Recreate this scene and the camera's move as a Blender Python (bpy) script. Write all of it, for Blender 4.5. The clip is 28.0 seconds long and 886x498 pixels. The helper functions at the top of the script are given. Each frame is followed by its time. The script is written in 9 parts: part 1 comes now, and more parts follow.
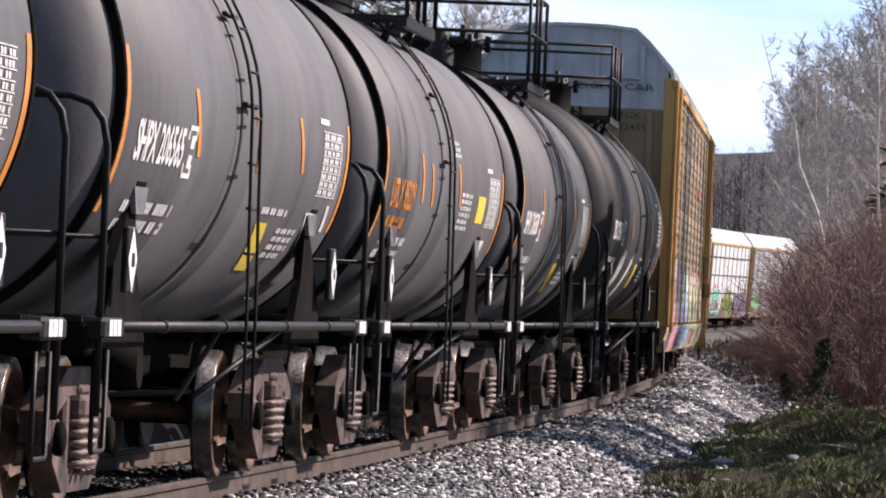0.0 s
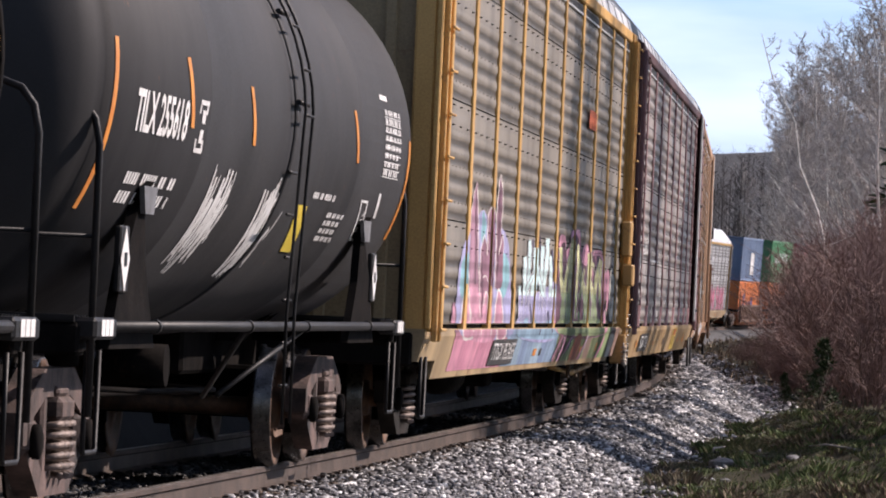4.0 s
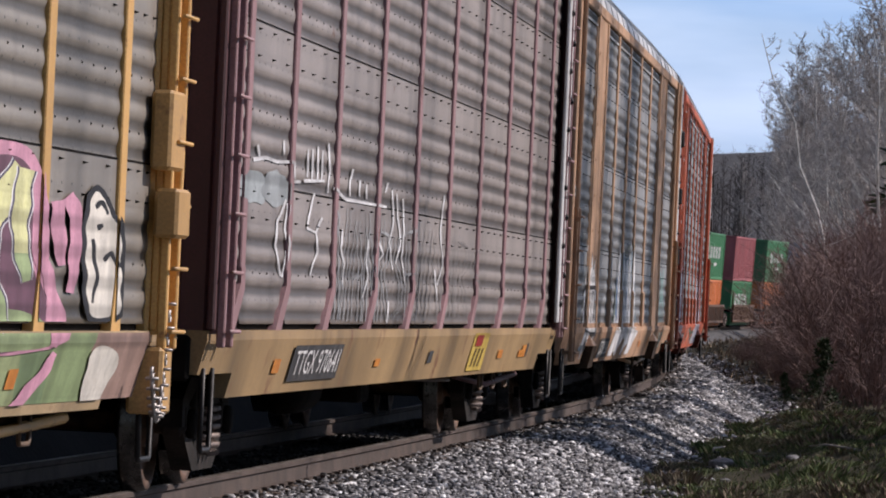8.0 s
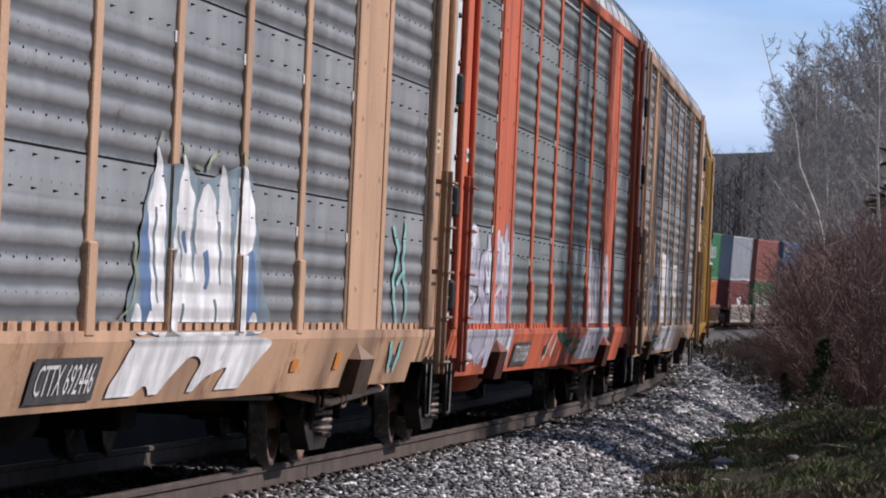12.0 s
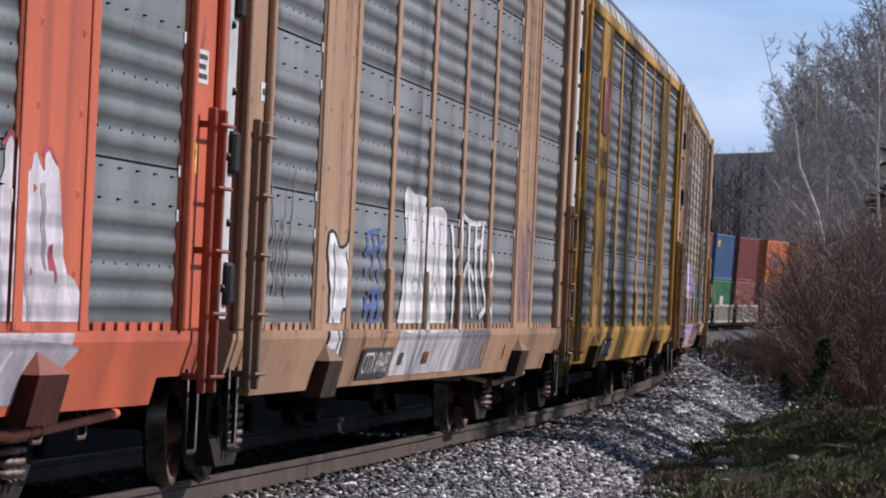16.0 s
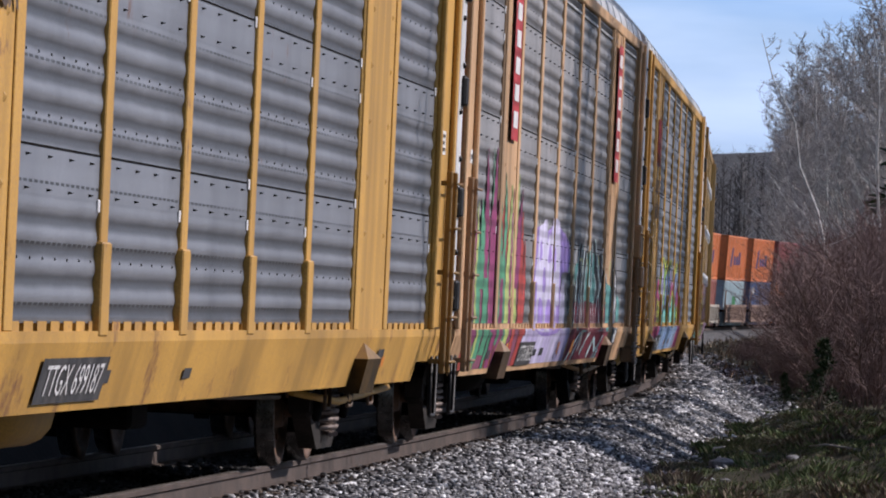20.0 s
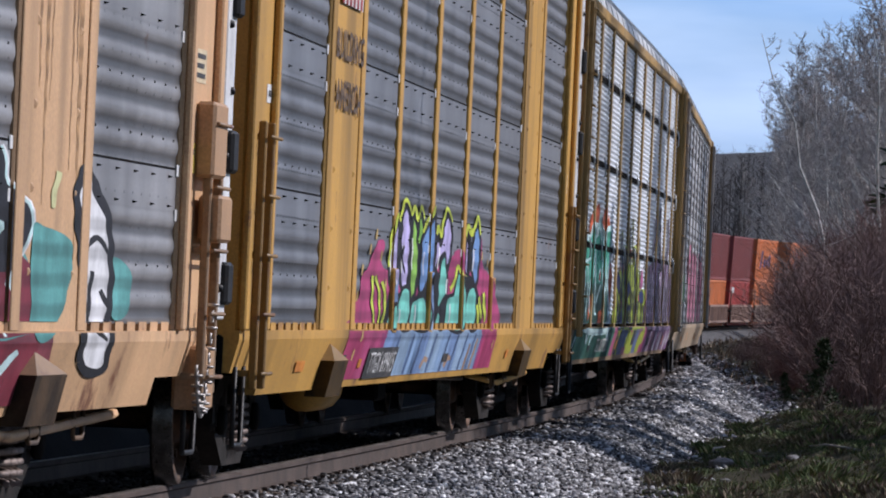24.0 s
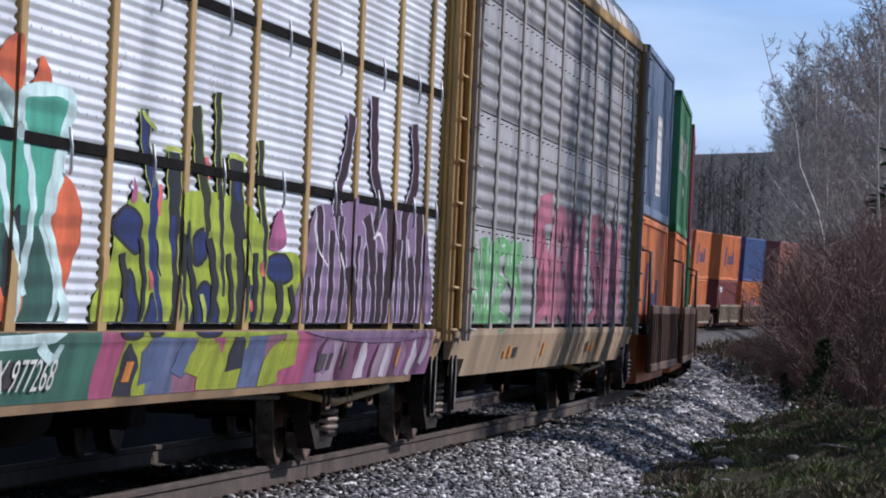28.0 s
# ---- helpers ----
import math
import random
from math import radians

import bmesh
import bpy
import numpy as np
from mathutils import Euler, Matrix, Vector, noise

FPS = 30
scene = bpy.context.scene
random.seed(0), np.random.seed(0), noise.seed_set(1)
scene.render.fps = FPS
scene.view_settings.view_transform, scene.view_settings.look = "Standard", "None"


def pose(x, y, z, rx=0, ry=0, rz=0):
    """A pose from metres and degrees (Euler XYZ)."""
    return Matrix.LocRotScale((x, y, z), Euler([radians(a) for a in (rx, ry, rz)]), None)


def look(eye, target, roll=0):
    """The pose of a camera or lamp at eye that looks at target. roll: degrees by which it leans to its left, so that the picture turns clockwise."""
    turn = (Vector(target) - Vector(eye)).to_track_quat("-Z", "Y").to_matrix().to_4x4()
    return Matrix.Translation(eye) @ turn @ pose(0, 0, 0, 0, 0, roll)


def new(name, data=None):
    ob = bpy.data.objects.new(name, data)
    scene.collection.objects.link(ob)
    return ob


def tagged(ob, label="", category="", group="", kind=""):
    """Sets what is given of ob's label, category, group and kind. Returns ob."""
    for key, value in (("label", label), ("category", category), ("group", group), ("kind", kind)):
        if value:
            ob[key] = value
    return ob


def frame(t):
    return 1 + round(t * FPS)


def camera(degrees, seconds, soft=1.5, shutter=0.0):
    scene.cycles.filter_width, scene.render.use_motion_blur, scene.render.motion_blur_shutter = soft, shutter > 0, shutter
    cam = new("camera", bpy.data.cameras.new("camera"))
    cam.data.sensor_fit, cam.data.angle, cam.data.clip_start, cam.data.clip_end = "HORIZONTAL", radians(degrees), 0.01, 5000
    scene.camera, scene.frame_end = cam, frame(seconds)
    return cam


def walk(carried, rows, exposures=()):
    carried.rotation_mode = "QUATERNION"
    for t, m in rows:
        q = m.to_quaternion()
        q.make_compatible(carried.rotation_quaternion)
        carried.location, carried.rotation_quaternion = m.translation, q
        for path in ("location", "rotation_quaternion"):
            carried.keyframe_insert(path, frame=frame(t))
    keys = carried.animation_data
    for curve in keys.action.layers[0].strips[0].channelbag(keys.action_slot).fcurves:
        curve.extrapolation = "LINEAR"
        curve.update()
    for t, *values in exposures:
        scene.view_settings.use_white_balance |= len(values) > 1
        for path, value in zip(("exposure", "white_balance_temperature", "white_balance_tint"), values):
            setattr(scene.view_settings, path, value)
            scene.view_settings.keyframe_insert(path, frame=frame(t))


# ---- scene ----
# the camera stands still beside a curved railway line, far back, with a long lens
cam = camera(8.753, 28.0, soft=1.95)
EYE = Vector((0.0, 0.0, 1.343))
STAND = look(EYE, EYE + Vector((0, 100, 100 * math.tan(0.0087))), roll=2.566)
walk(cam, [(0.0, STAND), (28.0, STAND)], exposures=[(0.0, 0.50, 6850, 23), (3.3, 0.42, 6850, 23), (5.5, -0.20, 6650, 22), (7.0, -0.27, 6600, 21), (9.0, -0.17, 6500, 20), (12.0, -0.26, 6350, 19), (17.0, -0.33, 6300, 20), (20.0, -0.23, 6250, 20), (22.0, -0.31, 5950, 18), (28.0, -0.33, 5950, 18)])

# ---- world, sun ----
SUN_EL, SUN_AZ = radians(34), radians(24)      # azimuth from +x towards +y
sun_way = Vector((math.cos(SUN_EL) * math.cos(SUN_AZ), math.cos(SUN_EL) * math.sin(SUN_AZ), math.sin(SUN_EL)))
world = bpy.data.worlds.new("world")
scene.world = world
world.use_nodes = True
nt = world.node_tree
sky = nt.nodes.new("ShaderNodeTexSky")
sky.sky_type, sky.sun_disc = "NISHITA", False
sky.sun_elevation, sky.sun_rotation = SUN_EL, radians(90) - SUN_AZ
sky.air_density, sky.dust_density, sky.ozone_density = 1.0, 0.4, 2.5
nt.nodes["Background"].inputs[1].default_value = 0.09
# thin white haze low over the horizon, with faint high cloud
gen, sep = nt.nodes.new("ShaderNodeTexCoord"), nt.nodes.new("ShaderNodeSeparateXYZ")
nt.links.new(gen.outputs["Generated"], sep.inputs[0])
low = nt.nodes.new("ShaderNodeMapRange")
low.interpolation_type = "SMOOTHSTEP"
low.inputs[1].default_value, low.inputs[2].default_value, low.inputs[3].default_value, low.inputs[4].default_value = -0.02, 0.30, 1.0, 0.03
nt.links.new(sep.outputs[2], low.inputs[0])
wisp = nt.nodes.new("ShaderNodeTexNoise")
wisp.inputs["Scale"].default_value, wisp.inputs["Detail"].default_value = 9.0, 6
mp = nt.nodes.new("ShaderNodeMapping")
mp.inputs["Scale"].default_value = (1, 1, 3)
nt.links.new(gen.outputs["Generated"], mp.inputs[0])
nt.links.new(mp.outputs[0], wisp.inputs["Vector"])
amt = nt.nodes.new("ShaderNodeMath")
amt.operation = "MULTIPLY"
nt.links.new(low.outputs[0], amt.inputs[0])
nt.links.new(wisp.outputs[0], amt.inputs[1])
# both thicker and brighter towards the sun's side of the sky
side = nt.nodes.new("ShaderNodeMapRange")
side.interpolation_type = "SMOOTHSTEP"
side.inputs[1].default_value, side.inputs[2].default_value, side.inputs[3].default_value, side.inputs[4].default_value = -0.75, 0.75, 0.08, 1.0
nt.links.new(sep.outputs[1], side.inputs[0])
more = nt.nodes.new("ShaderNodeMath")
more.operation = "MULTIPLY"
nt.links.new(amt.outputs[0], more.inputs[0])
nt.links.new(side.outputs[0], more.inputs[1])
haze = nt.nodes.new("ShaderNodeMix")
haze.data_type = "RGBA"
haze.inputs[7].default_value = (4.0, 8.0, 14.6, 1)
nt.links.new(more.outputs[0], haze.inputs[0])
nt.links.new(sky.outputs[0], haze.inputs[6])
# thin streaks of high white cloud
cm, streaky, veil, white = nt.nodes.new("ShaderNodeMapping"), nt.nodes.new("ShaderNodeTexNoise"), nt.nodes.new("ShaderNodeMapRange"), nt.nodes.new("ShaderNodeMix")
cm.inputs["Scale"].default_value, cm.inputs["Rotation"].default_value = (9, 9, 46), (0, .12, 0)
streaky.inputs["Scale"].default_value, streaky.inputs["Detail"].default_value, streaky.inputs["Roughness"].default_value = 1.0, 5, .55
nt.links.new(gen.outputs["Generated"], cm.inputs[0])
nt.links.new(cm.outputs[0], streaky.inputs["Vector"])
veil.inputs[1].default_value, veil.inputs[2].default_value, veil.inputs[3].default_value, veil.inputs[4].default_value = .42, .72, 0, .6
nt.links.new(streaky.outputs[0], veil.inputs[0])
white.data_type = "RGBA"
white.inputs[7].default_value = (10.0, 12.4, 15.4, 1)
thin = nt.nodes.new("ShaderNodeMath")
thin.operation = "MULTIPLY"
nt.links.new(veil.outputs[0], thin.inputs[0])
nt.links.new(side.outputs[0], thin.inputs[1])
nt.links.new(thin.outputs[0], white.inputs[0])
nt.links.new(haze.outputs[2], white.inputs[6])
nt.links.new(white.outputs[2], nt.nodes["Background"].inputs[0])
sun = new("sun", bpy.data.lights.new("sun", "SUN"))
sun.data.energy, sun.data.angle, sun.data.color = 5.0, radians(0.5), (1.0, 0.94, 0.85)
sun.matrix_world = look(sun_way * 100, (0, 0, 0))

# ---- the line of the track: s metres from a mark ahead of the camera ----
KNOTS = (-400, -30, 0, 30, 60, 90, 120, 160, 200, 240, 280, 320, 380, 800)
BENDS = (0, -0.00048, -0.00044, -0.00058, -0.00071, -0.00069, -0.00039, 0.00015, 0.00076, 0.00119, 0.00122, 0.00069, 0.00012, 0.0)
LS = np.arange(-400.0, 800.0, 1.0)
LTH = np.cumsum(np.interp(LS, KNOTS, BENDS))
LTH += 0.09753 - LTH[400]
LX = np.cumsum(np.sin(LTH))
LX += -1.766 - LX[400]
LY = np.cumsum(np.cos(LTH))
LY += 47.493 - LY[400]
LZ = 0.0000125 * np.clip(LS - 100, 0, 300) ** 2


def line(s, off=0.0, z=0.0):
    """A point beside the track: off metres to the right, z above the rails."""
    th = np.interp(s, LS, LTH)
    return Vector((np.interp(s, LS, LX) + off * math.cos(th), np.interp(s, LS, LY) - off * math.sin(th), np.interp(s, LS, LZ) + z))


def gone(t):
    """Metres that the train has gone at t."""
    return 10.5866 * t + 0.00711 * (t - 14) ** 2


def car_pose(s, half):
    """The pose of a car whose bogies stand half metres before and behind s."""
    a, b = line(s - half), line(s + half)
    w = b - a
    cant = float(np.interp(s, (150, 230, 360, 420), (0, 2.6, 2.6, 0)))     # the outer rail of the far bend lies higher
    return pose(*((a + b) / 2), math.degrees(math.atan2(w.z, w.xy.length)), cant, -math.degrees(math.atan2(w.x, w.y)))


RIDES = []     # thing, its place on the line at 0 s, half the spacing of its bogies
ROLLS = []     # wheelset, its place on its car

# ---- materials ----


def ramp(nt, fac, stops):
    n = nt.nodes.new("ShaderNodeValToRGB")
    e = n.color_ramp.elements
    while len(e) < len(stops):
        e.new(0.5)
    for el, (p, c) in zip(e, stops):
        el.position, el.color = p, (*c, 1)
    nt.links.new(fac, n.inputs[0])
    return n.outputs[0]


def surf(name, c1, c2, scale=3.0, rough=0.7, metal=0.0, bump=0.1, fine=40.0, streak=0.0, streak_col=(0.05, 0.04, 0.035), stretch=(6, 6, 0.35), rust=0.0, rust_col=(0.16, 0.06, 0.025), spread=0.25, coat=0.0, spec=0.5):
    """Paint, metal, stone or wood: two tones at a large scale, fine grain, upright streaks of dirt, and patches of rust."""
    m = bpy.data.materials.new(name)
    m.use_nodes = True
    nt = m.node_tree
    b = nt.nodes["Principled BSDF"]
    N, L = nt.nodes.new, nt.links.new
    tc, oi = N("ShaderNodeTexCoord"), N("ShaderNodeObjectInfo")
    off = N("ShaderNodeVectorMath")
    off.operation = "MULTIPLY_ADD"
    off.inputs[0].default_value = (37, 19, 23)
    L(oi.outputs["Random"], off.inputs[1])
    L(tc.outputs["Object"], off.inputs[2])
    big = N("ShaderNodeTexNoise")
    big.inputs["Scale"].default_value, big.inputs["Detail"].default_value, big.inputs["Roughness"].default_value = scale, 6, 0.62
    L(off.outputs[0], big.inputs["Vector"])
    col = ramp(nt, big.outputs[0], [(0.5 - spread / 2, c1), (0.5 + spread / 2, c2)])
    small = N("ShaderNodeTexNoise")
    small.inputs["Scale"].default_value, small.inputs["Detail"].default_value = fine, 4
    L(off.outputs[0], small.inputs["Vector"])
    mul = N("ShaderNodeMix")
    mul.data_type, mul.blend_type = "RGBA", "OVERLAY"
    mul.inputs[0].default_value = 0.45
    L(col, mul.inputs[6])
    L(small.outputs[0], mul.inputs[7])
    col = mul.outputs[2]
    if streak:
        mp = N("ShaderNodeMapping")
        mp.inputs["Scale"].default_value = stretch
        L(off.outputs[0], mp.inputs[0])
        sn = N("ShaderNodeTexNoise")
        sn.inputs["Scale"].default_value, sn.inputs["Detail"].default_value = 1.0, 5
        L(mp.outputs[0], sn.inputs["Vector"])
        mk = ramp(nt, sn.outputs[0], [(0.48, (0, 0, 0)), (0.72, (streak,) * 3)])
        mx = N("ShaderNodeMix")
        mx.data_type = "RGBA"
        L(mk, mx.inputs[0])
        L(col, mx.inputs[6])
        mx.inputs[7].default_value = (*streak_col, 1)
        col = mx.outputs[2]
    if rust:
        rn = N("ShaderNodeTexNoise")
        rn.inputs["Scale"].default_value, rn.inputs["Detail"].default_value, rn.inputs["Roughness"].default_value = scale * 2.3, 9, 0.72
        L(off.outputs[0], rn.inputs["Vector"])
        mk = ramp(nt, rn.outputs[0], [(0.66 - rust * 0.3, (0, 0, 0)), (0.74 - rust * 0.25, (1, 1, 1))])
        mx = N("ShaderNodeMix")
        mx.data_type = "RGBA"
        L(mk, mx.inputs[0])
        L(col, mx.inputs[6])
        mx.inputs[7].default_value = (*rust_col, 1)
        col = mx.outputs[2]
    L(col, b.inputs["Base Color"])
    rr = N("ShaderNodeMapRange")
    rr.inputs[3].default_value, rr.inputs[4].default_value = max(rough - 0.15, 0.05), min(rough + 0.15, 1)
    L(small.outputs[0], rr.inputs[0])
    L(rr.outputs[0], b.inputs["Roughness"])
    b.inputs["Metallic"].default_value = metal
    b.inputs["Coat Weight"].default_value = coat
    b.inputs["Specular IOR Level"].default_value = spec
    if bump:
        bp = N("ShaderNodeBump")
        bp.inputs["Strength"].default_value, bp.inputs["Distance"].default_value = bump, 0.02
        L(small.outputs[0], bp.inputs["Height"])
        L(bp.outputs[0], b.inputs["Normal"])
    return m


def tint(c, k):
    return tuple(min(1, a * k) for a in c)


def paint(name, c, streak=0.5, rust=0.2, rough=0.55, **kw):
    return surf(name, tint(c, 0.80), tint(c, 1.14), .7, rough, 0, 0.06, 60, streak, tint(c, .28), (1.1, 1.1, .25), rust=rust, rust_col=tint((.16, .06, .025), .9), spread=.4, **kw)


M_RAIL = surf("rusty_rail", (0.045, 0.030, 0.023), (0.095, 0.066, 0.053), 2, 0.75, 0.2, 0.2, 30, 0.5, stretch=(3, 3, 6))
M_RAILTOP = surf("worn_rail_head", (0.22, 0.19, 0.17), (0.38, 0.34, 0.31), 2, 0.4, 0.7, 0.05)
M_WOOD = surf("sleeper_wood", (0.06, 0.045, 0.035), (0.13, 0.10, 0.08), 4, 0.9, 0, 0.4, 30)
M_STONE = surf("ballast_stone", (0.13, 0.125, 0.125), (0.36, 0.345, 0.335), 5, 0.85, 0, 0.4, 60, spread=0.4)
M_BED = surf("ballast_bed", (0.022, 0.021, 0.021), (0.115, 0.112, 0.112), 22, 0.95, 0, 1.0, 45, spread=0.3)
# dark copy of the ballast bed: the train's shade is in the colour
M_BED_SHADE = surf("shade_dark_ballast_bed", (0.006, 0.0055, 0.005), (0.018, 0.017, 0.016), 22, 0.9, 0, 1.0, 45, spread=0.3, spec=.2)
M_BLACK = surf("black_paint", (0.009, 0.009, 0.010), (0.02, 0.019, 0.019), 2, 0.5, 0, 0.1, 40, 0.3, (0.035, 0.03, 0.027), rust=0.1, rust_col=(.03, .018, .012), spec=.22)
# dirty steel taken near black, so its colour holds the shade under the cars
M_UNDER = surf("grimy_shaded_underframe", (0.005, 0.0045, 0.0045), (0.013, 0.011, 0.010), 3, 0.85, 0, 0.2, 30, rust=0.15, rust_col=(0.035, 0.02, 0.014), spec=.04)
M_TRUCK = surf("rusty_cast_steel", (0.022, 0.015, 0.013), (0.15, 0.098, 0.085), 3.5, 0.8, 0.1, 0.3, 30, 0.8, (0.012, 0.010, 0.010), (3, 3, 1.2), spread=.3)
# darker cast steel: shade below the rack sills is put into its colour
M_TRUCK_SHADED = surf("shaded_cast_steel", (.009, .008, .007), (.030, .024, .021), 3, .85, 0, .3, 30, .4, (.01, .009, .008), (3, 3, 1.2), spec=.2)
M_SPRING = surf("spring_steel", (0.10, 0.075, 0.065), (0.24, 0.185, 0.16), 8, 0.6, 0.3, 0.2, 40)
M_WHEEL = surf("wheel_steel", (0.05, 0.03, 0.02), (0.16, 0.085, 0.05), 5, 0.65, 0.4, 0.15, 30, rust=0.2)
M_TREAD = surf("wheel_tread", (0.04, 0.037, 0.035), (0.11, 0.10, 0.095), 6, 0.30, 0.8, 0.03)
M_WHITE = surf("white_paint", (0.62, 0.61, 0.60), (0.80, 0.80, 0.79), 6, 0.6, 0, 0.05, 50, 0.35, (0.3, 0.28, 0.27))
M_ORANGE = surf("orange_reflective", (0.60, 0.20, 0.03), (0.75, 0.30, 0.05), 6, 0.5, 0, 0.05, 50, 0.3)
M_YELLOW = surf("yellow_sticker", (0.72, 0.52, 0.05), (0.80, 0.62, 0.08), 6, 0.5, 0, 0.03)
M_PLATE = surf("black_plate", (0.02, 0.02, 0.022), (0.05, 0.05, 0.052), 3, 0.6, 0, 0.05, 40, 0.3, (0.2, 0.18, 0.16))
M_GALV = surf("galvanised_roof", (0.52, 0.54, 0.56), (0.72, 0.73, 0.74), 1.5, 0.45, 0.4, 0.05, 40, 0.4, (0.3, 0.28, 0.26), (4, 0.4, 4))
M_CHAIN = surf("chain_steel", (0.25, 0.23, 0.21), (0.45, 0.42, 0.4), 9, 0.5, 0.6, 0.1)


# ---- mesh building ----
class Geo:
    """Gathers faces for one mesh."""

    def __init__(self):
        self.v, self.f, self.m, self.smooth = [], [], [], []

    def add(self, vs, fs, mat=0, smooth=False):
        k = len(self.v)
        self.v += [tuple(p) for p in vs]
        self.f += [tuple(i + k for i in f) for f in fs]
        self.m += [mat] * len(fs)
        self.smooth += [smooth] * len(fs)
        return self

    def box(self, x0, x1, y0, y1, z0, z1, b=0.0, mat=0):
        if b <= 0:
            vs = [(x, y, z) for x in (x0, x1) for y in (y0, y1) for z in (z0, z1)]
            return self.add(vs, [(0, 1, 3, 2), (4, 6, 7, 5), (0, 4, 5, 1), (2, 3, 7, 6), (0, 2, 6, 4), (1, 5, 7, 3)], mat)
        b = min(b, (x1 - x0) / 2.1, (y1 - y0) / 2.1, (z1 - z0) / 2.1)
        vs, ix = [], {}
        for i in (0, 1):
            for j in (0, 1):
                for k in (0, 1):
                    c = ((x0, x1)[i], (y0, y1)[j], (z0, z1)[k])
                    d = ((b, -b)[i], (b, -b)[j], (b, -b)[k])
                    for a in range(3):
                        ix[i, j, k, a] = len(vs)
                        vs.append(tuple(c[q] + (0 if q == a else d[q]) for q in range(3)))
        fs = []
        for a in range(3):
            o, p = [q for q in range(3) if q != a]
            for side in (0, 1):
                quad = []
                for u, w in ((0, 0), (1, 0), (1, 1), (0, 1)):
                    c = [0, 0, 0]
                    c[a], c[o], c[p] = side, u, w
                    quad.append(ix[(*c, a)])
                fs.append(quad)
            for u in (0, 1):
                for w in (0, 1):
                    c0, c1 = [0, 0, 0], [0, 0, 0]
                    c0[o] = c1[o] = u
                    c0[p] = c1[p] = w
                    c0[a], c1[a] = 0, 1
                    fs.append([ix[(*c0, o)], ix[(*c1, o)], ix[(*c1, p)], ix[(*c0, p)]])
        for i in (0, 1):
            for j in (0, 1):
                for k in (0, 1):
                    fs.append([ix[i, j, k, a] for a in range(3)])
        return self.add(vs, fs, mat)

    def tube(self, pts, r, n=8, mat=0, closed=False):
        pts = [Vector(p) for p in pts]
        rs = r if isinstance(r, (list, tuple)) else [r] * len(pts)
        vs, up = [], None
        for i, p in enumerate(pts):
            d = (pts[min(i + 1, len(pts) - 1)] - pts[max(i - 1, 0)]).normalized()
            if up is None:
                up = d.orthogonal().normalized()
            up = (up - d * up.dot(d)).normalized()
            s = d.cross(up)
            for q in range(n):
                a = 2 * math.pi * q / n
                vs.append(p + (up * math.cos(a) + s * math.sin(a)) * rs[i])
        fs = [(i * n + q, i * n + (q + 1) % n, (i + 1) * n + (q + 1) % n, (i + 1) * n + q) for i in range(len(pts) - 1) for q in range(n)]
        self.add(vs, fs, mat, n > 4)
        k = len(self.v) - len(vs)
        self.f += [tuple(k + q for q in range(n - 1, -1, -1)), tuple(k + (len(pts) - 1) * n + q for q in range(n))]
        self.m += [mat, mat]
        self.smooth += [False, False]
        return self

    def spin(self, prof, n=32, axis="y", at=(0, 0, 0), mats=None):
        """A turned form: prof is (radius, place on the axis)."""
        vs = []
        for r, h in prof:
            for q in range(n):
                a = 2 * math.pi * q / n
                c, s = r * math.cos(a), r * math.sin(a)
                p = {"y": (c, h, s), "x": (h, c, s), "z": (c, s, h)}[axis]
                vs.append(tuple(p[i] + at[i] for i in range(3)))
        for i in range(len(prof) - 1):
            self.add([], [], 0)
        k = len(self.v)
        self.v += vs
        for i in range(len(prof) - 1):
            for q in range(n):
                self.f.append((k + i * n + q, k + i * n + (q + 1) % n, k + (i + 1) * n + (q + 1) % n, k + (i + 1) * n + q))
                self.m.append(mats[i] if mats else 0)
                self.smooth.append(True)
        return self

    def sweep(self, prof, y0, y1, mat=0, plane="xz", cap=True, smooth=False):
        """A profile drawn along y (plane xz), or along x (plane yz), closed."""
        n = len(prof)
        vs = [((a, y, b) if plane == "xz" else (y, a, b)) for y in (y0, y1) for a, b in prof]
        fs = [(q, (q + 1) % n, n + (q + 1) % n, n + q) for q in range(n)]
        self.add(vs, fs, mat, smooth)
        if cap:
            self.add(vs, [tuple(range(n - 1, -1, -1)), tuple(range(n, 2 * n))], mat)
        return self

    def mesh(self, name):
        me = bpy.data.meshes.new(name)
        me.from_pydata(self.v, [], self.f)
        me.polygons.foreach_set("material_index", self.m)
        me.polygons.foreach_set("use_smooth", self.smooth)
        bm = bmesh.new()
        bm.from_mesh(me)
        bmesh.ops.recalc_face_normals(bm, faces=bm.faces)
        bm.to_mesh(me)
        bm.free()
        return me


def put(name, geo, mats, parent=None, label="", at=None):
    """Links a mesh as one object, a thing of its own or a part of parent."""
    me = geo if isinstance(geo, bpy.types.Mesh) else geo.mesh(name)
    if not me.materials:
        for m in mats if isinstance(mats, (list, tuple)) else [mats]:
            me.materials.append(m)
    ob = new(name, me)
    if parent:
        ob.parent = parent
    if at is not None:
        ob.matrix_basis = at
    if label:
        ob["label"] = label
    return ob


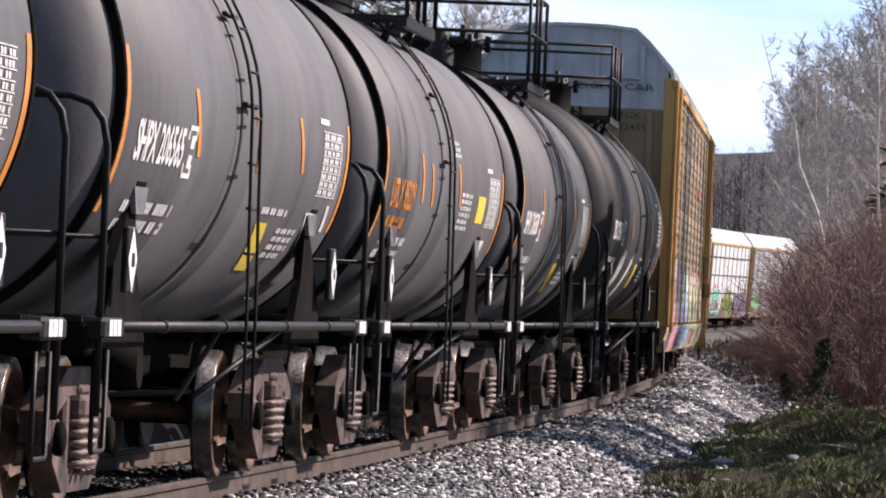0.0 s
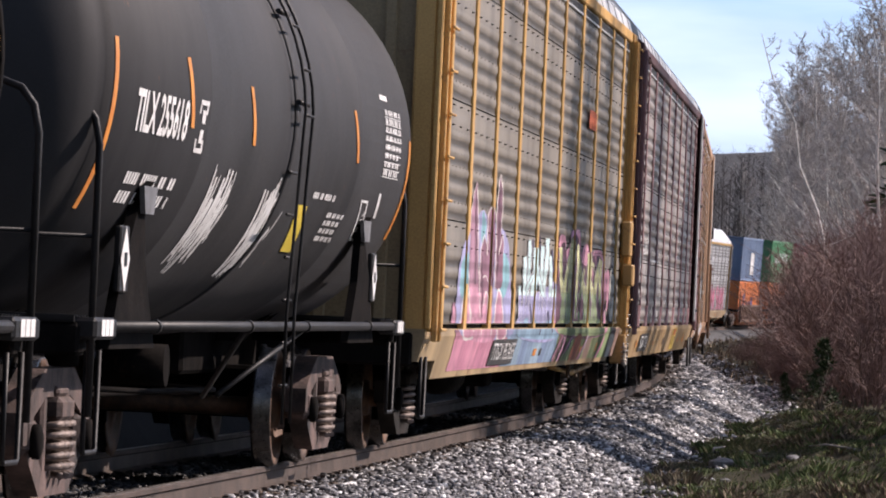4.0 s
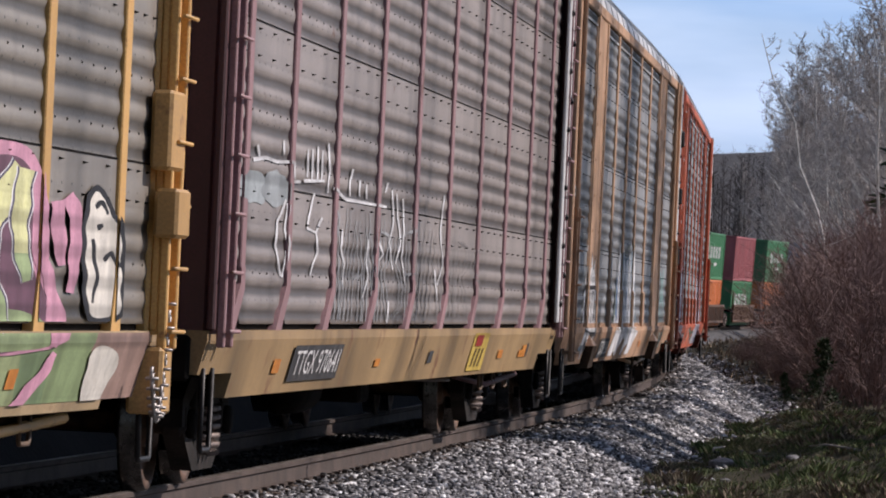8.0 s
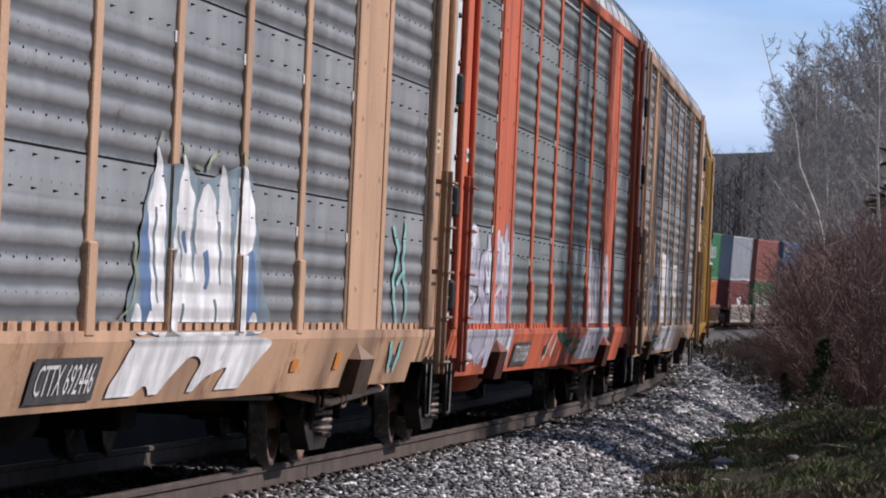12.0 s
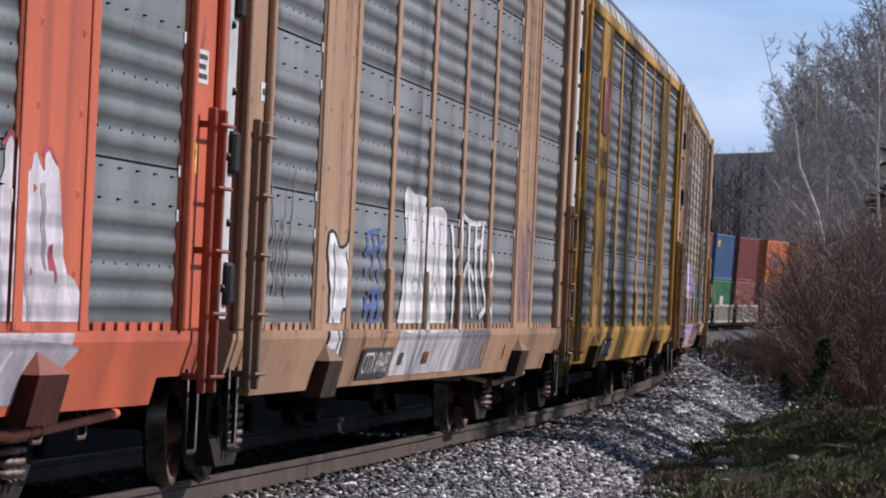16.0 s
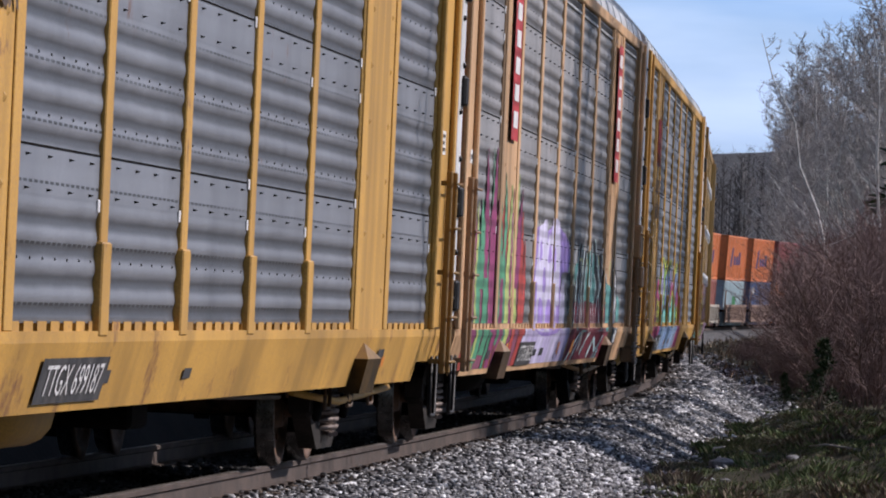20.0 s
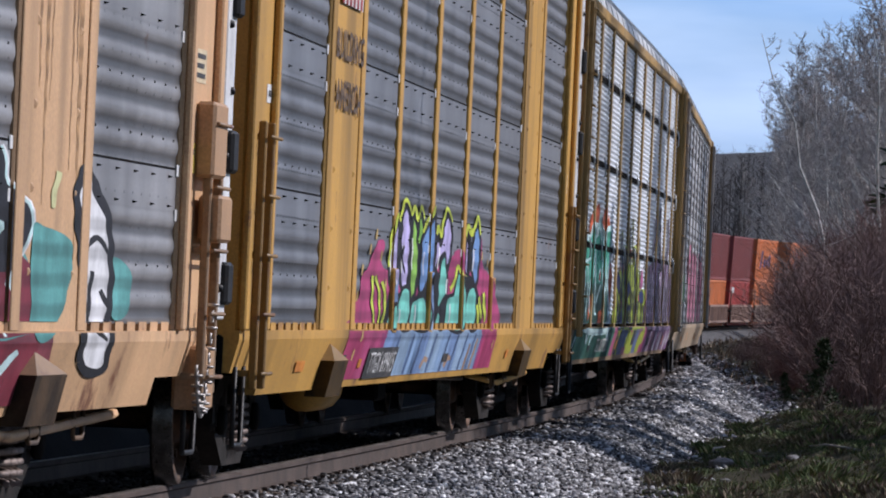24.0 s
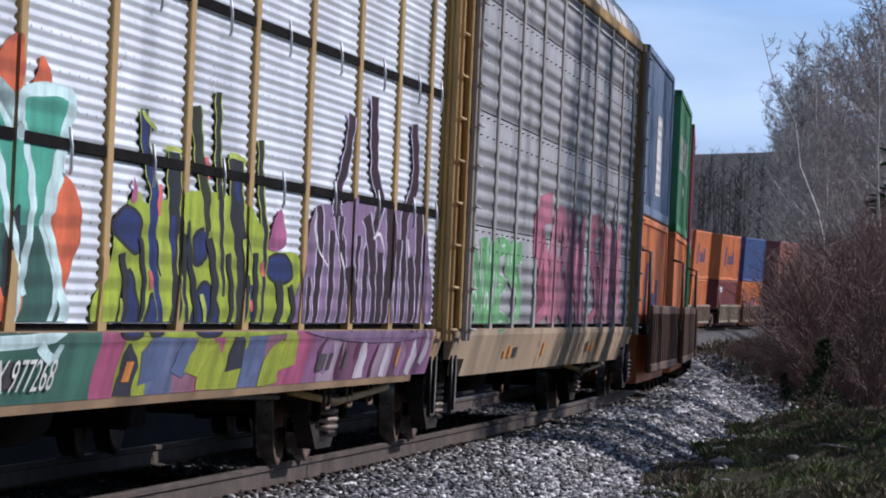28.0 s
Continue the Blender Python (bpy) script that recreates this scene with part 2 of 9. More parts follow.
def letters(text, bold=False):
    """Vertices and faces of a line of writing, its height 1, from (0, 0)."""
    cu = bpy.data.curves.new("writing", "FONT")
    cu.body, cu.resolution_u, cu.offset = text, 2, .025 if bold else 0
    ob = bpy.data.objects.new("writing", cu)
    scene.collection.objects.link(ob)
    me = bpy.data.meshes.new_from_object(ob.evaluated_get(bpy.context.evaluated_depsgraph_get()))
    vs, fs = [v.co.copy() for v in me.vertices], [tuple(p.vertices) for p in me.polygons]
    bpy.data.objects.remove(ob)
    bpy.data.curves.remove(cu)
    bpy.data.meshes.remove(me)
    x0, x1 = min(v.x for v in vs), max(v.x for v in vs)
    y0, y1 = min(v.y for v in vs), max(v.y for v in vs)
    return [((v.x - x0) / (x1 - x0), (v.y - y0) / (y1 - y0)) for v in vs], fs


def writing(text, u0, u1, v0, v1, where, mat, parent, name="lettering", bold=False):
    """Writing laid on a surface: where(u, v) gives its points."""
    vs, fs = letters(text, bold)
    return put(name, Geo().add([where(u0 + a * (u1 - u0), v0 + b * (v1 - v0)) for a, b in vs], fs), mat, parent)


def patch(g, u0, u1, v0, v1, where, mat=0, nu=1, nv=1, lean=0.0):
    vs = [where(u0 + (u1 - u0) * i / nu + lean * j / nv, v0 + (v1 - v0) * j / nv) for j in range(nv + 1) for i in range(nu + 1)]
    fs = [(j * (nu + 1) + i, j * (nu + 1) + i + 1, (j + 1) * (nu + 1) + i + 1, (j + 1) * (nu + 1) + i) for j in range(nv) for i in range(nu)]
    return g.add(vs, fs, mat)


def bars(g, rng, u0, u1, v0, v1, rows, where, mat=0, fill=0.62):
    """Rows of small bars in place of writing that cannot be read."""
    h = (v1 - v0) / rows
    for r in range(rows):
        u = u0
        while u < u1 - 0.05:
            w = rng.uniform(0.12, 0.3) * (u1 - u0)
            e = min(u + w, u1)
            k = max(2, int((e - u) / 0.09))
            for q in range(k):
                a = u + (e - u) * q / k
                patch(g, a, a + (e - u) / k * 0.72, v0 + r * h, v0 + r * h + h * fill, where, mat)
            u = e + 0.07 * (u1 - u0)
    return g


# ---- bogies, couplers ----
WR = 0.455


def side_frame_geo(sx):
    g = Geo()
    x0, x1 = (0.93, 1.09) if sx > 0 else (-1.09, -0.93)
    top = [(-1.12, .40), (-1.12, .58), (-.95, .66), (-.5, .82), (.5, .82), (.95, .66), (1.12, .58), (1.12, .40), (.98, .40), (.78, .56), (.42, .66), (-.42, .66), (-.78, .56), (-.98, .40)]
    low = [(-1.0, .44), (-.80, .44), (-.40, .24), (.40, .24), (.80, .44), (1.0, .44), (.98, .36), (.48, .10), (-.48, .10), (-.98, .36)]
    g.sweep(top, x0, x1, plane="yz").sweep(low, x0 + .01, x1 - .01, plane="yz")
    for s in (-1, 1):
        a, b = sorted((s * .27, s * .40))
        g.box(x0 + .015, x1 - .015, a, b, .2, .7, .02)
        a, b = sorted((s * .72, s * 1.02))
        g.box(x0 - .01, x1 + .01, a, b, .34, .56, .04)
    a, b = (.95, 1.17) if sx > 0 else (-1.17, -.95)
    g.box(a, b - .02, -.23, .23, .52, .66, .03)
    g.box(a, b - .05, -.17, .17, .66, .72, .02)
    return g


def cap_geo(sx):
    return Geo().spin([(0, 0), (.085, 0), (.10, sx * .015), (.10, sx * .05), (.06, sx * .065), (0, sx * .065)], 14, "x", (sx * 1.09, 0, 0))


def coil_geo(h=0.30, r=0.082, w=0.021):
    g, n = Geo(), 40
    pts = [(r * math.cos(k / n * 5 * 2 * math.pi), r * math.sin(k / n * 5 * 2 * math.pi), h * k / n) for k in range(n + 1)]
    return g.tube(pts, w, 5)


def wheelset_geo():
    g = Geo()
    g.tube([(-.95, 0, 0), (.95, 0, 0)], .075, 12, 0)
    for s in (-1, 1):
        prof = [(.10, .62), (.13, .64), (.14, .70), (.36, .73), (.39, .70), (.485, .70), (.485, .725), (.46, .74), (.452, .84), (.44, .845), (.39, .845), (.37, .80), (.17, .78), (.15, .86), (.08, .87)]
        g.spin([(r, s * h) for r, h in prof], 36, "x", mats=[0, 0, 0, 0, 0, 1, 1, 1, 1, 0, 0, 0, 0, 0])
        for k in range(6):
            a = k * math.pi / 3
            g.tube([(s * .80, .25 * math.cos(a), .25 * math.sin(a)), (s * .815, .25 * math.cos(a), .25 * math.sin(a))], .03, 6, 0)
    return g


def shoe_geo():
    g = Geo()
    for sx in (-1, 1):
        for sy in (-1, 1):
            y = sy * .38
            g.box(min(sx * .68, sx * .84), max(sx * .68, sx * .84), y - .04, y + .04, .24, .58, .015)
    g.box(-.9, .9, -.42, -.34, .36, .44, .01).box(-.9, .9, .34, .42, .36, .44, .01)
    return g.box(-.95, .95, -.2, .2, .50, .76, .03)


ME_FRAME = {s: side_frame_geo(s).mesh("side_frame") for s in (-1, 1)}
for me in ME_FRAME.values():
    me.materials.append(M_TRUCK)
# side frames again, in the steel darkened for shade under rack cars
ME_FRAME_SHADED = {s: me.copy() for s, me in ME_FRAME.items()}
for me in ME_FRAME_SHADED.values():
    me.materials.clear()
    me.materials.append(M_TRUCK_SHADED)
ME_CAP = {s: cap_geo(s).mesh("axle_cap") for s in (-1, 1)}
for me in ME_CAP.values():
    me.materials.append(M_UNDER)
ME_COIL = coil_geo().mesh("spring")
ME_COIL.materials.append(M_SPRING)
ME_WHEEL = wheelset_geo().mesh("wheelset")
ME_WHEEL.materials.append(M_WHEEL)
ME_WHEEL.materials.append(M_TREAD)
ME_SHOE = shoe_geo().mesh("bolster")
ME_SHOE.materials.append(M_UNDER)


def bogies(car, ys, full=True, in_shade=None):
    for y in ys:
        put("bolster", ME_SHOE, None, car, at=pose(0, y, 0))
        for s in (-1, 1):
            fr = put("side_frame", ME_FRAME_SHADED[s] if in_shade else ME_FRAME[s], None, car, at=pose(0, y, .035))
            if full or s > 0:
                for q in (-.87, .87):
                    put("axle_cap", ME_CAP[s], None, fr, at=pose(0, q, .42))
                for q in (-.175, 0, .175):
                    put("spring", ME_COIL, None, fr, at=pose(s * 1.07, q, .21, 0, 0, 70 * q))
        for w in (-.87, .87):
            ob = put("wheelset", ME_WHEEL, None, car, at=pose(0, y + w, WR))
            ROLLS.append((ob, y + w))


def couplers(car, half, body, z=0.86):
    for s in (-1, 1):
        g = Geo()
        a, b = sorted((s * (body - .35), s * (half - .12)))
        g.box(-.09, .09, a, b, z - .08, z + .08, .02)
        a, b = sorted((s * (half - .28), s * (half - .02)))
        g.box(-.16, .14, a, b, z - .15, z + .15, .05)
        put("coupler", g, M_UNDER, car)
        h = Geo()
        h.tube([(.22, s * (body - .1), z - .05), (.26, s * (body + .12), z - .3), (.2, s * (half - .1), z - .48), (.08, s * (half + .03), z - .5)], .025, 6)
        put("air_hose", h, M_BLACK, car)


def stirrup(g, x, y, z0, z1, w=0.36, r=0.014, out=0.0):
    g.tube([(x, y - w / 2, z1), (x + out, y - w / 2, z0 + .02), (x + out, y - w / 2 + .03, z0), (x + out, y + w / 2 - .03, z0), (x + out, y + w / 2, z0 + .02), (x, y + w / 2, z1)], r, 6)


# ---- tank cars ----
def on_tank(r, zc):
    def where(u, z):
        return (math.sqrt(max(r * r - (z - zc) ** 2, .01)), u, z)
    return where


M_LUG = surf("dull_grey_steel", (.10, .10, .105), (.20, .20, .205), 4, .5, .2, .05, 40)


def tank_car(s0, L, label, lines, mark="", mark_col=None, streaks=False, seed=0, grey=1.0, lad=-.6, cyl=5.55, TR=1.45, TZ=2.43, over=2.1):
    rng = random.Random(seed)
    car = tagged(new("tank_car"), label, "tank car", "tank cars of the train")
    body = L / 2 - 0.55
    wide = TR / 1.39
    shell_m = surf("tank_paint", tint((.070, .069, .075), grey), tint((.106, .105, .114), grey), 0.9, 0.64, 0, 0.03, 60, 0.55, tint((0.135, 0.131, 0.134), grey), (1.2, 2.2, 0.5), rust=0.05, spec=.45 if grey > .5 else .25)
    g, d = Geo(), 0.55                   # the heads bulge this far past the cylinder
    prof = []
    for k in range(9):
        a = k / 8 * math.pi / 2
        prof.append((TR * .975 * math.sin(a), -cyl - d * math.cos(a)))
    prof.append((TR, -cyl + .02))
    for y in (-cyl * .5, 0.25, cyl * .55):
        prof += [(TR, y - .05), (TR + .006, y - .03), (TR + .006, y + .03), (TR, y + .05)]
    prof += [(r, -y) for r, y in reversed(prof[:10])]
    g.spin(prof, 72, "y", (0, 0, TZ))
    put("tank_shell", g, shell_m, car)
    for s in (-1, 1):
        g = Geo()
        y0, y1 = sorted((s * (cyl + .05), s * (cyl - .03)))
        g.spin([(TR * .97, y0), (TR + .012, y0), (TR + .012, y1), (TR * .97, y1)], 72, "y", (0, 0, TZ))
        if cyl < 7:
            put("head_flange", g, M_UNDER, car)
        # stub sill, saddle, end platform
        g = Geo()
        a, b = sorted((s * (body - 4.1), s * body))
        g.box(-.33, .33, a, b, .70, 1.12, .03)
        a, b = sorted((s * (body - .3), s * (body - .02)))
        g.box(-1.45, 1.45, a, b, .95, 1.13, .02)
        put("stub_sill", g, M_UNDER, car)
        g = Geo()
        yc = s * (body - 2.25)
        prof = [(-1.32 * wide, 1.95), (-1.2 * wide, 1.75), (-.5, .95), (.5, .95), (1.2 * wide, 1.75), (1.32 * wide, 1.95)]
        arc = [(TR * .99 * math.cos(a), TZ + TR * .99 * math.sin(a)) for a in [radians(-28 - 124 * k / 10) for k in range(11)]]
        g.sweep(prof + arc, yc - .17, yc + .17)
        put("saddle", g, M_UNDER, car)
        for sx in (-1, 1):
            g = Geo()
            ya, yb = s * (body - 2.35), s * (body - 1.35)
            web = [(ya, 1.84), (ya + s * .16, 1.84), (yb - s * .3, 1.45), (yb + s * .1, .98), (ya - s * .6, .98), (ya - s * .14, 1.45)]
            x = sx * (math.sqrt(TR * TR - .6 * .6) - .03)
            g.sweep(web, x - .03, x + .03, plane="yz")
            put("bolster_web", g, M_UNDER, car)
            g = Geo()
            g.sweep([(ya - s * .22, 1.92), (ya + s * .3, 1.92), (ya + s * .22, 1.76), (ya - s * .1, 1.76)], x + sx * .04, x + sx * .07, plane="yz")
            put("saddle_lug", g, M_LUG, car)
        a, b = sorted((s * (body - .75), s * (body - .02)))
        deck = put("end_platform", Geo().box(-1.42, 1.42, a, b, 1.132, 1.145), M_BLACK, car)
        for k in range(9):
            q = a + (b - a) * k / 8
            put("platform_slat", Geo().box(-1.42, 1.42, q - .012, q + .012, 1.145, 1.17), M_BLACK, deck)
        # portal handrail over the end
        g = Geo()
        ye = s * (body - .12)
        arc = [(1.50, .62), (1.50, 2.1), (1.47, 2.24), (1.40, 2.33), (1.28, 2.37)]
        path = arc + [(-x, z) for x, z in reversed(arc)]
        g.tube([(x, ye, z) for x, z in path], .021, 8)
        g.tube([(1.50, ye, 1.6), (-1.50, ye, 1.6)], .014, 6)
        put("end_handrail", g, M_BLACK, car)
        for sx in (-1, 1):
            g = Geo()
            stirrup(g, sx * 1.47, s * (body - .38), .42, .98, .42, .016)
            put("step", g, M_BLACK, car)
            a, b = sorted((s * (body - .05), s * (body - .75)))
            put("corner_bracket", Geo().box(min(sx * 1.4, sx * 1.54), max(sx * 1.4, sx * 1.54), a, b, 1.04, 1.16, .02), M_BLACK, car)
        a = min(s * (body - .2), s * (body - .62))
        for q in range(3):
            g = Geo()
            patch(g, a + q * .14, a + q * .14 + .12, 1.06, 1.15, lambda u, v: (1.545, u, v))
            put("bracket_marking", g, M_WHITE, car)
        # hazard placard on a small holder
        g = Geo()
        yp = s * (body - 1.55)
        g.box(1.40, 1.44, yp - .15, yp + .15, 1.30, 1.68, .01, 1)
        g.add([(1.445, yp, 1.30), (1.445, yp + .16, 1.49), (1.445, yp, 1.68), (1.445, yp - .16, 1.49)], [(0, 1, 2, 3)], 0)
        g.add([(1.449, yp - .05, 1.45), (1.449, yp + .05, 1.45), (1.449, yp + .05, 1.53), (1.449, yp - .05, 1.53)], [(0, 1, 2, 3)], 1)
        put("placard", g, [M_WHITE, M_BLACK], car, "white diamond placard with a black mark")
    # side pipes with brackets
    for sx in (-1, 1):
        g = Geo()
        g.tube([(sx * 1.50, y, 1.11) for y in (-body + .1, 0, body - .1)], .034, 10)
        for y in (-body + 2.4, -1.4, 1.6, body - 2.4):
            g.spin([(.034, y - .03), (.045, y - .03), (.045, y + .03), (.034, y + .03)], 10, "y", (sx * 1.5, 0, 1.11))
        put("side_pipe", g, M_BLACK, car)
        g = Geo()
        g.tube([(sx * 1.48, -1.4, 1.08), (sx * 1.05, -.2, .62)], .02, 5)
        put("diagonal_brace", g, M_BLACK, car)
        g = Geo()
        g.tube([(sx * 1.48, 1.6, 1.08), (sx * 1.05, .5, .62)], .02, 5)
        put("diagonal_brace", g, M_BLACK, car)
    # the ladder up the side, following the shell
    for sx in (-1, 1):
        g, rungs = Geo(), []
        for y in (lad - .22, lad + .2):
            arc = [(sx * (TR + .09) * math.cos(radians(a)), y, TZ + (TR + .09) * math.sin(radians(a))) for a in range(80, -2, -6)]
            arc += [(sx * 1.56, y, 1.2), (sx * 1.56, y, .45)]
            g.tube(arc, .012, 6)
        for k in range(14):
            if k < 8:
                a = radians(78 - k * 11)
                x, z = sx * (TR + .09) * math.cos(a), TZ + (TR + .09) * math.sin(a)
            else:
                x, z = sx * 1.53, 2.45 - (k - 7) * .29
            rungs.append(((x, lad - .22, z), (x, lad + .2, z)))
        lob = put("side_ladder", g, M_BLACK, car)
        for p, q in rungs:
            put("rung", Geo().tube([p, q], .011, 5), M_BLACK, lob)
        for a in (58, 27, 4):
            r, c = TR + .05, radians(a)
            x, z = sx * r * math.cos(c), TZ + r * math.sin(c)
            put("ladder_bracket", Geo().tube([(x, lad - .28, z), (x, lad + .26, z)], .020, 6), M_BLACK, lob)
    # wrap band
    g = Geo()
    g.spin([(TR, lad - .1), (TR + .012, lad - .1), (TR + .012, lad + .1), (TR, lad + .1)], 72, "y", (0, 0, TZ))
    put("wrap_band", g, shell_m, car)
    # top works: dome, valves, platform and its railing
    g = Geo()
    top = TZ + TR
    g.spin([(.50, top - .06), (.50, top + .30), (.53, top + .31), (.53, top + .37), (.2, top + .42), (0, top + .42)], 24, "z")
    for a in range(8):
        c = a * math.pi / 4
        g.tube([(.56 * math.cos(c), .56 * math.sin(c), top + .24), (.56 * math.cos(c), .56 * math.sin(c), top + .42)], .035, 6)
    for y in (-.85, .9):
        g.spin([(.16, top - .03), (.16, top + .22), (.1, top + .25), (.1, top + .42), (0, top + .44)], 12, "z", (.1, y, 0))
        g.tube([(.1, y, top + .3), (.34, y, top + .34), (.36, y, top + .5)], .04, 6)
    put("dome", g, M_BLACK, car)
    g = Geo()
    for y in [-1.25 + k * .125 for k in range(21)]:
        for a, b in ((-1.1, -.58), (.58, 1.1)):
            g.box(a, b, y - .02, y + .02, top - .14, top - .10)
    for x in (-1.1, -.58, .58, 1.1):
        g.box(x - .025, x + .025, -1.27, 1.27, top - .2, top - .10)
    for x in (-.95, .95):
        for y in (-.9, .9):
            g.tube([(x, y, top - .15), (x * .9, y, top - .38)], .04, 5)
    put("platform", g, M_BLACK, car)
    g = Geo()
    for x in (-1.12, 1.12):
        for z in (.42, .86):
            g.tube([(x, -1.25, top + z), (x, 1.25, top + z)], .022, 6)
        for y in (-1.25, -.3, .28, 1.25):
            g.tube([(x, y, top - .12), (x, y, top + .86)], .022, 6)
    for y in (-1.25, 1.25):
        for z in (.42, .86):
            g.tube([(-1.12, y, top + z), (1.12, y, top + z)], .022, 6)
    put("platform_railing", g, M_BLACK, car)
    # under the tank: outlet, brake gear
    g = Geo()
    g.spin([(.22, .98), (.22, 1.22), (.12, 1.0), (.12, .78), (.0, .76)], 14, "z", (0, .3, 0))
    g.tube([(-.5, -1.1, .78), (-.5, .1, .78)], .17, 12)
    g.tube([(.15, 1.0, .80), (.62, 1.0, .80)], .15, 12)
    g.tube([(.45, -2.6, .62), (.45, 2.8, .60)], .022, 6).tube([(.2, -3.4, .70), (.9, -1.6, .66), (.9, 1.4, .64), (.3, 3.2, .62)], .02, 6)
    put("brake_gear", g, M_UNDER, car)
    # lettering and stripes on the near side, by height above the rails
    on = on_tank(TR + .006, TZ)
    m0 = -4.78 if cyl < 7 else -6.7
    up = 0 if cyl < 7 else .15
    if mark:
        mm = mark_col or M_WHITE
        writing(mark, m0, m0 + 1.85 + up, 2.06 + up, 2.31 + up, on, mm, car, bold=True)
        g = Geo()
        if mark_col:
            bars(g, rng, m0 + .15, m0 + 1.5, 1.91, 2.01, 1, on, fill=.9)
        else:
            u = m0 + 2.0 + up * 3
            for u0, u1, v0, v1 in ((u, u + .34, 2.01, 2.04), (u, u + .34, 2.30, 2.33), (u, u + .06, 2.01, 2.33), (u + .28, u + .34, 2.01, 2.33), (u + .1, u + .24, 2.07, 2.15), (u + .1, u + .24, 2.19, 2.27)):
                patch(g, u0, u1, v0 + up, v1 + up, on)
        put("stencil", g, mm, car)
    g = Geo()
    bars(g, rng, m0 + .3, m0 + 2.2, 1.66 + up, 1.88 + up, 2, on)
    if lines:
        bars(g, rng, m0 + 1.3, m0 + 2.3, 1.54, 1.62, 1, on)
        bars(g, rng, m0 + 3.6, m0 + 4.4, 1.34, 1.42, 2, on)
    put("stencil", g, M_WHITE, car, "white stencilled lines")
    g = Geo()
    e = cyl - 1.55 - up * 2
    bars(g, rng, e, e + 1.05, 2.06 + up * 1.5, 2.52 + up * 2, 8, on)
    patch(g, e - .25, e + .25, 2.56 + up * 2, 2.60 + up * 2, on)
    for q in range(9):
        patch(g, e - .06, e + 1.08, 2.045 + up * 1.5 + q * .058, 2.052 + up * 1.5 + q * .058, on)
    put("data_panel", g, M_WHITE, car, "white stencilled data table")
    g = Geo()
    if lines:
        bars(g, rng, 1.2, 2.2, 1.98, 2.34, 6, on)
        bars(g, rng, .3, 1.0, 2.62, 2.78, 3, on)
        patch(g, e + .2, e + .55, 1.82, 1.92, on, 0, 1, 2)
    else:
        w0 = 2.55 if cyl < 7 else 3.2
        bars(g, rng, w0, w0 + 1.0, 1.58 + up, 1.81 + up, 4, on)
        bars(g, rng, w0 - 1.2, w0 + .1, 1.87 + up, 1.92 + up, 1, on, fill=.9)
    put("stencil", g, M_WHITE, car, "white stencilled lines")
    if not lines:
        g, a = Geo(), 4.05 if cyl < 7 else 5.3
        for u0, u1, v0, v1 in ((a, a + .44, 1.61, 1.63), (a - .4, a + .04, 1.90, 1.92)):
            patch(g, u0, u1, v0 + up, v1 + up, on)
        patch(g, a, a + .06, 1.61 + up, 1.92 + up, on, 0, 1, 4, -.4)
        patch(g, a + .38, a + .44, 1.61 + up, 1.92 + up, on, 0, 1, 4, -.4)
        bars(g, rng, a, a + .2, 1.68 + up, 1.86 + up, 3, on)
        patch(g, a + .75, a + .9, 1.80 + up, 1.99 + up, on, 0, 1, 3, -.15)
        put("capacity_frame", g, M_WHITE, car)
    for u, v0, v1 in ((-cyl + .06, 1.75, 2.7), (-2.35 if cyl < 7 else -4.55, 2.15 + up, 2.56 + up), (-1.5 if lines else .45 if cyl < 7 else -1.75, 2.13 + up, 2.5 + up), (1.0 if lines else 2.7 if cyl < 7 else 4.0, 2.18 + up, 2.56 + up), (cyl - .2, 1.8, 2.6)):
        g = Geo()
        patch(g, u, u + .13, v0, v1, on, 0, 1, 10, 0 if abs(u) > cyl - .5 else -.3)
        put("reflective_stripe", g, M_ORANGE, car, "orange reflective stripe")
    g = Geo()
    if lines:
        patch(g, e - 1.1, e - .35, 2.07, 2.32, on, 0, 1, 4)
    else:
        patch(g, 1.85, 2.4, 1.48 + up, 1.81 + up, on, 0, 1, 6, -.5)
    put("notice", g, M_YELLOW, car, "yellow notice sticker")
    if streaks:
        g = Geo()
        for k in range(2):
            u = (-2.9, -.3)[k]
            for q in range(34):
                w = rng.uniform(.02, .08)
                a, b = rng.uniform(1.42, 1.7), rng.uniform(1.72, 2.08)
                v = u + rng.uniform(-.1, .9)
                patch(g, v, v + w, a, b + .04, on, 0, 1, 8, rng.uniform(-.3, .2))
        put("spilled_paint", g, M_WHITE, car, "white chalky spill streaks")
    bogies(car, (-body + over, body - over))
    couplers(car, L / 2, body)
    RIDES.append((car, s0, body - over))
    return car


# the place of the gap between the last tank car and the first rack car, at 0 s
GAP = 42.546
tank_car(GAP - 64.6, 14.0, "dark grey tank car with orange stripes and white stencils", False, "", None, False, 1)
tank_car(GAP - 50.7, 13.8, "dark grey tank car with white reporting marks and a yellow notice", False, "SHPX 206565", None, False, 2, 1.0, -.5, 5.4)
tank_car(GAP - 37.3, 13.4, "dark grey tank car with orange reporting marks and stencils", True, "UTLX 95229", M_ORANGE, False, 3, 1.0, -.8, 5.5)
tank_car(GAP - 23.85, 14.2, "dark grey tank car with weathered white reporting marks", False, "SHPX 206580", None, False, 4, 1.0, -.55, 5.55)
tank_car(GAP - 7.8, 16.8, "near-black tank car with white spill streaks down its side", False, "TILX 255618", None, True, 5, 0.30, .3, 7.65, 1.54, 2.52, 1.6)


# ---- auto rack cars ----
RH = 13.7                      # half length of the body
PX, QX = 1.565, 1.588          # planes of the panels and of the posts
SILL0, SILL1, EAVE = 0.66, 1.09, 4.87


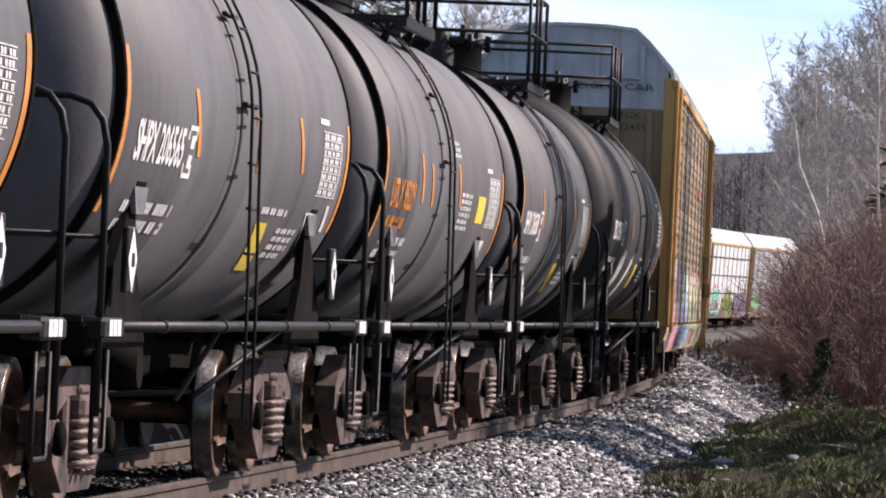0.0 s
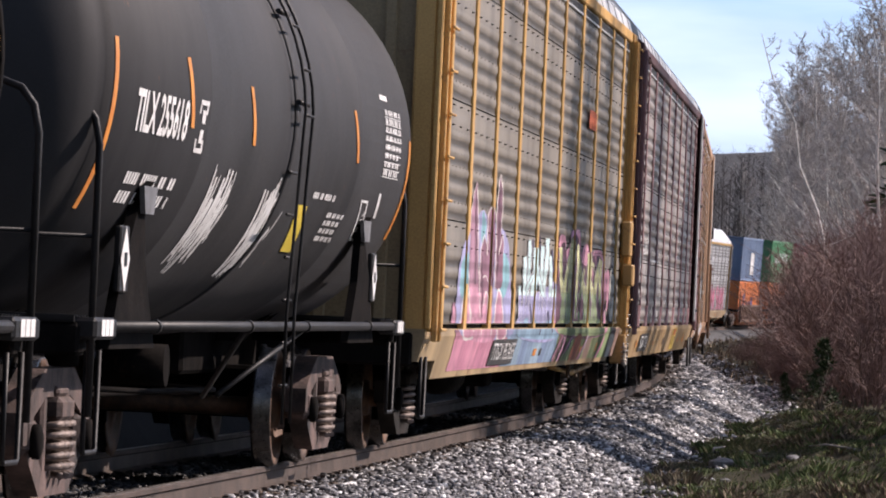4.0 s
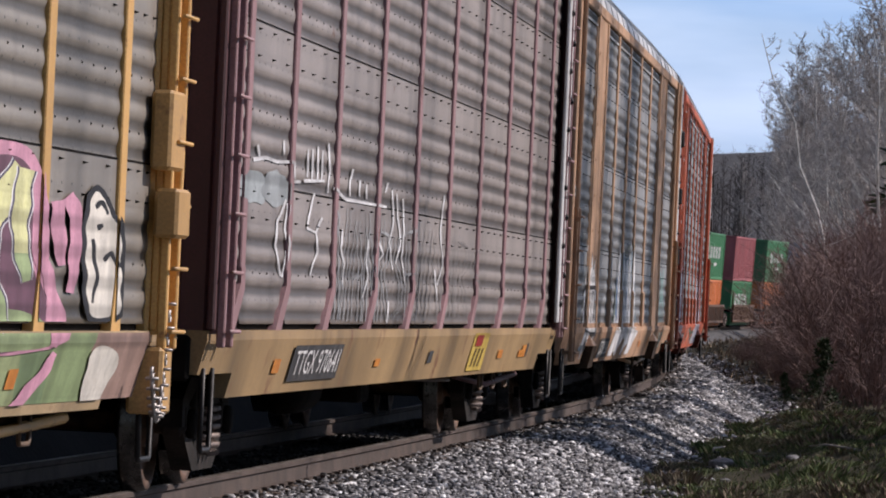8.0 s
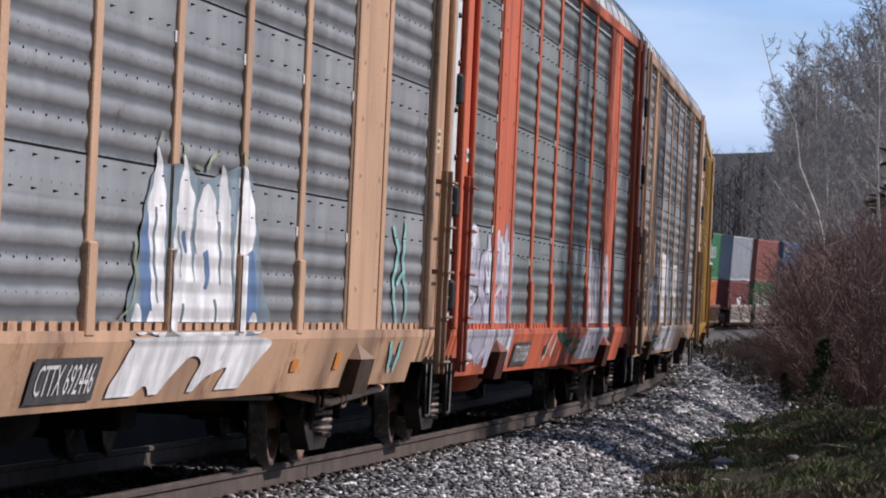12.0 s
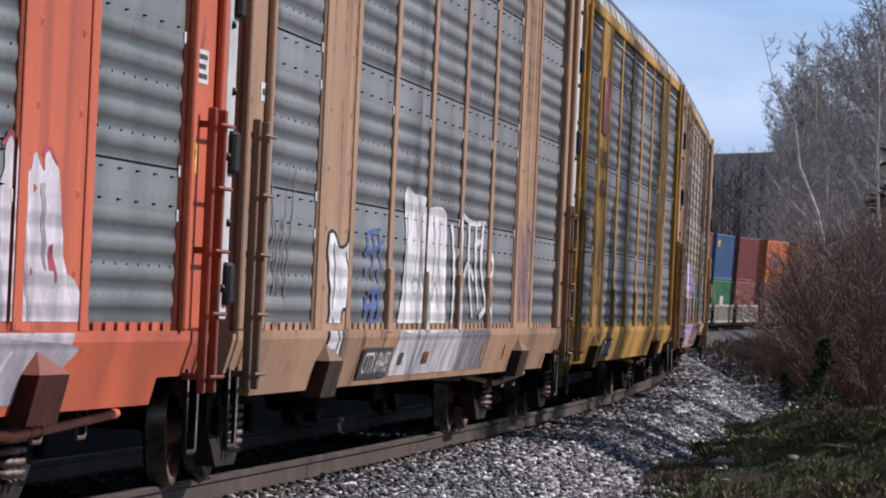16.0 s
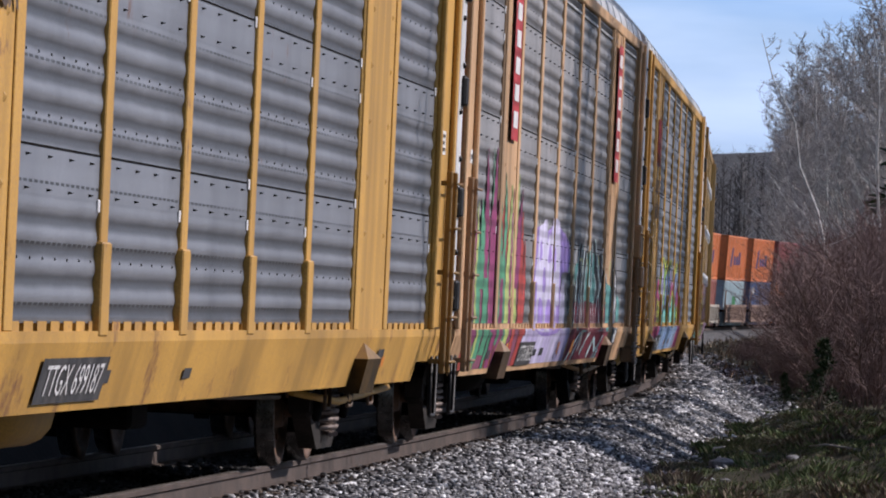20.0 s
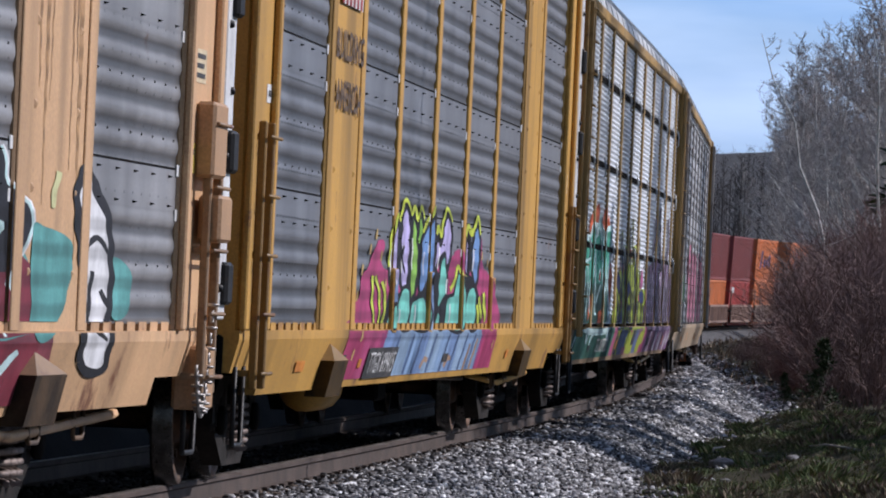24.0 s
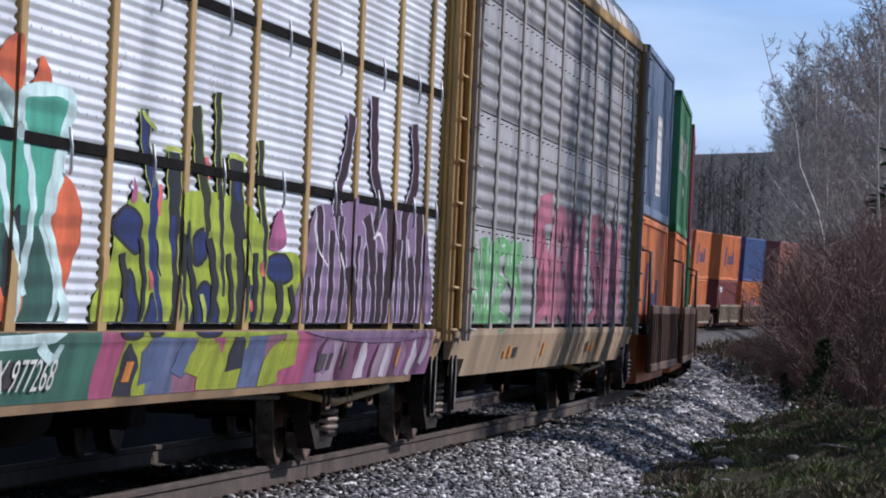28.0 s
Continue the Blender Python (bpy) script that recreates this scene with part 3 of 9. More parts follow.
TIER0, TIER = .99, 1.04        # foot of the lowest tier of sheets and the height of a tier


def panel_profile():
    """Heights and depths of the pressed side sheets, from the sill to the eave: waves below, a flat band on top of each tier."""
    pts, foot = [(SILL1 + .04, 0.0)], SILL1 + .05
    for k in range(4):
        z, n = TIER0 + k * TIER, 5
        w = (TIER - .26) / n
        for q in range(n):
            a = z + q * w
            pts += [(a + w * .15, -.005), (a + w * .28, -.008), (a + w * .45, -.007), (a + w * .62, 0.001), (a + w * .75, 0.004), (a + w * .9, 0.002)]
        pts += [(z + TIER - .25, 0.0), (z + TIER - .005, 0.0)]
    return [p for p in pts if SILL1 + .03 < p[0] < EAVE] + [(EAVE, 0.0)]


PROFILE = panel_profile()
FINE = [(SILL1 + .04 + k * .0155, (0, -.013, -.013, .001)[k % 4]) for k in range(241)]


def groove_shade(m, amount):
    """Shading of the pressed waves, painted as dark stripes multiplied over a colour; the flat bands of each tier stay
    plain.
    """
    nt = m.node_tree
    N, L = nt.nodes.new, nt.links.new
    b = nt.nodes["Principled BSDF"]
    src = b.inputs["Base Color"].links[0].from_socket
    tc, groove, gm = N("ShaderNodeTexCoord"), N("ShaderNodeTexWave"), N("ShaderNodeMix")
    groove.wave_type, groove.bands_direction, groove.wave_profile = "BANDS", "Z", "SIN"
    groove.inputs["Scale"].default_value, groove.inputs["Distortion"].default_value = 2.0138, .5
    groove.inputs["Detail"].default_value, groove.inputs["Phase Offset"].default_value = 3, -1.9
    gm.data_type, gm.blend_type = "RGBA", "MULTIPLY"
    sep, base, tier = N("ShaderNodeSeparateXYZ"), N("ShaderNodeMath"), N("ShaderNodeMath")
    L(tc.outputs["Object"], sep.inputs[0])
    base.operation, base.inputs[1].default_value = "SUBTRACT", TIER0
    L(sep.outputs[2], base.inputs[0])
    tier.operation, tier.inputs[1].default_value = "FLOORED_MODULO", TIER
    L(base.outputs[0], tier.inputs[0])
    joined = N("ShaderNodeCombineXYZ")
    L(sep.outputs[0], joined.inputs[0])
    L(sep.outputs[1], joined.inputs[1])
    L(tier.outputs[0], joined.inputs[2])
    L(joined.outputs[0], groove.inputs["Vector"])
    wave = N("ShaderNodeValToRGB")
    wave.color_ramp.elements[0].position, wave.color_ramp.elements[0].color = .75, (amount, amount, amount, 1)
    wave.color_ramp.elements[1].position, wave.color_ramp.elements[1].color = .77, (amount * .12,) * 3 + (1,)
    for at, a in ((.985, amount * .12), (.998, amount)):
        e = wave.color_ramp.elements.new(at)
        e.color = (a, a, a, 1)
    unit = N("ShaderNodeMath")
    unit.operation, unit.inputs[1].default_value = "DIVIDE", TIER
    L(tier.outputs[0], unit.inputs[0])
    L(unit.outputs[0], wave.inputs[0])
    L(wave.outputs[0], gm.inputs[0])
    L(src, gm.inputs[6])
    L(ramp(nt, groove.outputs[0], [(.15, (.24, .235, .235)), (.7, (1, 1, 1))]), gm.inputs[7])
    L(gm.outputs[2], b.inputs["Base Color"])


def sheet_mat(name, c, slots=False, dirt=0.6, metal=0.25, rough=0.45, groove_amt=.62):
    """Galvanised sheet: streaked with dirt, striped with painted wave shading, with rows of punched slots where the car
    has them.
    """
    m = surf(name, tint(c, 0.78), tint(c, 1.15), 0.8, rough, metal, 0.05, 50, dirt, tint(c, 0.22), (1.0, 1.0, 0.2), rust=0.05, spread=0.4)
    nt = m.node_tree
    N, L = nt.nodes.new, nt.links.new
    b = nt.nodes["Principled BSDF"]
    src = b.inputs["Base Color"].links[0].from_socket
    tc, sep = N("ShaderNodeTexCoord"), N("ShaderNodeSeparateXYZ")
    L(tc.outputs["Object"], sep.inputs[0])

    def wave(axis, per, duty, sft=0.0):
        a = N("ShaderNodeMath")
        a.operation = "ADD"
        a.inputs[1].default_value = sft
        L(sep.outputs[axis], a.inputs[0])
        d = N("ShaderNodeMath")
        d.operation = "MODULO"
        d.inputs[1].default_value = per
        L(a.outputs[0], d.inputs[0])
        c = N("ShaderNodeMath")
        c.operation = "LESS_THAN"
        c.inputs[1].default_value = duty
        L(d.outputs[0], c.inputs[0])
        return c.outputs[0]

    def both(a, b):
        c = N("ShaderNodeMath")
        c.operation = "MULTIPLY"
        L(a, c.inputs[0])
        L(b, c.inputs[1])
        return c.outputs[0]
    if slots:
        fac = both(wave(1, .16, .11, 20), wave(2, .31, .016, .02))
    else:
        fac = both(wave(1, .30, .03, 20), wave(2, .19, .014, .05))
    band = N("ShaderNodeTexNoise")
    band.inputs["Scale"].default_value = 0.5
    L(tc.outputs["Object"], band.inputs["Vector"])
    fac = both(fac, ramp(nt, band.outputs[0], [(.35, (.3, .3, .3)), (.55, (.9, .9, .9))]))
    groove_shade(m, groove_amt)
    src = b.inputs["Base Color"].links[0].from_socket
    mx = N("ShaderNodeMix")
    mx.data_type = "RGBA"
    L(fac, mx.inputs[0])
    L(src, mx.inputs[6])
    mx.inputs[7].default_value = (.02, .02, .02, 1)
    L(mx.outputs[2], b.inputs["Base Color"])
    return m


def clip(poly, axis, lim, keep):
    """The part of a polygon below (keep -1) or above (keep 1) a limit."""
    out = []
    for i, p in enumerate(poly):
        q = poly[(i + 1) % len(poly)]
        a, b = (p[axis] - lim) * keep, (q[axis] - lim) * keep
        if a >= 0:
            out.append(p)
        if (a >= 0) != (b >= 0):
            t = a / (a - b)
            out.append((p[0] + (q[0] - p[0]) * t, p[1] + (q[1] - p[1]) * t))
    return out


SHIFT = (.25, .75, .85, .7, .53, .42, .2, .40, .4, .3)     # slack in the couplings
PAINTS = {}


def spray(c):
    key = tuple(c)
    if key not in PAINTS:
        m = PAINTS[key] = surf("spray_paint", tint(c, .72), tint(c, 1.12), 2.2, 0.6, 0, 0.04, 60, 0.55, tint(c, .45), (3, 3, .3), rust=0.1, rust_col=tint(c, .4), spec=.2)
        # flat paint carries the same painted shading stripes as the sheets
        groove_shade(m, .45)
    return PAINTS[key]


def sill_x(z):
    return 1.60 - max(SILL1 - .06 - z, 0) * 0.26


def lay(g, poly, lift, mat, posts, zmin=SILL0 + .055, zmax=EAVE):
    """Lays a painted shape on the side of a rack car: on sheets, posts and sill, each at its own depth."""
    edges = [-RH + .3]
    lift = lift * .3 + .001
    for a, b in posts:
        edges += [a, b]
    edges.append(RH - .3)
    for k in range(len(edges) - 1):
        a, b = edges[k], edges[k + 1]
        p = clip(clip(poly, 0, a, 1), 0, b, -1) if len(poly) > 2 else []
        up = clip(clip(p, 1, SILL1 + .05, 1), 1, zmax, -1) if len(p) > 2 else []
        x = (QX if k % 2 else PX + .005) + lift
        if len(up) > 2:
            g.add([(x, u, v) for u, v in up], [tuple(range(len(up)))], mat)
        if k % 2 and .22 < b - a < .3 and len(p) > 2:
            foot = clip(clip(p, 1, SILL1 - .008, 1), 1, SILL1 + .475, -1)
            if len(foot) > 2:
                g.add([(QX + .023 + lift, u, v) for u, v in foot], [tuple(range(len(foot)))], mat)
    low = clip(clip(clip(poly, 1, zmin, 1), 0, -RH + .3, 1), 0, RH - .3, -1)
    for p in (clip(low, 1, SILL1 - .06, -1), clip(clip(low, 1, SILL1 - .06, 1), 1, SILL1 - .008, -1)) if len(low) > 2 else ():
        if len(p) > 2:
            g.add([(sill_x(v) + lift + .003, u, v) for u, v in p], [tuple(range(len(p)))], mat)


def ripple(z):
    """Sideways waver of a line sprayed across pressed sheets."""
    return .03 * math.sin(z * 37.4) + .02 * math.sin(z * 11.0)


def ribbon(rng, pts, w, tip=.35, wave=1.0):
    """The outline of one sprayed stroke along pts, of width w, narrowed at its end."""
    fine = []
    for (a, b), (c, d) in zip(pts, pts[1:]):
        n = max(2, int(abs(d - b) / .04), int(abs(c - a) / .5))
        fine += [(a + (c - a) * k / n, b + (d - b) * k / n) for k in range(n)]
    fine.append(pts[-1])
    n = len(fine)
    left, right = [], []
    for k, (u, v) in enumerate(fine):
        p, q = fine[max(k - 1, 0)], fine[min(k + 1, n - 1)]
        du, dv = (q[0] - p[0]) * .25, q[1] - p[1]
        ln = math.hypot(du, dv) or 1
        f = k / max(n - 1, 1)
        ww = w * (1 - (1 - tip) * max(0, f - .55) / .45) * (1 + .10 * math.sin(k * .9 + u))
        x, z = ww * dv / ln, -ww * du / ln * .25
        r = ripple(v) * wave
        left.append((u - x + r, v - z))
        right.append((u + x + r, v + z))
    return right + left[::-1]


FORMS = (
    ((((.1, 0), (.2, .5), (.45, 1)), ((.9, 0), (.75, .5), (.5, .95)), ((.2, .4), (.8, .45)))),
    ((((.15, 0), (.1, .5), (.15, 1.02)), ((.15, .9), (.6, .5), (.85, .05)), ((.85, 0), (.8, .5), (.9, 1)))),
    ((((.15, 0), (.1, .55), (.2, 1)), ((.2, .92), (.8, .86), (.8, .6), (.3, .5)), ((.3, .5), (.6, .3), (.9, 0)))),
)
FORMS += (
    ((((.85, .9), (.3, .85), (.2, .6), (.75, .45), (.8, .15), (.1, .04)),)),
    ((((.15, .02), (.12, .6), (.1, 1)), ((.15, .95), (.85, 1.0)), ((.15, .5), (.7, .52)), ((.15, .06), (.9, .08)))),
    ((((.1, 1), (.25, .4), (.3, .02)), ((.3, .02), (.5, .6)), ((.5, .6), (.7, .02)), ((.7, .02), (.8, .5), (.95, 1.02)))),
)


def graffiti(car, posts, rng, y0, y1, z0, z1, n, fills, line_c, halo=None, label="", inner=True, spikes=2, fat=.17, edge=.09):
    """A row of n sprayed shapes, each a part: halo, dark edge, fill and inner strokes."""
    step = (y1 - y0) / n
    for k in range(n):
        c = fills[k % len(fills)]
        c2 = fills[(k + 1) % len(fills)]
        cols = []
        for q in (c, line_c, halo or c, c2):
            if q not in cols:
                cols.append(q)
        g = Geo()
        h = z1 - (z1 - z0) * rng.uniform(0, .18)
        form = FORMS[(k * 5 + n + len(label)) % len(FORMS)]
        a, w = y0 + k * step, step * 1.04
        runs = [[(a + w * u + rng.uniform(-.05, .05) * w, z0 + (h - z0) * v) for u, v in s] for s in form]
        for s in range(spikes):
            u = a + w * rng.uniform(.1, .9)
            runs.append([(u, z0 + (h - z0) * .6), (u + rng.uniform(-.08, .08) * w, z0 + (h - z0) * rng.uniform(.95, 1.12))])
        fw = step * fat
        if halo:
            for r in runs:
                lay(g, ribbon(rng, r, fw + edge * 3.2), .002 + .00004 * k, cols.index(halo), posts)
        for r in runs:
            lay(g, ribbon(rng, r, fw + edge), .005 + .00004 * k, cols.index(line_c), posts)
        for j, r in enumerate(runs):
            lay(g, ribbon(rng, r, fw), .008 + .0003 * j, cols.index(c), posts)
            if inner:
                m = max(2, int(len(r) * .6 + .5))
                low = [r[0], tuple(r[0][i] + (r[1][i] - r[0][i]) * rng.uniform(.4, .8) for i in (0, 1))]
                lay(g, ribbon(rng, low, fw * .8), .011 + .0003 * j, cols.index(c2), posts)
                hi = [tuple(r[0][i] + (r[-1][i] - r[0][i]) * .35 + (-fw * .35 if i == 0 else 0) for i in (0, 1)), tuple(r[0][i] + (r[-1][i] - r[0][i]) * .7 + (-fw * .35 if i == 0 else 0) for i in (0, 1))]
                lay(g, ribbon(rng, hi, fw * .16), .014 + .0003 * j, cols.index(line_c), posts)
        if g.v:
            put("graffiti_shape", g, [spray(q) for q in cols], car, label)


def cloud(car, posts, rng, y0, y1, z0, z1, n, fills, label, zmax=EAVE, base=0.0):
    """A patchy painted ground of soft overlapping blobs."""
    for k in range(n):
        g = Geo()
        u, r = y0 + (y1 - y0) * (k + .5) / n, (y1 - y0) / n * rng.uniform(.6, .9)
        top = z1 - (z1 - z0) * rng.uniform(0, .45) if zmax > 2 else z1
        pts = []
        for q in range(28):
            a = q / 28 * 6.283
            s = rng.uniform(.88, 1.1)
            v = (z0 + top) / 2 + (top - z0) / 2 * math.sin(a) * s
            pts.append((u + r * math.cos(a) * s + ripple(v), max(v, z0)))
        lay(g, pts, base + .001 + .00008 * k, 0, posts, zmax=zmax)
        if g.v:
            put("graffiti_shape", g, spray(fills[k % len(fills)]), car, label)


def spiky(car, posts, rng, y0, y1, z0, z1, n, cols, line_c, label, w0=.12, w1=.34, edge=.05, low=.35):
    """A crowd of sprayed upright tongues of uneven height, each a part."""
    for k in range(n):
        g = Geo()
        u = y0 + (y1 - y0) * (k + rng.uniform(.1, .9)) / n
        base = z0 + (z1 - z0) * (rng.uniform(0, .45) if rng.random() < .55 else 0)
        top = z0 + (z1 - z0) * rng.uniform(low, 1) ** .8
        top = max(top, base + .3)
        w = rng.uniform(w0, w1)
        r = [(u, base), (u + rng.uniform(-.25, .25), base + (top - base) * .5), (u + rng.uniform(-.3, .3), top)]
        c = cols[rng.randrange(len(cols))]
        if line_c:
            lay(g, ribbon(rng, r, w + edge, .12), .012 + .00012 * k, 1, posts)
        lay(g, ribbon(rng, r, w, .10), .0125 + .00012 * k, 0, posts)
        if g.v:
            put("graffiti_stroke", g, [spray(c), spray(line_c or c)], car, label)


def strokes(car, posts, rng, y0, y1, z0, z1, n, c, label="", thick=.07):
    """Loose outline tagging: wavering strokes with no fill."""
    step = (y1 - y0) / n
    for k in range(n):
        g = Geo()
        form = FORMS[(k * 7 + len(label)) % len(FORMS)]
        for j, s in enumerate(form):
            r = [(y0 + (k + u * .9) * step + rng.uniform(-.05, .05) * step, z0 + (z1 - z0) * v * rng.uniform(.9, 1.02)) for u, v in s]
            for d in (-.11, .13):
                lay(g, ribbon(rng, [(u + d * step, v) for u, v in r], thick * rng.uniform(.6, 1.1), .6, .8), .003 + .0004 * j, 0, posts)
        put("graffiti_shape", g, spray(c), car, label)


def smooth(pts, closed, n=6):
    """A rounded curve through a few points."""
    m, out = len(pts), []
    for i in range(m if closed else m - 1):
        p = [pts[(i + d) % m] if closed else pts[min(max(i + d, 0), m - 1)] for d in (-1, 0, 1, 2)]
        for q in range(n):
            t = q / n
            out.append(tuple(.5 * (2 * p[1][a] + (p[2][a] - p[0][a]) * t + (2 * p[0][a] - 5 * p[1][a] + 4 * p[2][a] - p[3][a]) * t * t + (3 * p[1][a] - p[0][a] - 3 * p[2][a] + p[3][a]) * t ** 3) for a in (0, 1)))
    return out if closed else out + [pts[-1]]


LAYER = {}


def daub(car, posts, pts, c, edge=None, ew=0, low=None, zl=1.5):
    """One sprayed field with a rounded outline: its fill, a second tone below the height zl, and a line round it."""
    LAYER[car.name] = LAYER.get(car.name, 0) + 1
    k, g, rim = LAYER[car.name] * .0005, Geo(), smooth(pts, True)
    poly = [(u + ripple(v), v) for u, v in rim]
    lay(g, poly, .002 + k, 0, posts)
    if low:
        lay(g, poly, .00215 + k, 1, posts, zmax=zl)
    put("graffiti_field", g, [spray(c), spray(low or c)], car)
    if edge:
        g = Geo()
        lay(g, ribbon(None, rim + rim[:1], ew, 1), .0023 + k, 0, posts)
        put("graffiti_outline", g, spray(edge), car)


def swipe(car, posts, pts, w, c, edge=None, ew=0, rim=None, rw=0, low=None, zl=1.5):
    """One sprayed stroke, with a dark line and a pale rim outside it, and a second tone below the height zl."""
    LAYER[car.name] = LAYER.get(car.name, 0) + 1
    k, way = LAYER[car.name] * .0005, smooth(pts, False, 4)
    for tone, more, up in ((rim, ew + rw, 0), (edge, ew, .00012), (c, 0, .00024)):
        if tone:
            g = Geo()
            lay(g, ribbon(None, way, w + more, .6), .002 + k + up, 0, posts)
            if low and not more:
                lay(g, ribbon(None, way, w, .6), .00234 + k, 1, posts, zmax=zl)
            if g.v:
                put("graffiti_stroke", g, [spray(tone), spray(low or tone)], car)


def drips(car, posts, rng, y0, y1, n, tones):
    """Rusty water stains that run down a post from the eave."""
    for k in range(n):
        y, z = rng.uniform(y0, y1), rng.uniform(1.15, 3.2)
        g = Geo()
        lay(g, ribbon(rng, [(y, EAVE - .13), (y + rng.uniform(-.04, .04), (EAVE + z) / 2), (y + rng.uniform(-.06, .06), z)], rng.uniform(.02, .09), .15, .3), .0016 + .0001 * k, 0, posts)
        if g.v:
            put("water_stain", g, spray(rng.choice(tones)), car)


def runs(car, posts, rng, lines, c, w, label):
    """Single sprayed lines, each a part."""
    for k, pts in enumerate(lines):
        g = Geo()
        lay(g, ribbon(rng, pts, w, .7, .5), .010 + .0002 * k, 0, posts)
        if g.v:
            put("graffiti_line", g, spray(c), car, label)


def side_ladder(car, m, s, y, z0, z1, w=.42):
    g, rungs = Geo(), []
    x = s * (QX + .10)
    for q in (y - w / 2, y + w / 2):
        g.box(min(x, x - s * .05), max(x, x - s * .05), q - .035, q + .035, z0, z1, .008)
    n = int((z1 - z0) / .36)
    for k in range(n + 1):
        z = z0 + .10 + k * (z1 - z0 - .2) / n
        rungs.append(z)
        if k % 2 == 0:
            g.box(min(x, x - s * .14), max(x, x - s * .14), y - w / 2 - .02, y - w / 2 + .02, z - .02, z + .02)
    lob = put("ladder", g, m, car)
    me = Geo().tube([(x + s * .03, y - w / 2 - .06, 0), (x + s * .03, y + w / 2 + .08, 0)], .013, 6).mesh("rung")
    for z in rungs:
        put("rung", me, m, lob, at=pose(0, 0, z))


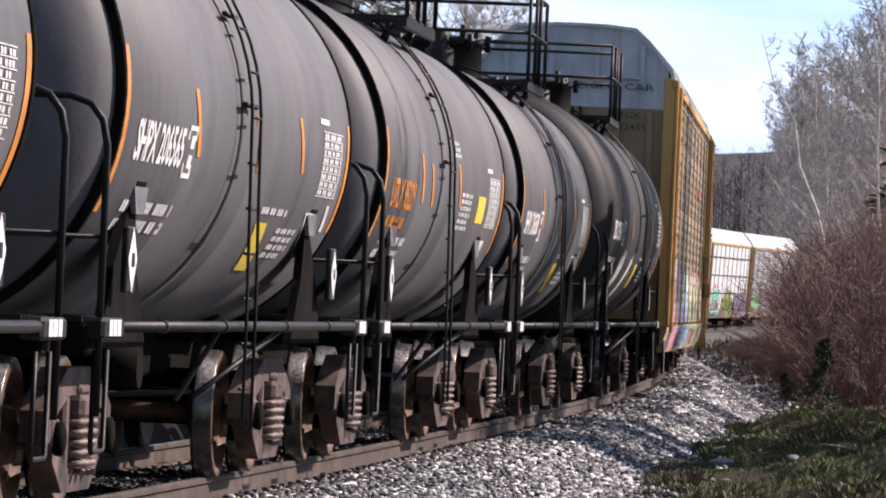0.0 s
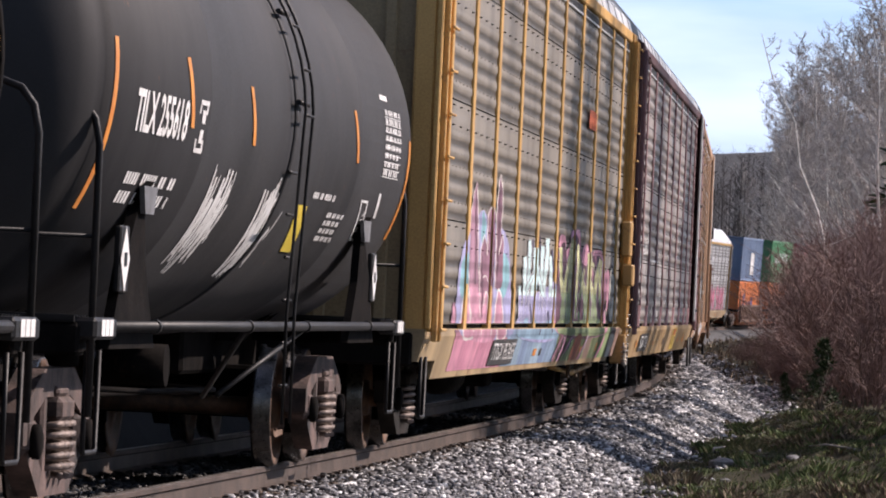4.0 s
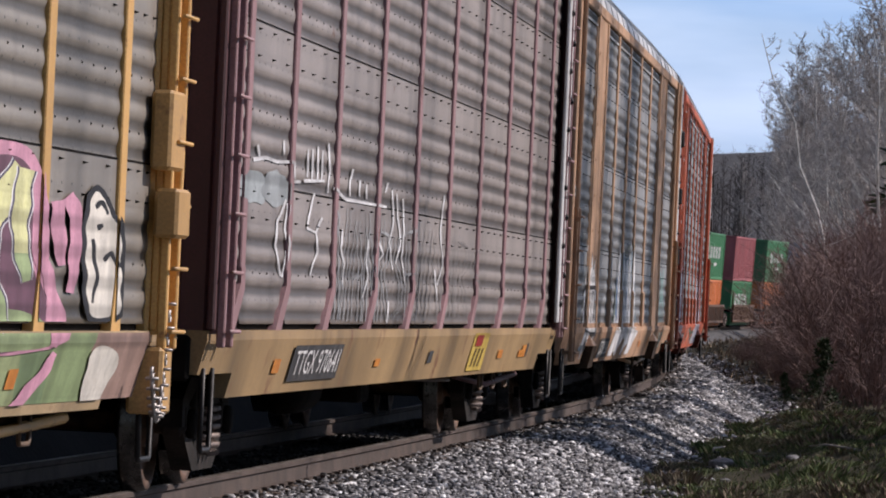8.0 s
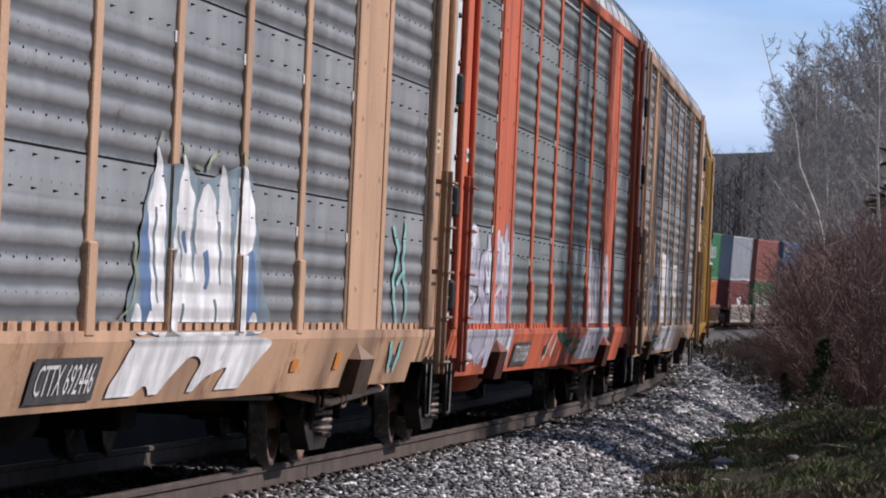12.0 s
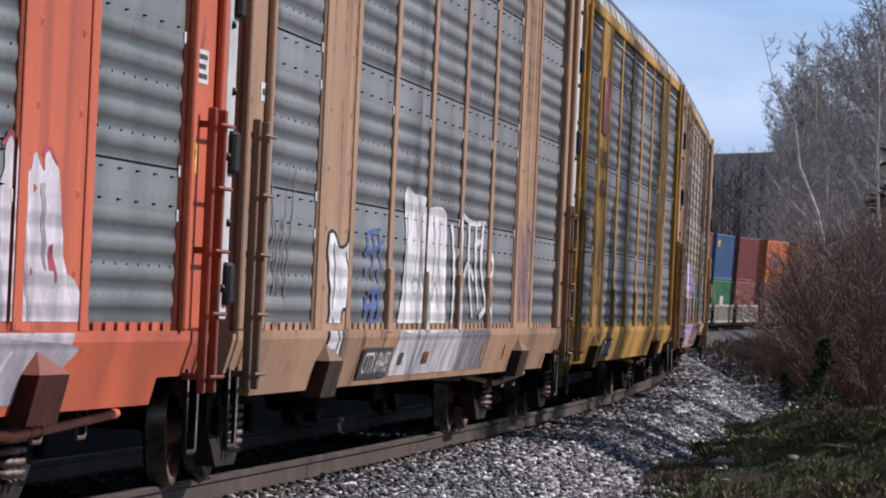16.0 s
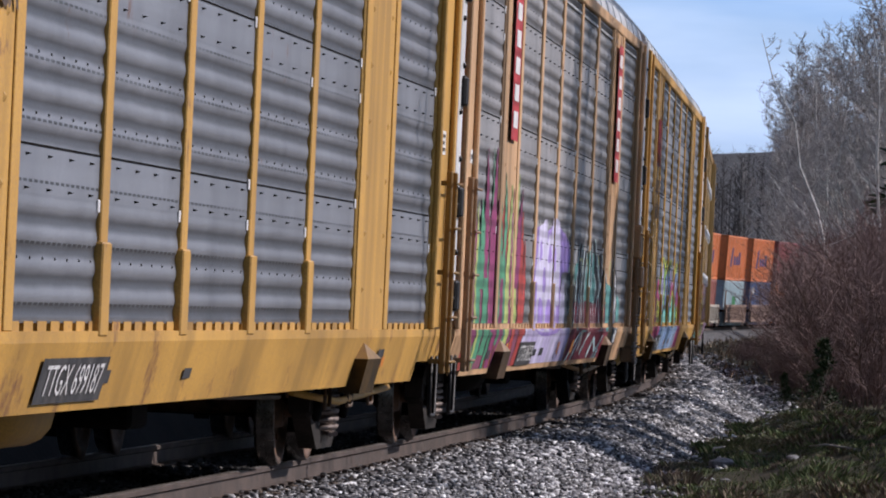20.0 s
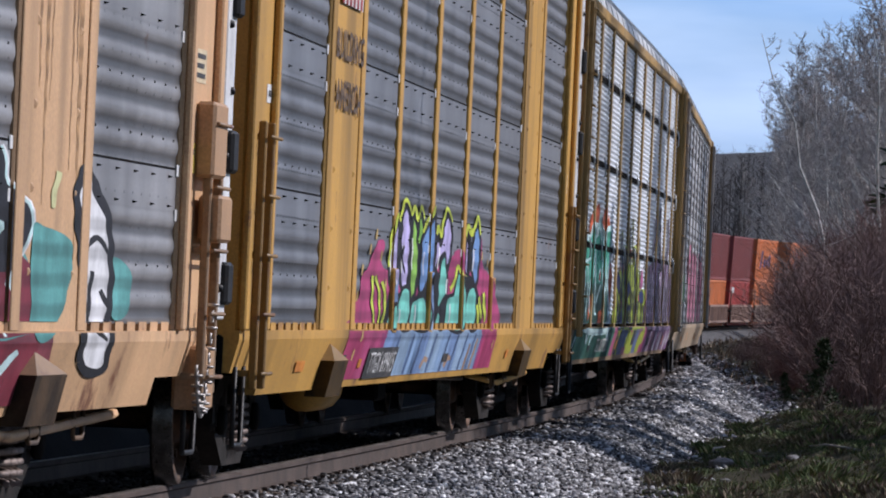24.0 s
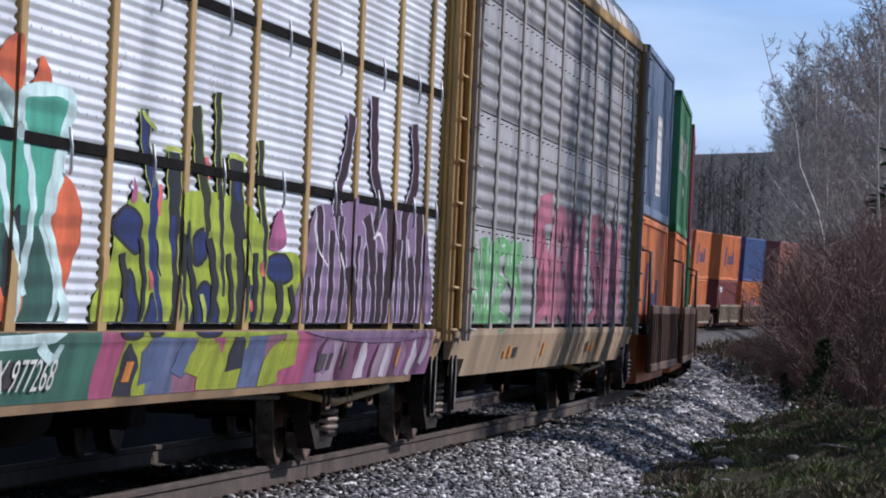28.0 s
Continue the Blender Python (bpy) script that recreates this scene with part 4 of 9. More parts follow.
def rack_car(k, frame_c, sheet_c, style, label, mark, sill_c=None, slots=False, roof=None, plate=True, dirt=.6, post_c=None, bands=False, end_top=None, mark_y=-7.0, ladder_full=False, metal=.25):
    s0 = GAP + 28.6 * (k + .5) + SHIFT[k]
    sheet = FINE if bands else PROFILE
    car = tagged(new("auto_rack_car"), label, "rail car", "auto rack cars of the train")
    fm = paint("frame_paint", frame_c, .5, .18)
    pm = paint("post_paint", post_c, .5, .2) if post_c else fm
    wm = surf("wide_post_paint", tint(frame_c, .75), tint(frame_c, 1.12), .7, .6, 0, .06, 45, .9, tint(frame_c, .30), (1.6, 1.6, .12), rust=.12, spread=.5)
    sm = surf("sill_paint", tint(sill_c or frame_c, .6), tint(sill_c or frame_c, 1.15), .6, .6, 0, .06, 50, .8, tint(sill_c or frame_c, .25), (.8, .8, .35), rust=.3, spread=.45)
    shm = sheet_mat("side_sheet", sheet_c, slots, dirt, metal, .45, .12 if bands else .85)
    if style == "wide":
        wide = [(-9.4, -7.15), (7.15, 9.4)]
        thin = [-4.42, -1.47, 1.47, 4.42]
    else:
        wide = []
        thin = [-12.1, -9.75, -7.1, -4.27, -1.42, 1.42, 4.27, 7.1, 9.75, 12.1]
    lm = paint("ladder_paint", tint(frame_c, .42), .6, .35)
    pad_m = surf("pad_paint", tint(frame_c, .04), tint(frame_c, .12), 3, .8, 0, .15, 30, spec=.2)
    pw = .12 if style == "wide" else .10
    posts = sorted([(y - pw, y + pw) for y in thin] + wide)
    ends = RH - (1.25 if style == "wide" else .55)
    patch_rng, patch_me = random.Random(90 + k), Geo().box(-.004, .006, -.035, .035, -.035, .035, .004).mesh("sealant_patch")
    # deck, sills
    g = Geo()
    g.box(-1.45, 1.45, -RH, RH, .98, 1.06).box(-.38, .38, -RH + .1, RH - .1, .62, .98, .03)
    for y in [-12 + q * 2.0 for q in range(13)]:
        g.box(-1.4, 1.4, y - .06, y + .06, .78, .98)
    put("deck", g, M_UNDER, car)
    for s in (-1, 1):
        g = Geo()
        prof = [(s * 1.60, SILL1), (s * 1.60, SILL1 - .06), (s * sill_x(SILL0 + .05), SILL0 + .05), (s * (sill_x(SILL0) - .0), SILL0), (s * 1.40, SILL0), (s * 1.44, SILL1)]
        g.sweep(prof, -RH + 1.6, RH - 1.6)
        for e in (-1, 1):
            a, b = e * (RH - 1.6), e * RH
            top = [(s * 1.60, SILL1), (s * 1.60, SILL1 - .06), (s * sill_x(.82), .82), (s * 1.40, .82), (s * 1.44, SILL1)]
            g.sweep(top, min(a, b), max(a, b))
        put("side_sill", g, sm, car)
        # little feet between sill and sheets
        g = Geo()
        y = -RH + .6
        if style == "thin":
            g.box(min(s * 1.50, s * 1.53), max(s * 1.50, s * 1.53), y, -y, SILL1, SILL1 + .05)
            y = RH
        foot_me = Geo().box(min(s * 1.52, s * 1.57), max(s * 1.52, s * 1.57), 0, .27, SILL1, SILL1 + .05).mesh("sheet_foot")
        while y < RH - .6 and s > 0:
            put("sheet_foot", foot_me, sm, car, at=pose(0, y, 0))
            y += .40
        if style == "wide" and s < 0:
            g.box(-1.57, -1.52, -RH + .6, RH - .6, SILL1, SILL1 + .05)
        if g.v:
            put("sheet_foot", g, sm if style == "wide" else M_UNDER, car)
        # pressed sheets, bay by bay
        edges = [-ends] + [q for p in posts for q in p] + [ends]
        for i in range(0, len(edges), 2):
            a, b = edges[i] - .01, edges[i + 1] + .01
            g = Geo()
            vs = [(s * (PX + dx), y, z) for z, dx in sheet for y in (a, b)]
            fs = [(q * 2, q * 2 + 1, q * 2 + 3, q * 2 + 2) for q in range(len(sheet) - 1)]
            g.add(vs, fs, 0, True)
            g.add([(s * (PX - .05), a, SILL1 + .04), (s * (PX - .05), b, SILL1 + .04), (s * (PX - .05), b, EAVE), (s * (PX - .05), a, EAVE)], [(0, 1, 2, 3)])
            if s > 0:
                # small white patches where the bands meet the posts
                for q in range(4 if style == "wide" else 0):
                    for dz in (-.02, .24):
                        z = TIER0 + q * TIER + TIER - .25 + dz
                        for y in (a + .035, b - .035):
                            if SILL1 + .1 < z < EAVE - .1 and patch_rng.random() < .6:
                                put("sealant_patch", patch_me, M_WHITE, car, at=pose(PX + .006, y, z, 0, 0, 0))
                for q in range(4):
                    foot = TIER0 + q * TIER
                    if q:
                        g.add([(PX + .004, a, foot - .006), (PX + .004, b, foot - .006), (PX + .004, b, foot + .006), (PX + .004, a, foot + .006)], [(0, 1, 2, 3)], 1)
                    for dz in (.16, .47, TIER - .22, TIER - .05):
                        far = .03 if dz > .6 else .007
                        n, z = max(3, int((b - a) / (.60 if dz > .6 else .36))), foot + dz
                        for r in range(n if SILL1 + .1 < z < EAVE - .1 and not bands else 0):
                            y = a + (r + .5) * (b - a) / n
                            g.add([(PX, y - .011, z - .008), (PX, y + .011, z - .008), (PX, y + .011, z + .008), (PX, y - .011, z + .008), (PX + far, y, z)], [(0, 1, 4), (1, 2, 4), (2, 3, 4), (3, 0, 4)], 1)
            put("side_panel", g, [shm, M_UNDER], car)
        for y in thin:
            g = Geo()
            w = pw
            a, b = sorted((s * (PX - .04), s * QX))
            g.box(a, b, y - w, y + w, SILL1 + (0 if style == "wide" else .3), EAVE, .008)
            if style == "wide":
                a, b = sorted((s * (PX - .02), s * (QX + .022)))
                g.box(a, b, y - w - .02, y + w + .02, SILL1 - .03, SILL1 + .48, .010)
            else:
                # its foot bends away along the sill
                g.sweep([(y - w, SILL1 + .40), (y - w, SILL1 + .30), (y - w - (.5 if k == 1 else .12), SILL1), (y + w - (.4 if k == 1 else .02), SILL1), (y + w, SILL1 + .26), (y + w, SILL1 + .40)], s * (PX - .03), s * (QX + .004), plane="yz")
            put("post", g, pm, car)
        for a0, b0 in wide:
            g = Geo()
            a, b = sorted((s * (PX - .04), s * QX))
            g.box(a, b, a0 + .02, b0 - .02, SILL1 - .02, EAVE, .015)
            for y in (a0 + .16, b0 - .16):
                g.box(min(s * QX, s * (QX + .012)), max(s * QX, s * (QX + .012)), y - .12, y + .12, SILL1, EAVE, .01)
            for q in range(9):
                z = SILL1 + .3 + q * .42
                for y in (a0 + .5, b0 - .5):
                    g.add([(s * QX, y - .025, z - .025), (s * QX, y + .025, z - .025), (s * QX, y + .025, z + .025), (s * QX, y - .025, z + .025), (s * (QX + .016), y, z)], [(0, 1, 4), (1, 2, 4), (2, 3, 4), (3, 0, 4)])
            put("wide_post", g, wm, car)
            g = Geo()
            c = (a0 + b0) / 2
            a, b = sorted((s * 1.50, s * 1.66))
            g.sweep([(s * 1.45, .61), (s * 1.60, .61), (s * 1.66, .87), (s * 1.50, .87)], c - .62, c + .26)
            pad = put("jacking_pad", g, pad_m, car)
            # painted gusset that carries the pad
            g = Geo()
            g.add([(s * 1.50, c - .62, .872), (s * 1.66, c - .62, .872), (s * 1.66, c + .26, .872), (s * 1.50, c + .26, .872), (s * 1.50, c - .36, .99), (s * 1.595, c - .36, .99)], [(0, 1, 2, 3), (1, 2, 5), (0, 1, 5, 4), (2, 3, 4, 5), (0, 3, 4)])
            put("pad_gusset", g, lm, pad)
        for e in (-1, 1):
            g = Geo()
            a, b = sorted((e * ends, e * (RH - .02)))
            x0, x1 = sorted((s * (PX - .16), s * QX))
            g.box(x0, x1, a, b, SILL1 - .02, EAVE + .04, .02)
            y0, y1 = sorted((e * (RH - .16), e * (RH + .0)))
            x0, x1 = sorted((s * QX, s * (QX + .05)))
            put("corner_flange", Geo().box(x0, x1, y0, y1, SILL1, EAVE, .012), fm, car)
            y0, y1 = sorted((e * (ends + .02), e * (ends + .14)))
            put("corner_flange", Geo().box(x0, x1, y0, y1, SILL1, EAVE, .012), fm, car)
            put("corner_post", g, fm, car)
            if style == "wide" and e > 0:
                # bolted edge of the end door, with its hinges
                x0, x1 = sorted((s * (QX - .02), s * (QX + .055)))
                edge = put("door_edge", Geo().box(x0, x1, RH + .01, RH + .36, 1.16, EAVE + .05, .008), M_EDGE, car, "pale bolted steel edge of the end door")
                if s > 0:
                    for q in range(9):
                        put("bolt", Geo().spin([(0, QX + .08), (.020, QX + .078), (.028, QX + .055)], 7, "x", (0, RH + .10 + .14 * (q % 2), 1.35 + q * .40)), M_BLACK, edge)
                    for z in (1.25, 2.05, 3.0, 3.9):
                        put("hinge", Geo().box(QX + .02, QX + .10, RH + .16, RH + .38, z, z + .26, .02), M_BLACK, edge)
            if ladder_full:
                side_ladder(car, pm, s, e * (RH - .32), SILL1 - .1, EAVE - .1, .36)
            else:
                side_ladder(car, lm, s, e * (RH - .45), .72, 2.42)
            g = Geo()
            stirrup(g, s * 1.56, e * (RH - .35), .36, .86, .40, .018)
            put("step", g, M_BLACK, car)
        # dark vents under the eave, one in each bay
        if s > 0 and not bands:
            for i in range(0, len(edges), 2):
                a, b = edges[i] + .12, edges[i + 1] - .12
                if b - a > .5:
                    put("eave_vent", Geo().box(PX - .01, PX + .012, a, b, EAVE - .22, EAVE - .15, .005), M_BLACK, car)
                    put("vent_lip", Geo().box(PX - .01, PX + .02, a, b, EAVE - .255, EAVE - .225, .005), M_GALV, car)
        # top plate under the eave
        g = Geo()
        a, b = sorted((s * (PX - .05), s * (QX + .02)))
        g.box(a, b, -RH, RH, EAVE - .12, EAVE + .02, .015)
        put("top_plate", g, fm, car)
        if bands:
            for z in (2.03, 3.03, 4.03):
                for i in range(0, len(edges), 2):
                    a, b = sorted((s * (PX - .01), s * (PX + .02)))
                    put("dark_slot", Geo().box(a, b, edges[i] + .02, edges[i + 1] - .02, z, z + .06), M_UNDER, car)
                    if s > 0:
                        y = (edges[i] + edges[i + 1]) / 2
                        put("hook", Geo().tube([(PX + .03, y, z + .12), (PX + .045, y, z + .02), (PX + .045, y, z - .10), (PX + .03, y + .06, z - .12)], .010, 5), M_GALV, car)
    # roof
    rm = roof or M_GALV
    half = [(1.58, EAVE), (1.53, 5.05), (1.36, 5.24), (1.14, 5.48), (.94, 5.66), (.5, 5.70), (0, 5.71)]
    outer = half + [(-x, z) for x, z in half[-2::-1]]
    inner = [(x * .97, z - .05) for x, z in reversed(outer)]
    g = Geo()
    g.sweep(outer + inner, -RH + .05, RH - .05, smooth=False)
    top = put("roof", g, rm, car)
    out2 = [(x * 1.005, z + .010) for x, z in outer]
    seam = Geo().sweep(out2 + [(x, z - .01) for x, z in reversed(outer)], -.025, .025).mesh("roof_seam")
    for q in range(20):
        put("roof_seam", seam, rm, top, at=pose(0, -RH + .7 + q * (2 * RH - 1.4) / 19, 0))
    # end doors
    for e in (-1, 1):
        g = Geo()
        y = e * (RH - .10)
        a, b = sorted((y, y - e * .08))
        mid = 4.42
        dm = fm if not end_top else paint("door_paint", (.30, .22, .12), .4, .12)
        for u in (-1, 1):
            d = Geo()
            d.box(min(u * .02, u * 1.46), max(u * .02, u * 1.46), a, b, 1.06, mid, .01)
            q0, q1 = sorted((y - e * .01, y + e * .05))
            dob = put("end_door", d, dm, car)
            for x in (.2, .7, 1.2):
                put("door_rib", Geo().box(u * x - .05, u * x + .05, q0, q1, 1.1, mid - .05, .012), dm, dob)
            put("lock_rod", Geo().tube([(u * .12, y + e * .08, 1.1), (u * .12, y + e * .08, mid)], .025, 6), M_BLACK, dob)
        cap = [(1.46, mid), (1.46, 5.08), (1.30, 5.26), (1.10, 5.49), (.91, 5.655), (.45, 5.69)]
        cap = cap + [(-x, z) for x, z in reversed(cap)]
        g.sweep(cap, a, b)
        cob = put("end_cap", g, end_top or fm, car)
        for x in (-1.05, -.35, .35, 1.05):
            q0, q1 = sorted((y, y + e * .06))
            put("cap_rib", Geo().box(x - .04, x + .04, q0, q1, mid + .3, 5.4, .012), end_top or fm, cob)
        for x in (-.6, .6):
            put("grab_bar", Geo().box(x - .5, x + .5, q0, q1, 4.86, 4.9, .01), end_top or fm, cob)
        g = Geo()
        y0, y1 = sorted((e * (RH - .02), e * (RH + .05)))
        g.box(-1.5, 1.5, y0, y1, .78, 1.06, .02)
        g.tube([(1.1, e * (RH + .03), 1.1), (1.1, e * (RH + .03), 2.0), (.7, e * (RH + .03), 2.0)], .02, 6)
        g.tube([(-1.1, e * (RH + .03), 1.1), (-1.1, e * (RH + .03), 2.0), (-.7, e * (RH + .03), 2.0)], .02, 6)
        put("end_sill", g, M_UNDER, car)
    # brake gear below
    put("brake_rod", Geo().tube([(1.1, 7.6, .60), (1.28, 9.0, .52), (1.30, 12.2, .60)], .03, 6), fm, car, "thin painted rod below the sill")
    put("brake_rod", Geo().tube([(.9, 2.2, .62), (1.15, 6.5, .58)], .02, 6), M_BROWN, car)
    put("air_tank", Geo().spin([(0, -3.3), (.12, -3.28), (.2, -3.15), (.2, -2.0), (.12, -1.87), (0, -1.85)], 14, "y", (.75, 0, .58)), sm if slots or k == 3 else M_UNDER, car)
    put("valve_box", Geo().box(.3, .9, 1.2, 1.9, .42, .66, .03), M_UNDER, car)
    for q in (8.2, 9.6, 11.0):
        g = Geo()
        stirrup(g, 1.3, q, .48, .74, .3, .015)
        put("hanger", g, M_BROWN, car)
    # number on the sill
    if mark:
        on = lambda u, v: (sill_x(v) + .022, u, v)
        m0, m1 = (0, 2.6) if style == "thin" else (.38, 2.2)
        if plate:
            g = Geo()
            patch(g, mark_y + m0 - .15, mark_y + m1 + .15, *((.735, .985) if style == "thin" else (.71, .95)), lambda u, v: (sill_x(v) + .016, u, v))
            put("number_plate_panel", g, M_PLATE, car)
        writing(mark, mark_y + m0, mark_y + m1, *((.78, .95) if style == "thin" else (.75, .915)), on, M_WHITE, car)
    rng = random.Random(70 + k)
    for q in range(7):
        g, u = Geo(), rng.uniform(-11, 11)
        patch(g, u, u + rng.uniform(.15, .5), .80, .80 + rng.uniform(.06, .15), lambda a, v: (sill_x(v) + .012, a, v))
        put("stencil", g, (M_ORANGE, M_PLATE)[rng.randint(0, 1)], car)
    # small stickers on the corner posts
    if style == "wide":
        def sticker(name, y0, y1, z0, z1, m, rows=0, ink=None):
            g = Geo()
            patch(g, y0, y1, z0, z1, lambda u, v: (QX + .004, u, v))
            ob = put(name, g, m, car)
            for q in range(rows):
                g = Geo()
                h = (z1 - z0) / (rows * 2 + 1)
                patch(g, y0 + .06, y1 - .06 - .05 * (q % 2), z1 - h * (q * 2 + 2), z1 - h * (q * 2 + 1), lambda u, v: (QX + .007, u, v))
                put("printed_bar", g, ink or M_PLATE, ob)
        sticker("yellow_sticker", 12.50, 12.95, 2.02, 2.20, M_YELLOW, 2)
        sticker("white_sticker", 12.50, 12.80, 1.13, 1.23, M_WHITE, 2)
        sticker("data_panel", 12.50, 13.25, 2.56, 2.76, M_WHITE if k in (3, 5) else M_CREAM, 3)
        sticker("white_sticker", -12.80, -12.50, 2.56, 2.68, M_WHITE, 1)
        sticker("yellow_sticker", -12.72, -12.50, 1.42, 1.54, M_YELLOW)
    bogies(car, (-9.9, 9.9), False, M_TRUCK_SHADED)
    couplers(car, 14.3, RH)
    RIDES.append((car, s0, 9.9))
    return car, posts


def brake_chain(car, c):
    """Brake gear on the rear corner: bracket boxes and a slack chain."""
    bm = paint("bracket_paint", c, .5, .2)
    for x0, x1, y0, y1, z0, z1 in ((QX, QX + .12, 12.95, 13.45, 2.0, 2.45), (QX + .02, QX + .16, 13.05, 13.5, 1.62, 1.9), (QX - .1, QX + .10, 13.1, 13.45, .62, 1.0)):
        put("tie_down_box", Geo().box(x0, x1, y0, y1, z0, z1, .02), bm, car, "painted bracket box")
    g, n = Geo(), 30
    for q in range(n):
        f = q / (n - 1)
        p = Vector((QX + .10, 12.75 + .55 * f, .86 - .62 * math.sin(f * math.pi * .82) + f * .72))
        a = Matrix.Rotation(math.pi / 2 * (q % 2), 3, "Y")
        g.tube([p + a @ Vector((0, .028 * math.cos(b * 1.0472), .034 * math.sin(b * 1.0472))) for b in range(7)], .010, 5)
    put("chain", g, M_CHAIN, car, "hanging steel chain")


UMBER, COBALT = (.16, .10, .07), (.10, .17, .40)
M_CREAM = surf("faded_cream_paint", (.58, .46, .28), (.70, .58, .38), 5, .6, 0, .05, 50, .3)
M_EDGE = surf("pale_bolted_steel", (.60, .60, .60), (.80, .80, .79), 2.5, .5, .1, .06, 40, .35, (.22, .20, .19), (2, 2, .5), rust=.06)
M_BROWN = surf("brown_grime", (.05, .028, .016), (.13, .075, .04), 4, .7, 0, .15, 40, .4, (.02, .015, .012))
WHITE, BLACK_C, MAG = (.86, .86, .87), (.025, .025, .03), (.45, .06, .16)

LILAC, AQUA, MAUVE, ROSE = (.42, .41, .64), (.26, .50, .56), (.44, .25, .33), (.68, .34, .45)
PLUM, CREAM, WINE, SKYC = (.32, .17, .23), (.86, .80, .76), (.17, .085, .12), (.30, .46, .60)
ICE, INK, PEAR, MOSS = (.64, .86, .86), (.075, .065, .12), (.72, .72, .38), (.36, .46, .24)
BONE, RUST, VIOLET, MILK = (.74, .70, .62), (.36, .15, .11), (.40, .28, .68), (.70, .66, .86)
TEAL_D, GARNET, PITCH, FUCHSIA = (.14, .40, .38), (.22, .035, .055), (.018, .018, .024), (.46, .07, .19)
VIOLET2, LEAF, AZURE, MINT = (.52, .46, .76), (.30, .58, .10), (.20, .36, .68), (.20, .62, .52)
ACID, FLAME, JADE, PINE = (.60, .70, .08), (.70, .15, .06), (.08, .40, .29), (.035, .11, .085)
LIME2, LIME3, NAVY2, OLIVE = (.36, .46, .04), (.46, .54, .10), (.018, .034, .15), (.03, .035, .012)
CORAL, ORCHID, HEATHER, WINE2, ASH = (.72, .16, .16), (.46, .13, .28), (.25, .16, .28), (.035, .010, .020), (.42, .42, .44)
SLATE, DENIM, SAGE, SEAFOAM = (.22, .29, .34), (.13, .23, .42), (.34, .40, .28), (.30, .60, .58)
PEARL, DOVE, BERRY = (.74, .70, .76), (.48, .46, .52), (.46, .08, .12)

TAN, YELLOW_C = (.56, .335, .20), (.57, .31, .055)
car, po = rack_car(0, (.66, .38, .12), (.30, .268, .228), "thin", "tan auto rack car with pink, blue and yellow-green graffiti", "TTGX 952455", (.50, .36, .2), dirt=.7, end_top=surf("pale_grey_paint", (.46, .51, .56), (.58, .63, .68), 1.5, .5, 0, .04, 40, .4, (.2, .2, .2)), mark_y=-6.5, ladder_full=True)
rng = random.Random(11)
cloud(car, po, rng, -10.6, -5.2, .2, 1.5, 6, [(.62, .28, .37), (.56, .24, .33)], "pink painted ground along the sill", 1.1)
cloud(car, po, rng, -4.6, 1.9, .2, 1.5, 7, [(.25, .35, .48), (.32, .44, .54), (.22, .30, .44)], "blue painted ground along the sill", 1.1)
cloud(car, po, rng, 1.6, 12.8, .2, 1.5, 10, [(.26, .34, .17), (.36, .24, .20), (.32, .38, .20), (.20, .28, .15)], "green and brown painted ground along the sill", 1.1)
daub(car, po, [(-10.22, 1.03), (-10.49, 1.47), (-10.24, 1.74), (-9.65, 1.96), (-8.93, 2.07), (-8.13, 2.18), (-7.45, 2.11), (-5.94, 2.05), (-5.11, 1.92), (-4.61, 1.54), (-4.47, 1.26), (-4.81, 1.01)], LILAC)
daub(car, po, [(-10.25, 1.43), (-10.10, 1.70), (-9.43, 1.77), (-9.16, 1.54), (-9.07, 1.31), (-9.85, 1.33)], AQUA)
daub(car, po, [(-6.41, 1.71), (-5.37, 1.81), (-4.75, 1.60), (-5.34, 1.39), (-6.23, 1.44)], AQUA)
daub(car, po, [(-9.05, 1.02), (-9.32, 1.44), (-9.50, 1.73), (-9.48, 2.05), (-9.25, 2.30), (-8.97, 2.42), (-8.71, 2.20), (-8.51, 1.88), (-8.25, 1.45), (-8.26, 1.02)], MAUVE, None, 0, ROSE, 1.5)
daub(car, po, [(-8.23, 1.02), (-8.40, 1.39), (-8.24, 1.76), (-7.96, 1.95), (-7.66, 1.87), (-7.63, 2.14), (-7.27, 2.23), (-6.95, 2.14), (-6.74, 1.81), (-6.78, 1.46), (-6.75, 1.02)], PLUM, None, 0, ROSE, 1.42)
daub(car, po, [(-6.45, 1.49), (-6.58, 1.79), (-6.63, 2.19), (-6.39, 2.55), (-5.99, 2.32), (-6.01, 2.02), (-5.76, 1.97), (-5.67, 1.81), (-5.65, 1.50)], PLUM)
daub(car, po, [(-10.06, 1.02), (-10.00, 1.23), (-9.78, 1.42), (-9.37, 1.38), (-9.03, 1.19), (-8.98, 1.02)], ROSE, CREAM, 0.05)
daub(car, po, [(-6.34, 1.01), (-6.32, 1.30), (-5.99, 1.46), (-5.56, 1.33), (-5.33, 1.01)], ROSE, CREAM, 0.05)
daub(car, po, [(-10.95, 1.09), (-10.94, 1.25), (-10.80, 1.31), (-10.63, 1.26), (-10.58, 1.09)], ROSE, PLUM, 0.06)
daub(car, po, [(-8.89, .99), (-8.87, 1.19), (-7.51, 1.16), (-7.39, 1.32), (-6.77, 1.19), (-6.63, .98)], ROSE)
daub(car, po, [(-8.25, 1.88), (-8.23, 2.10), (-8.06, 2.17), (-7.78, 2.05), (-7.82, 1.96)], AQUA)
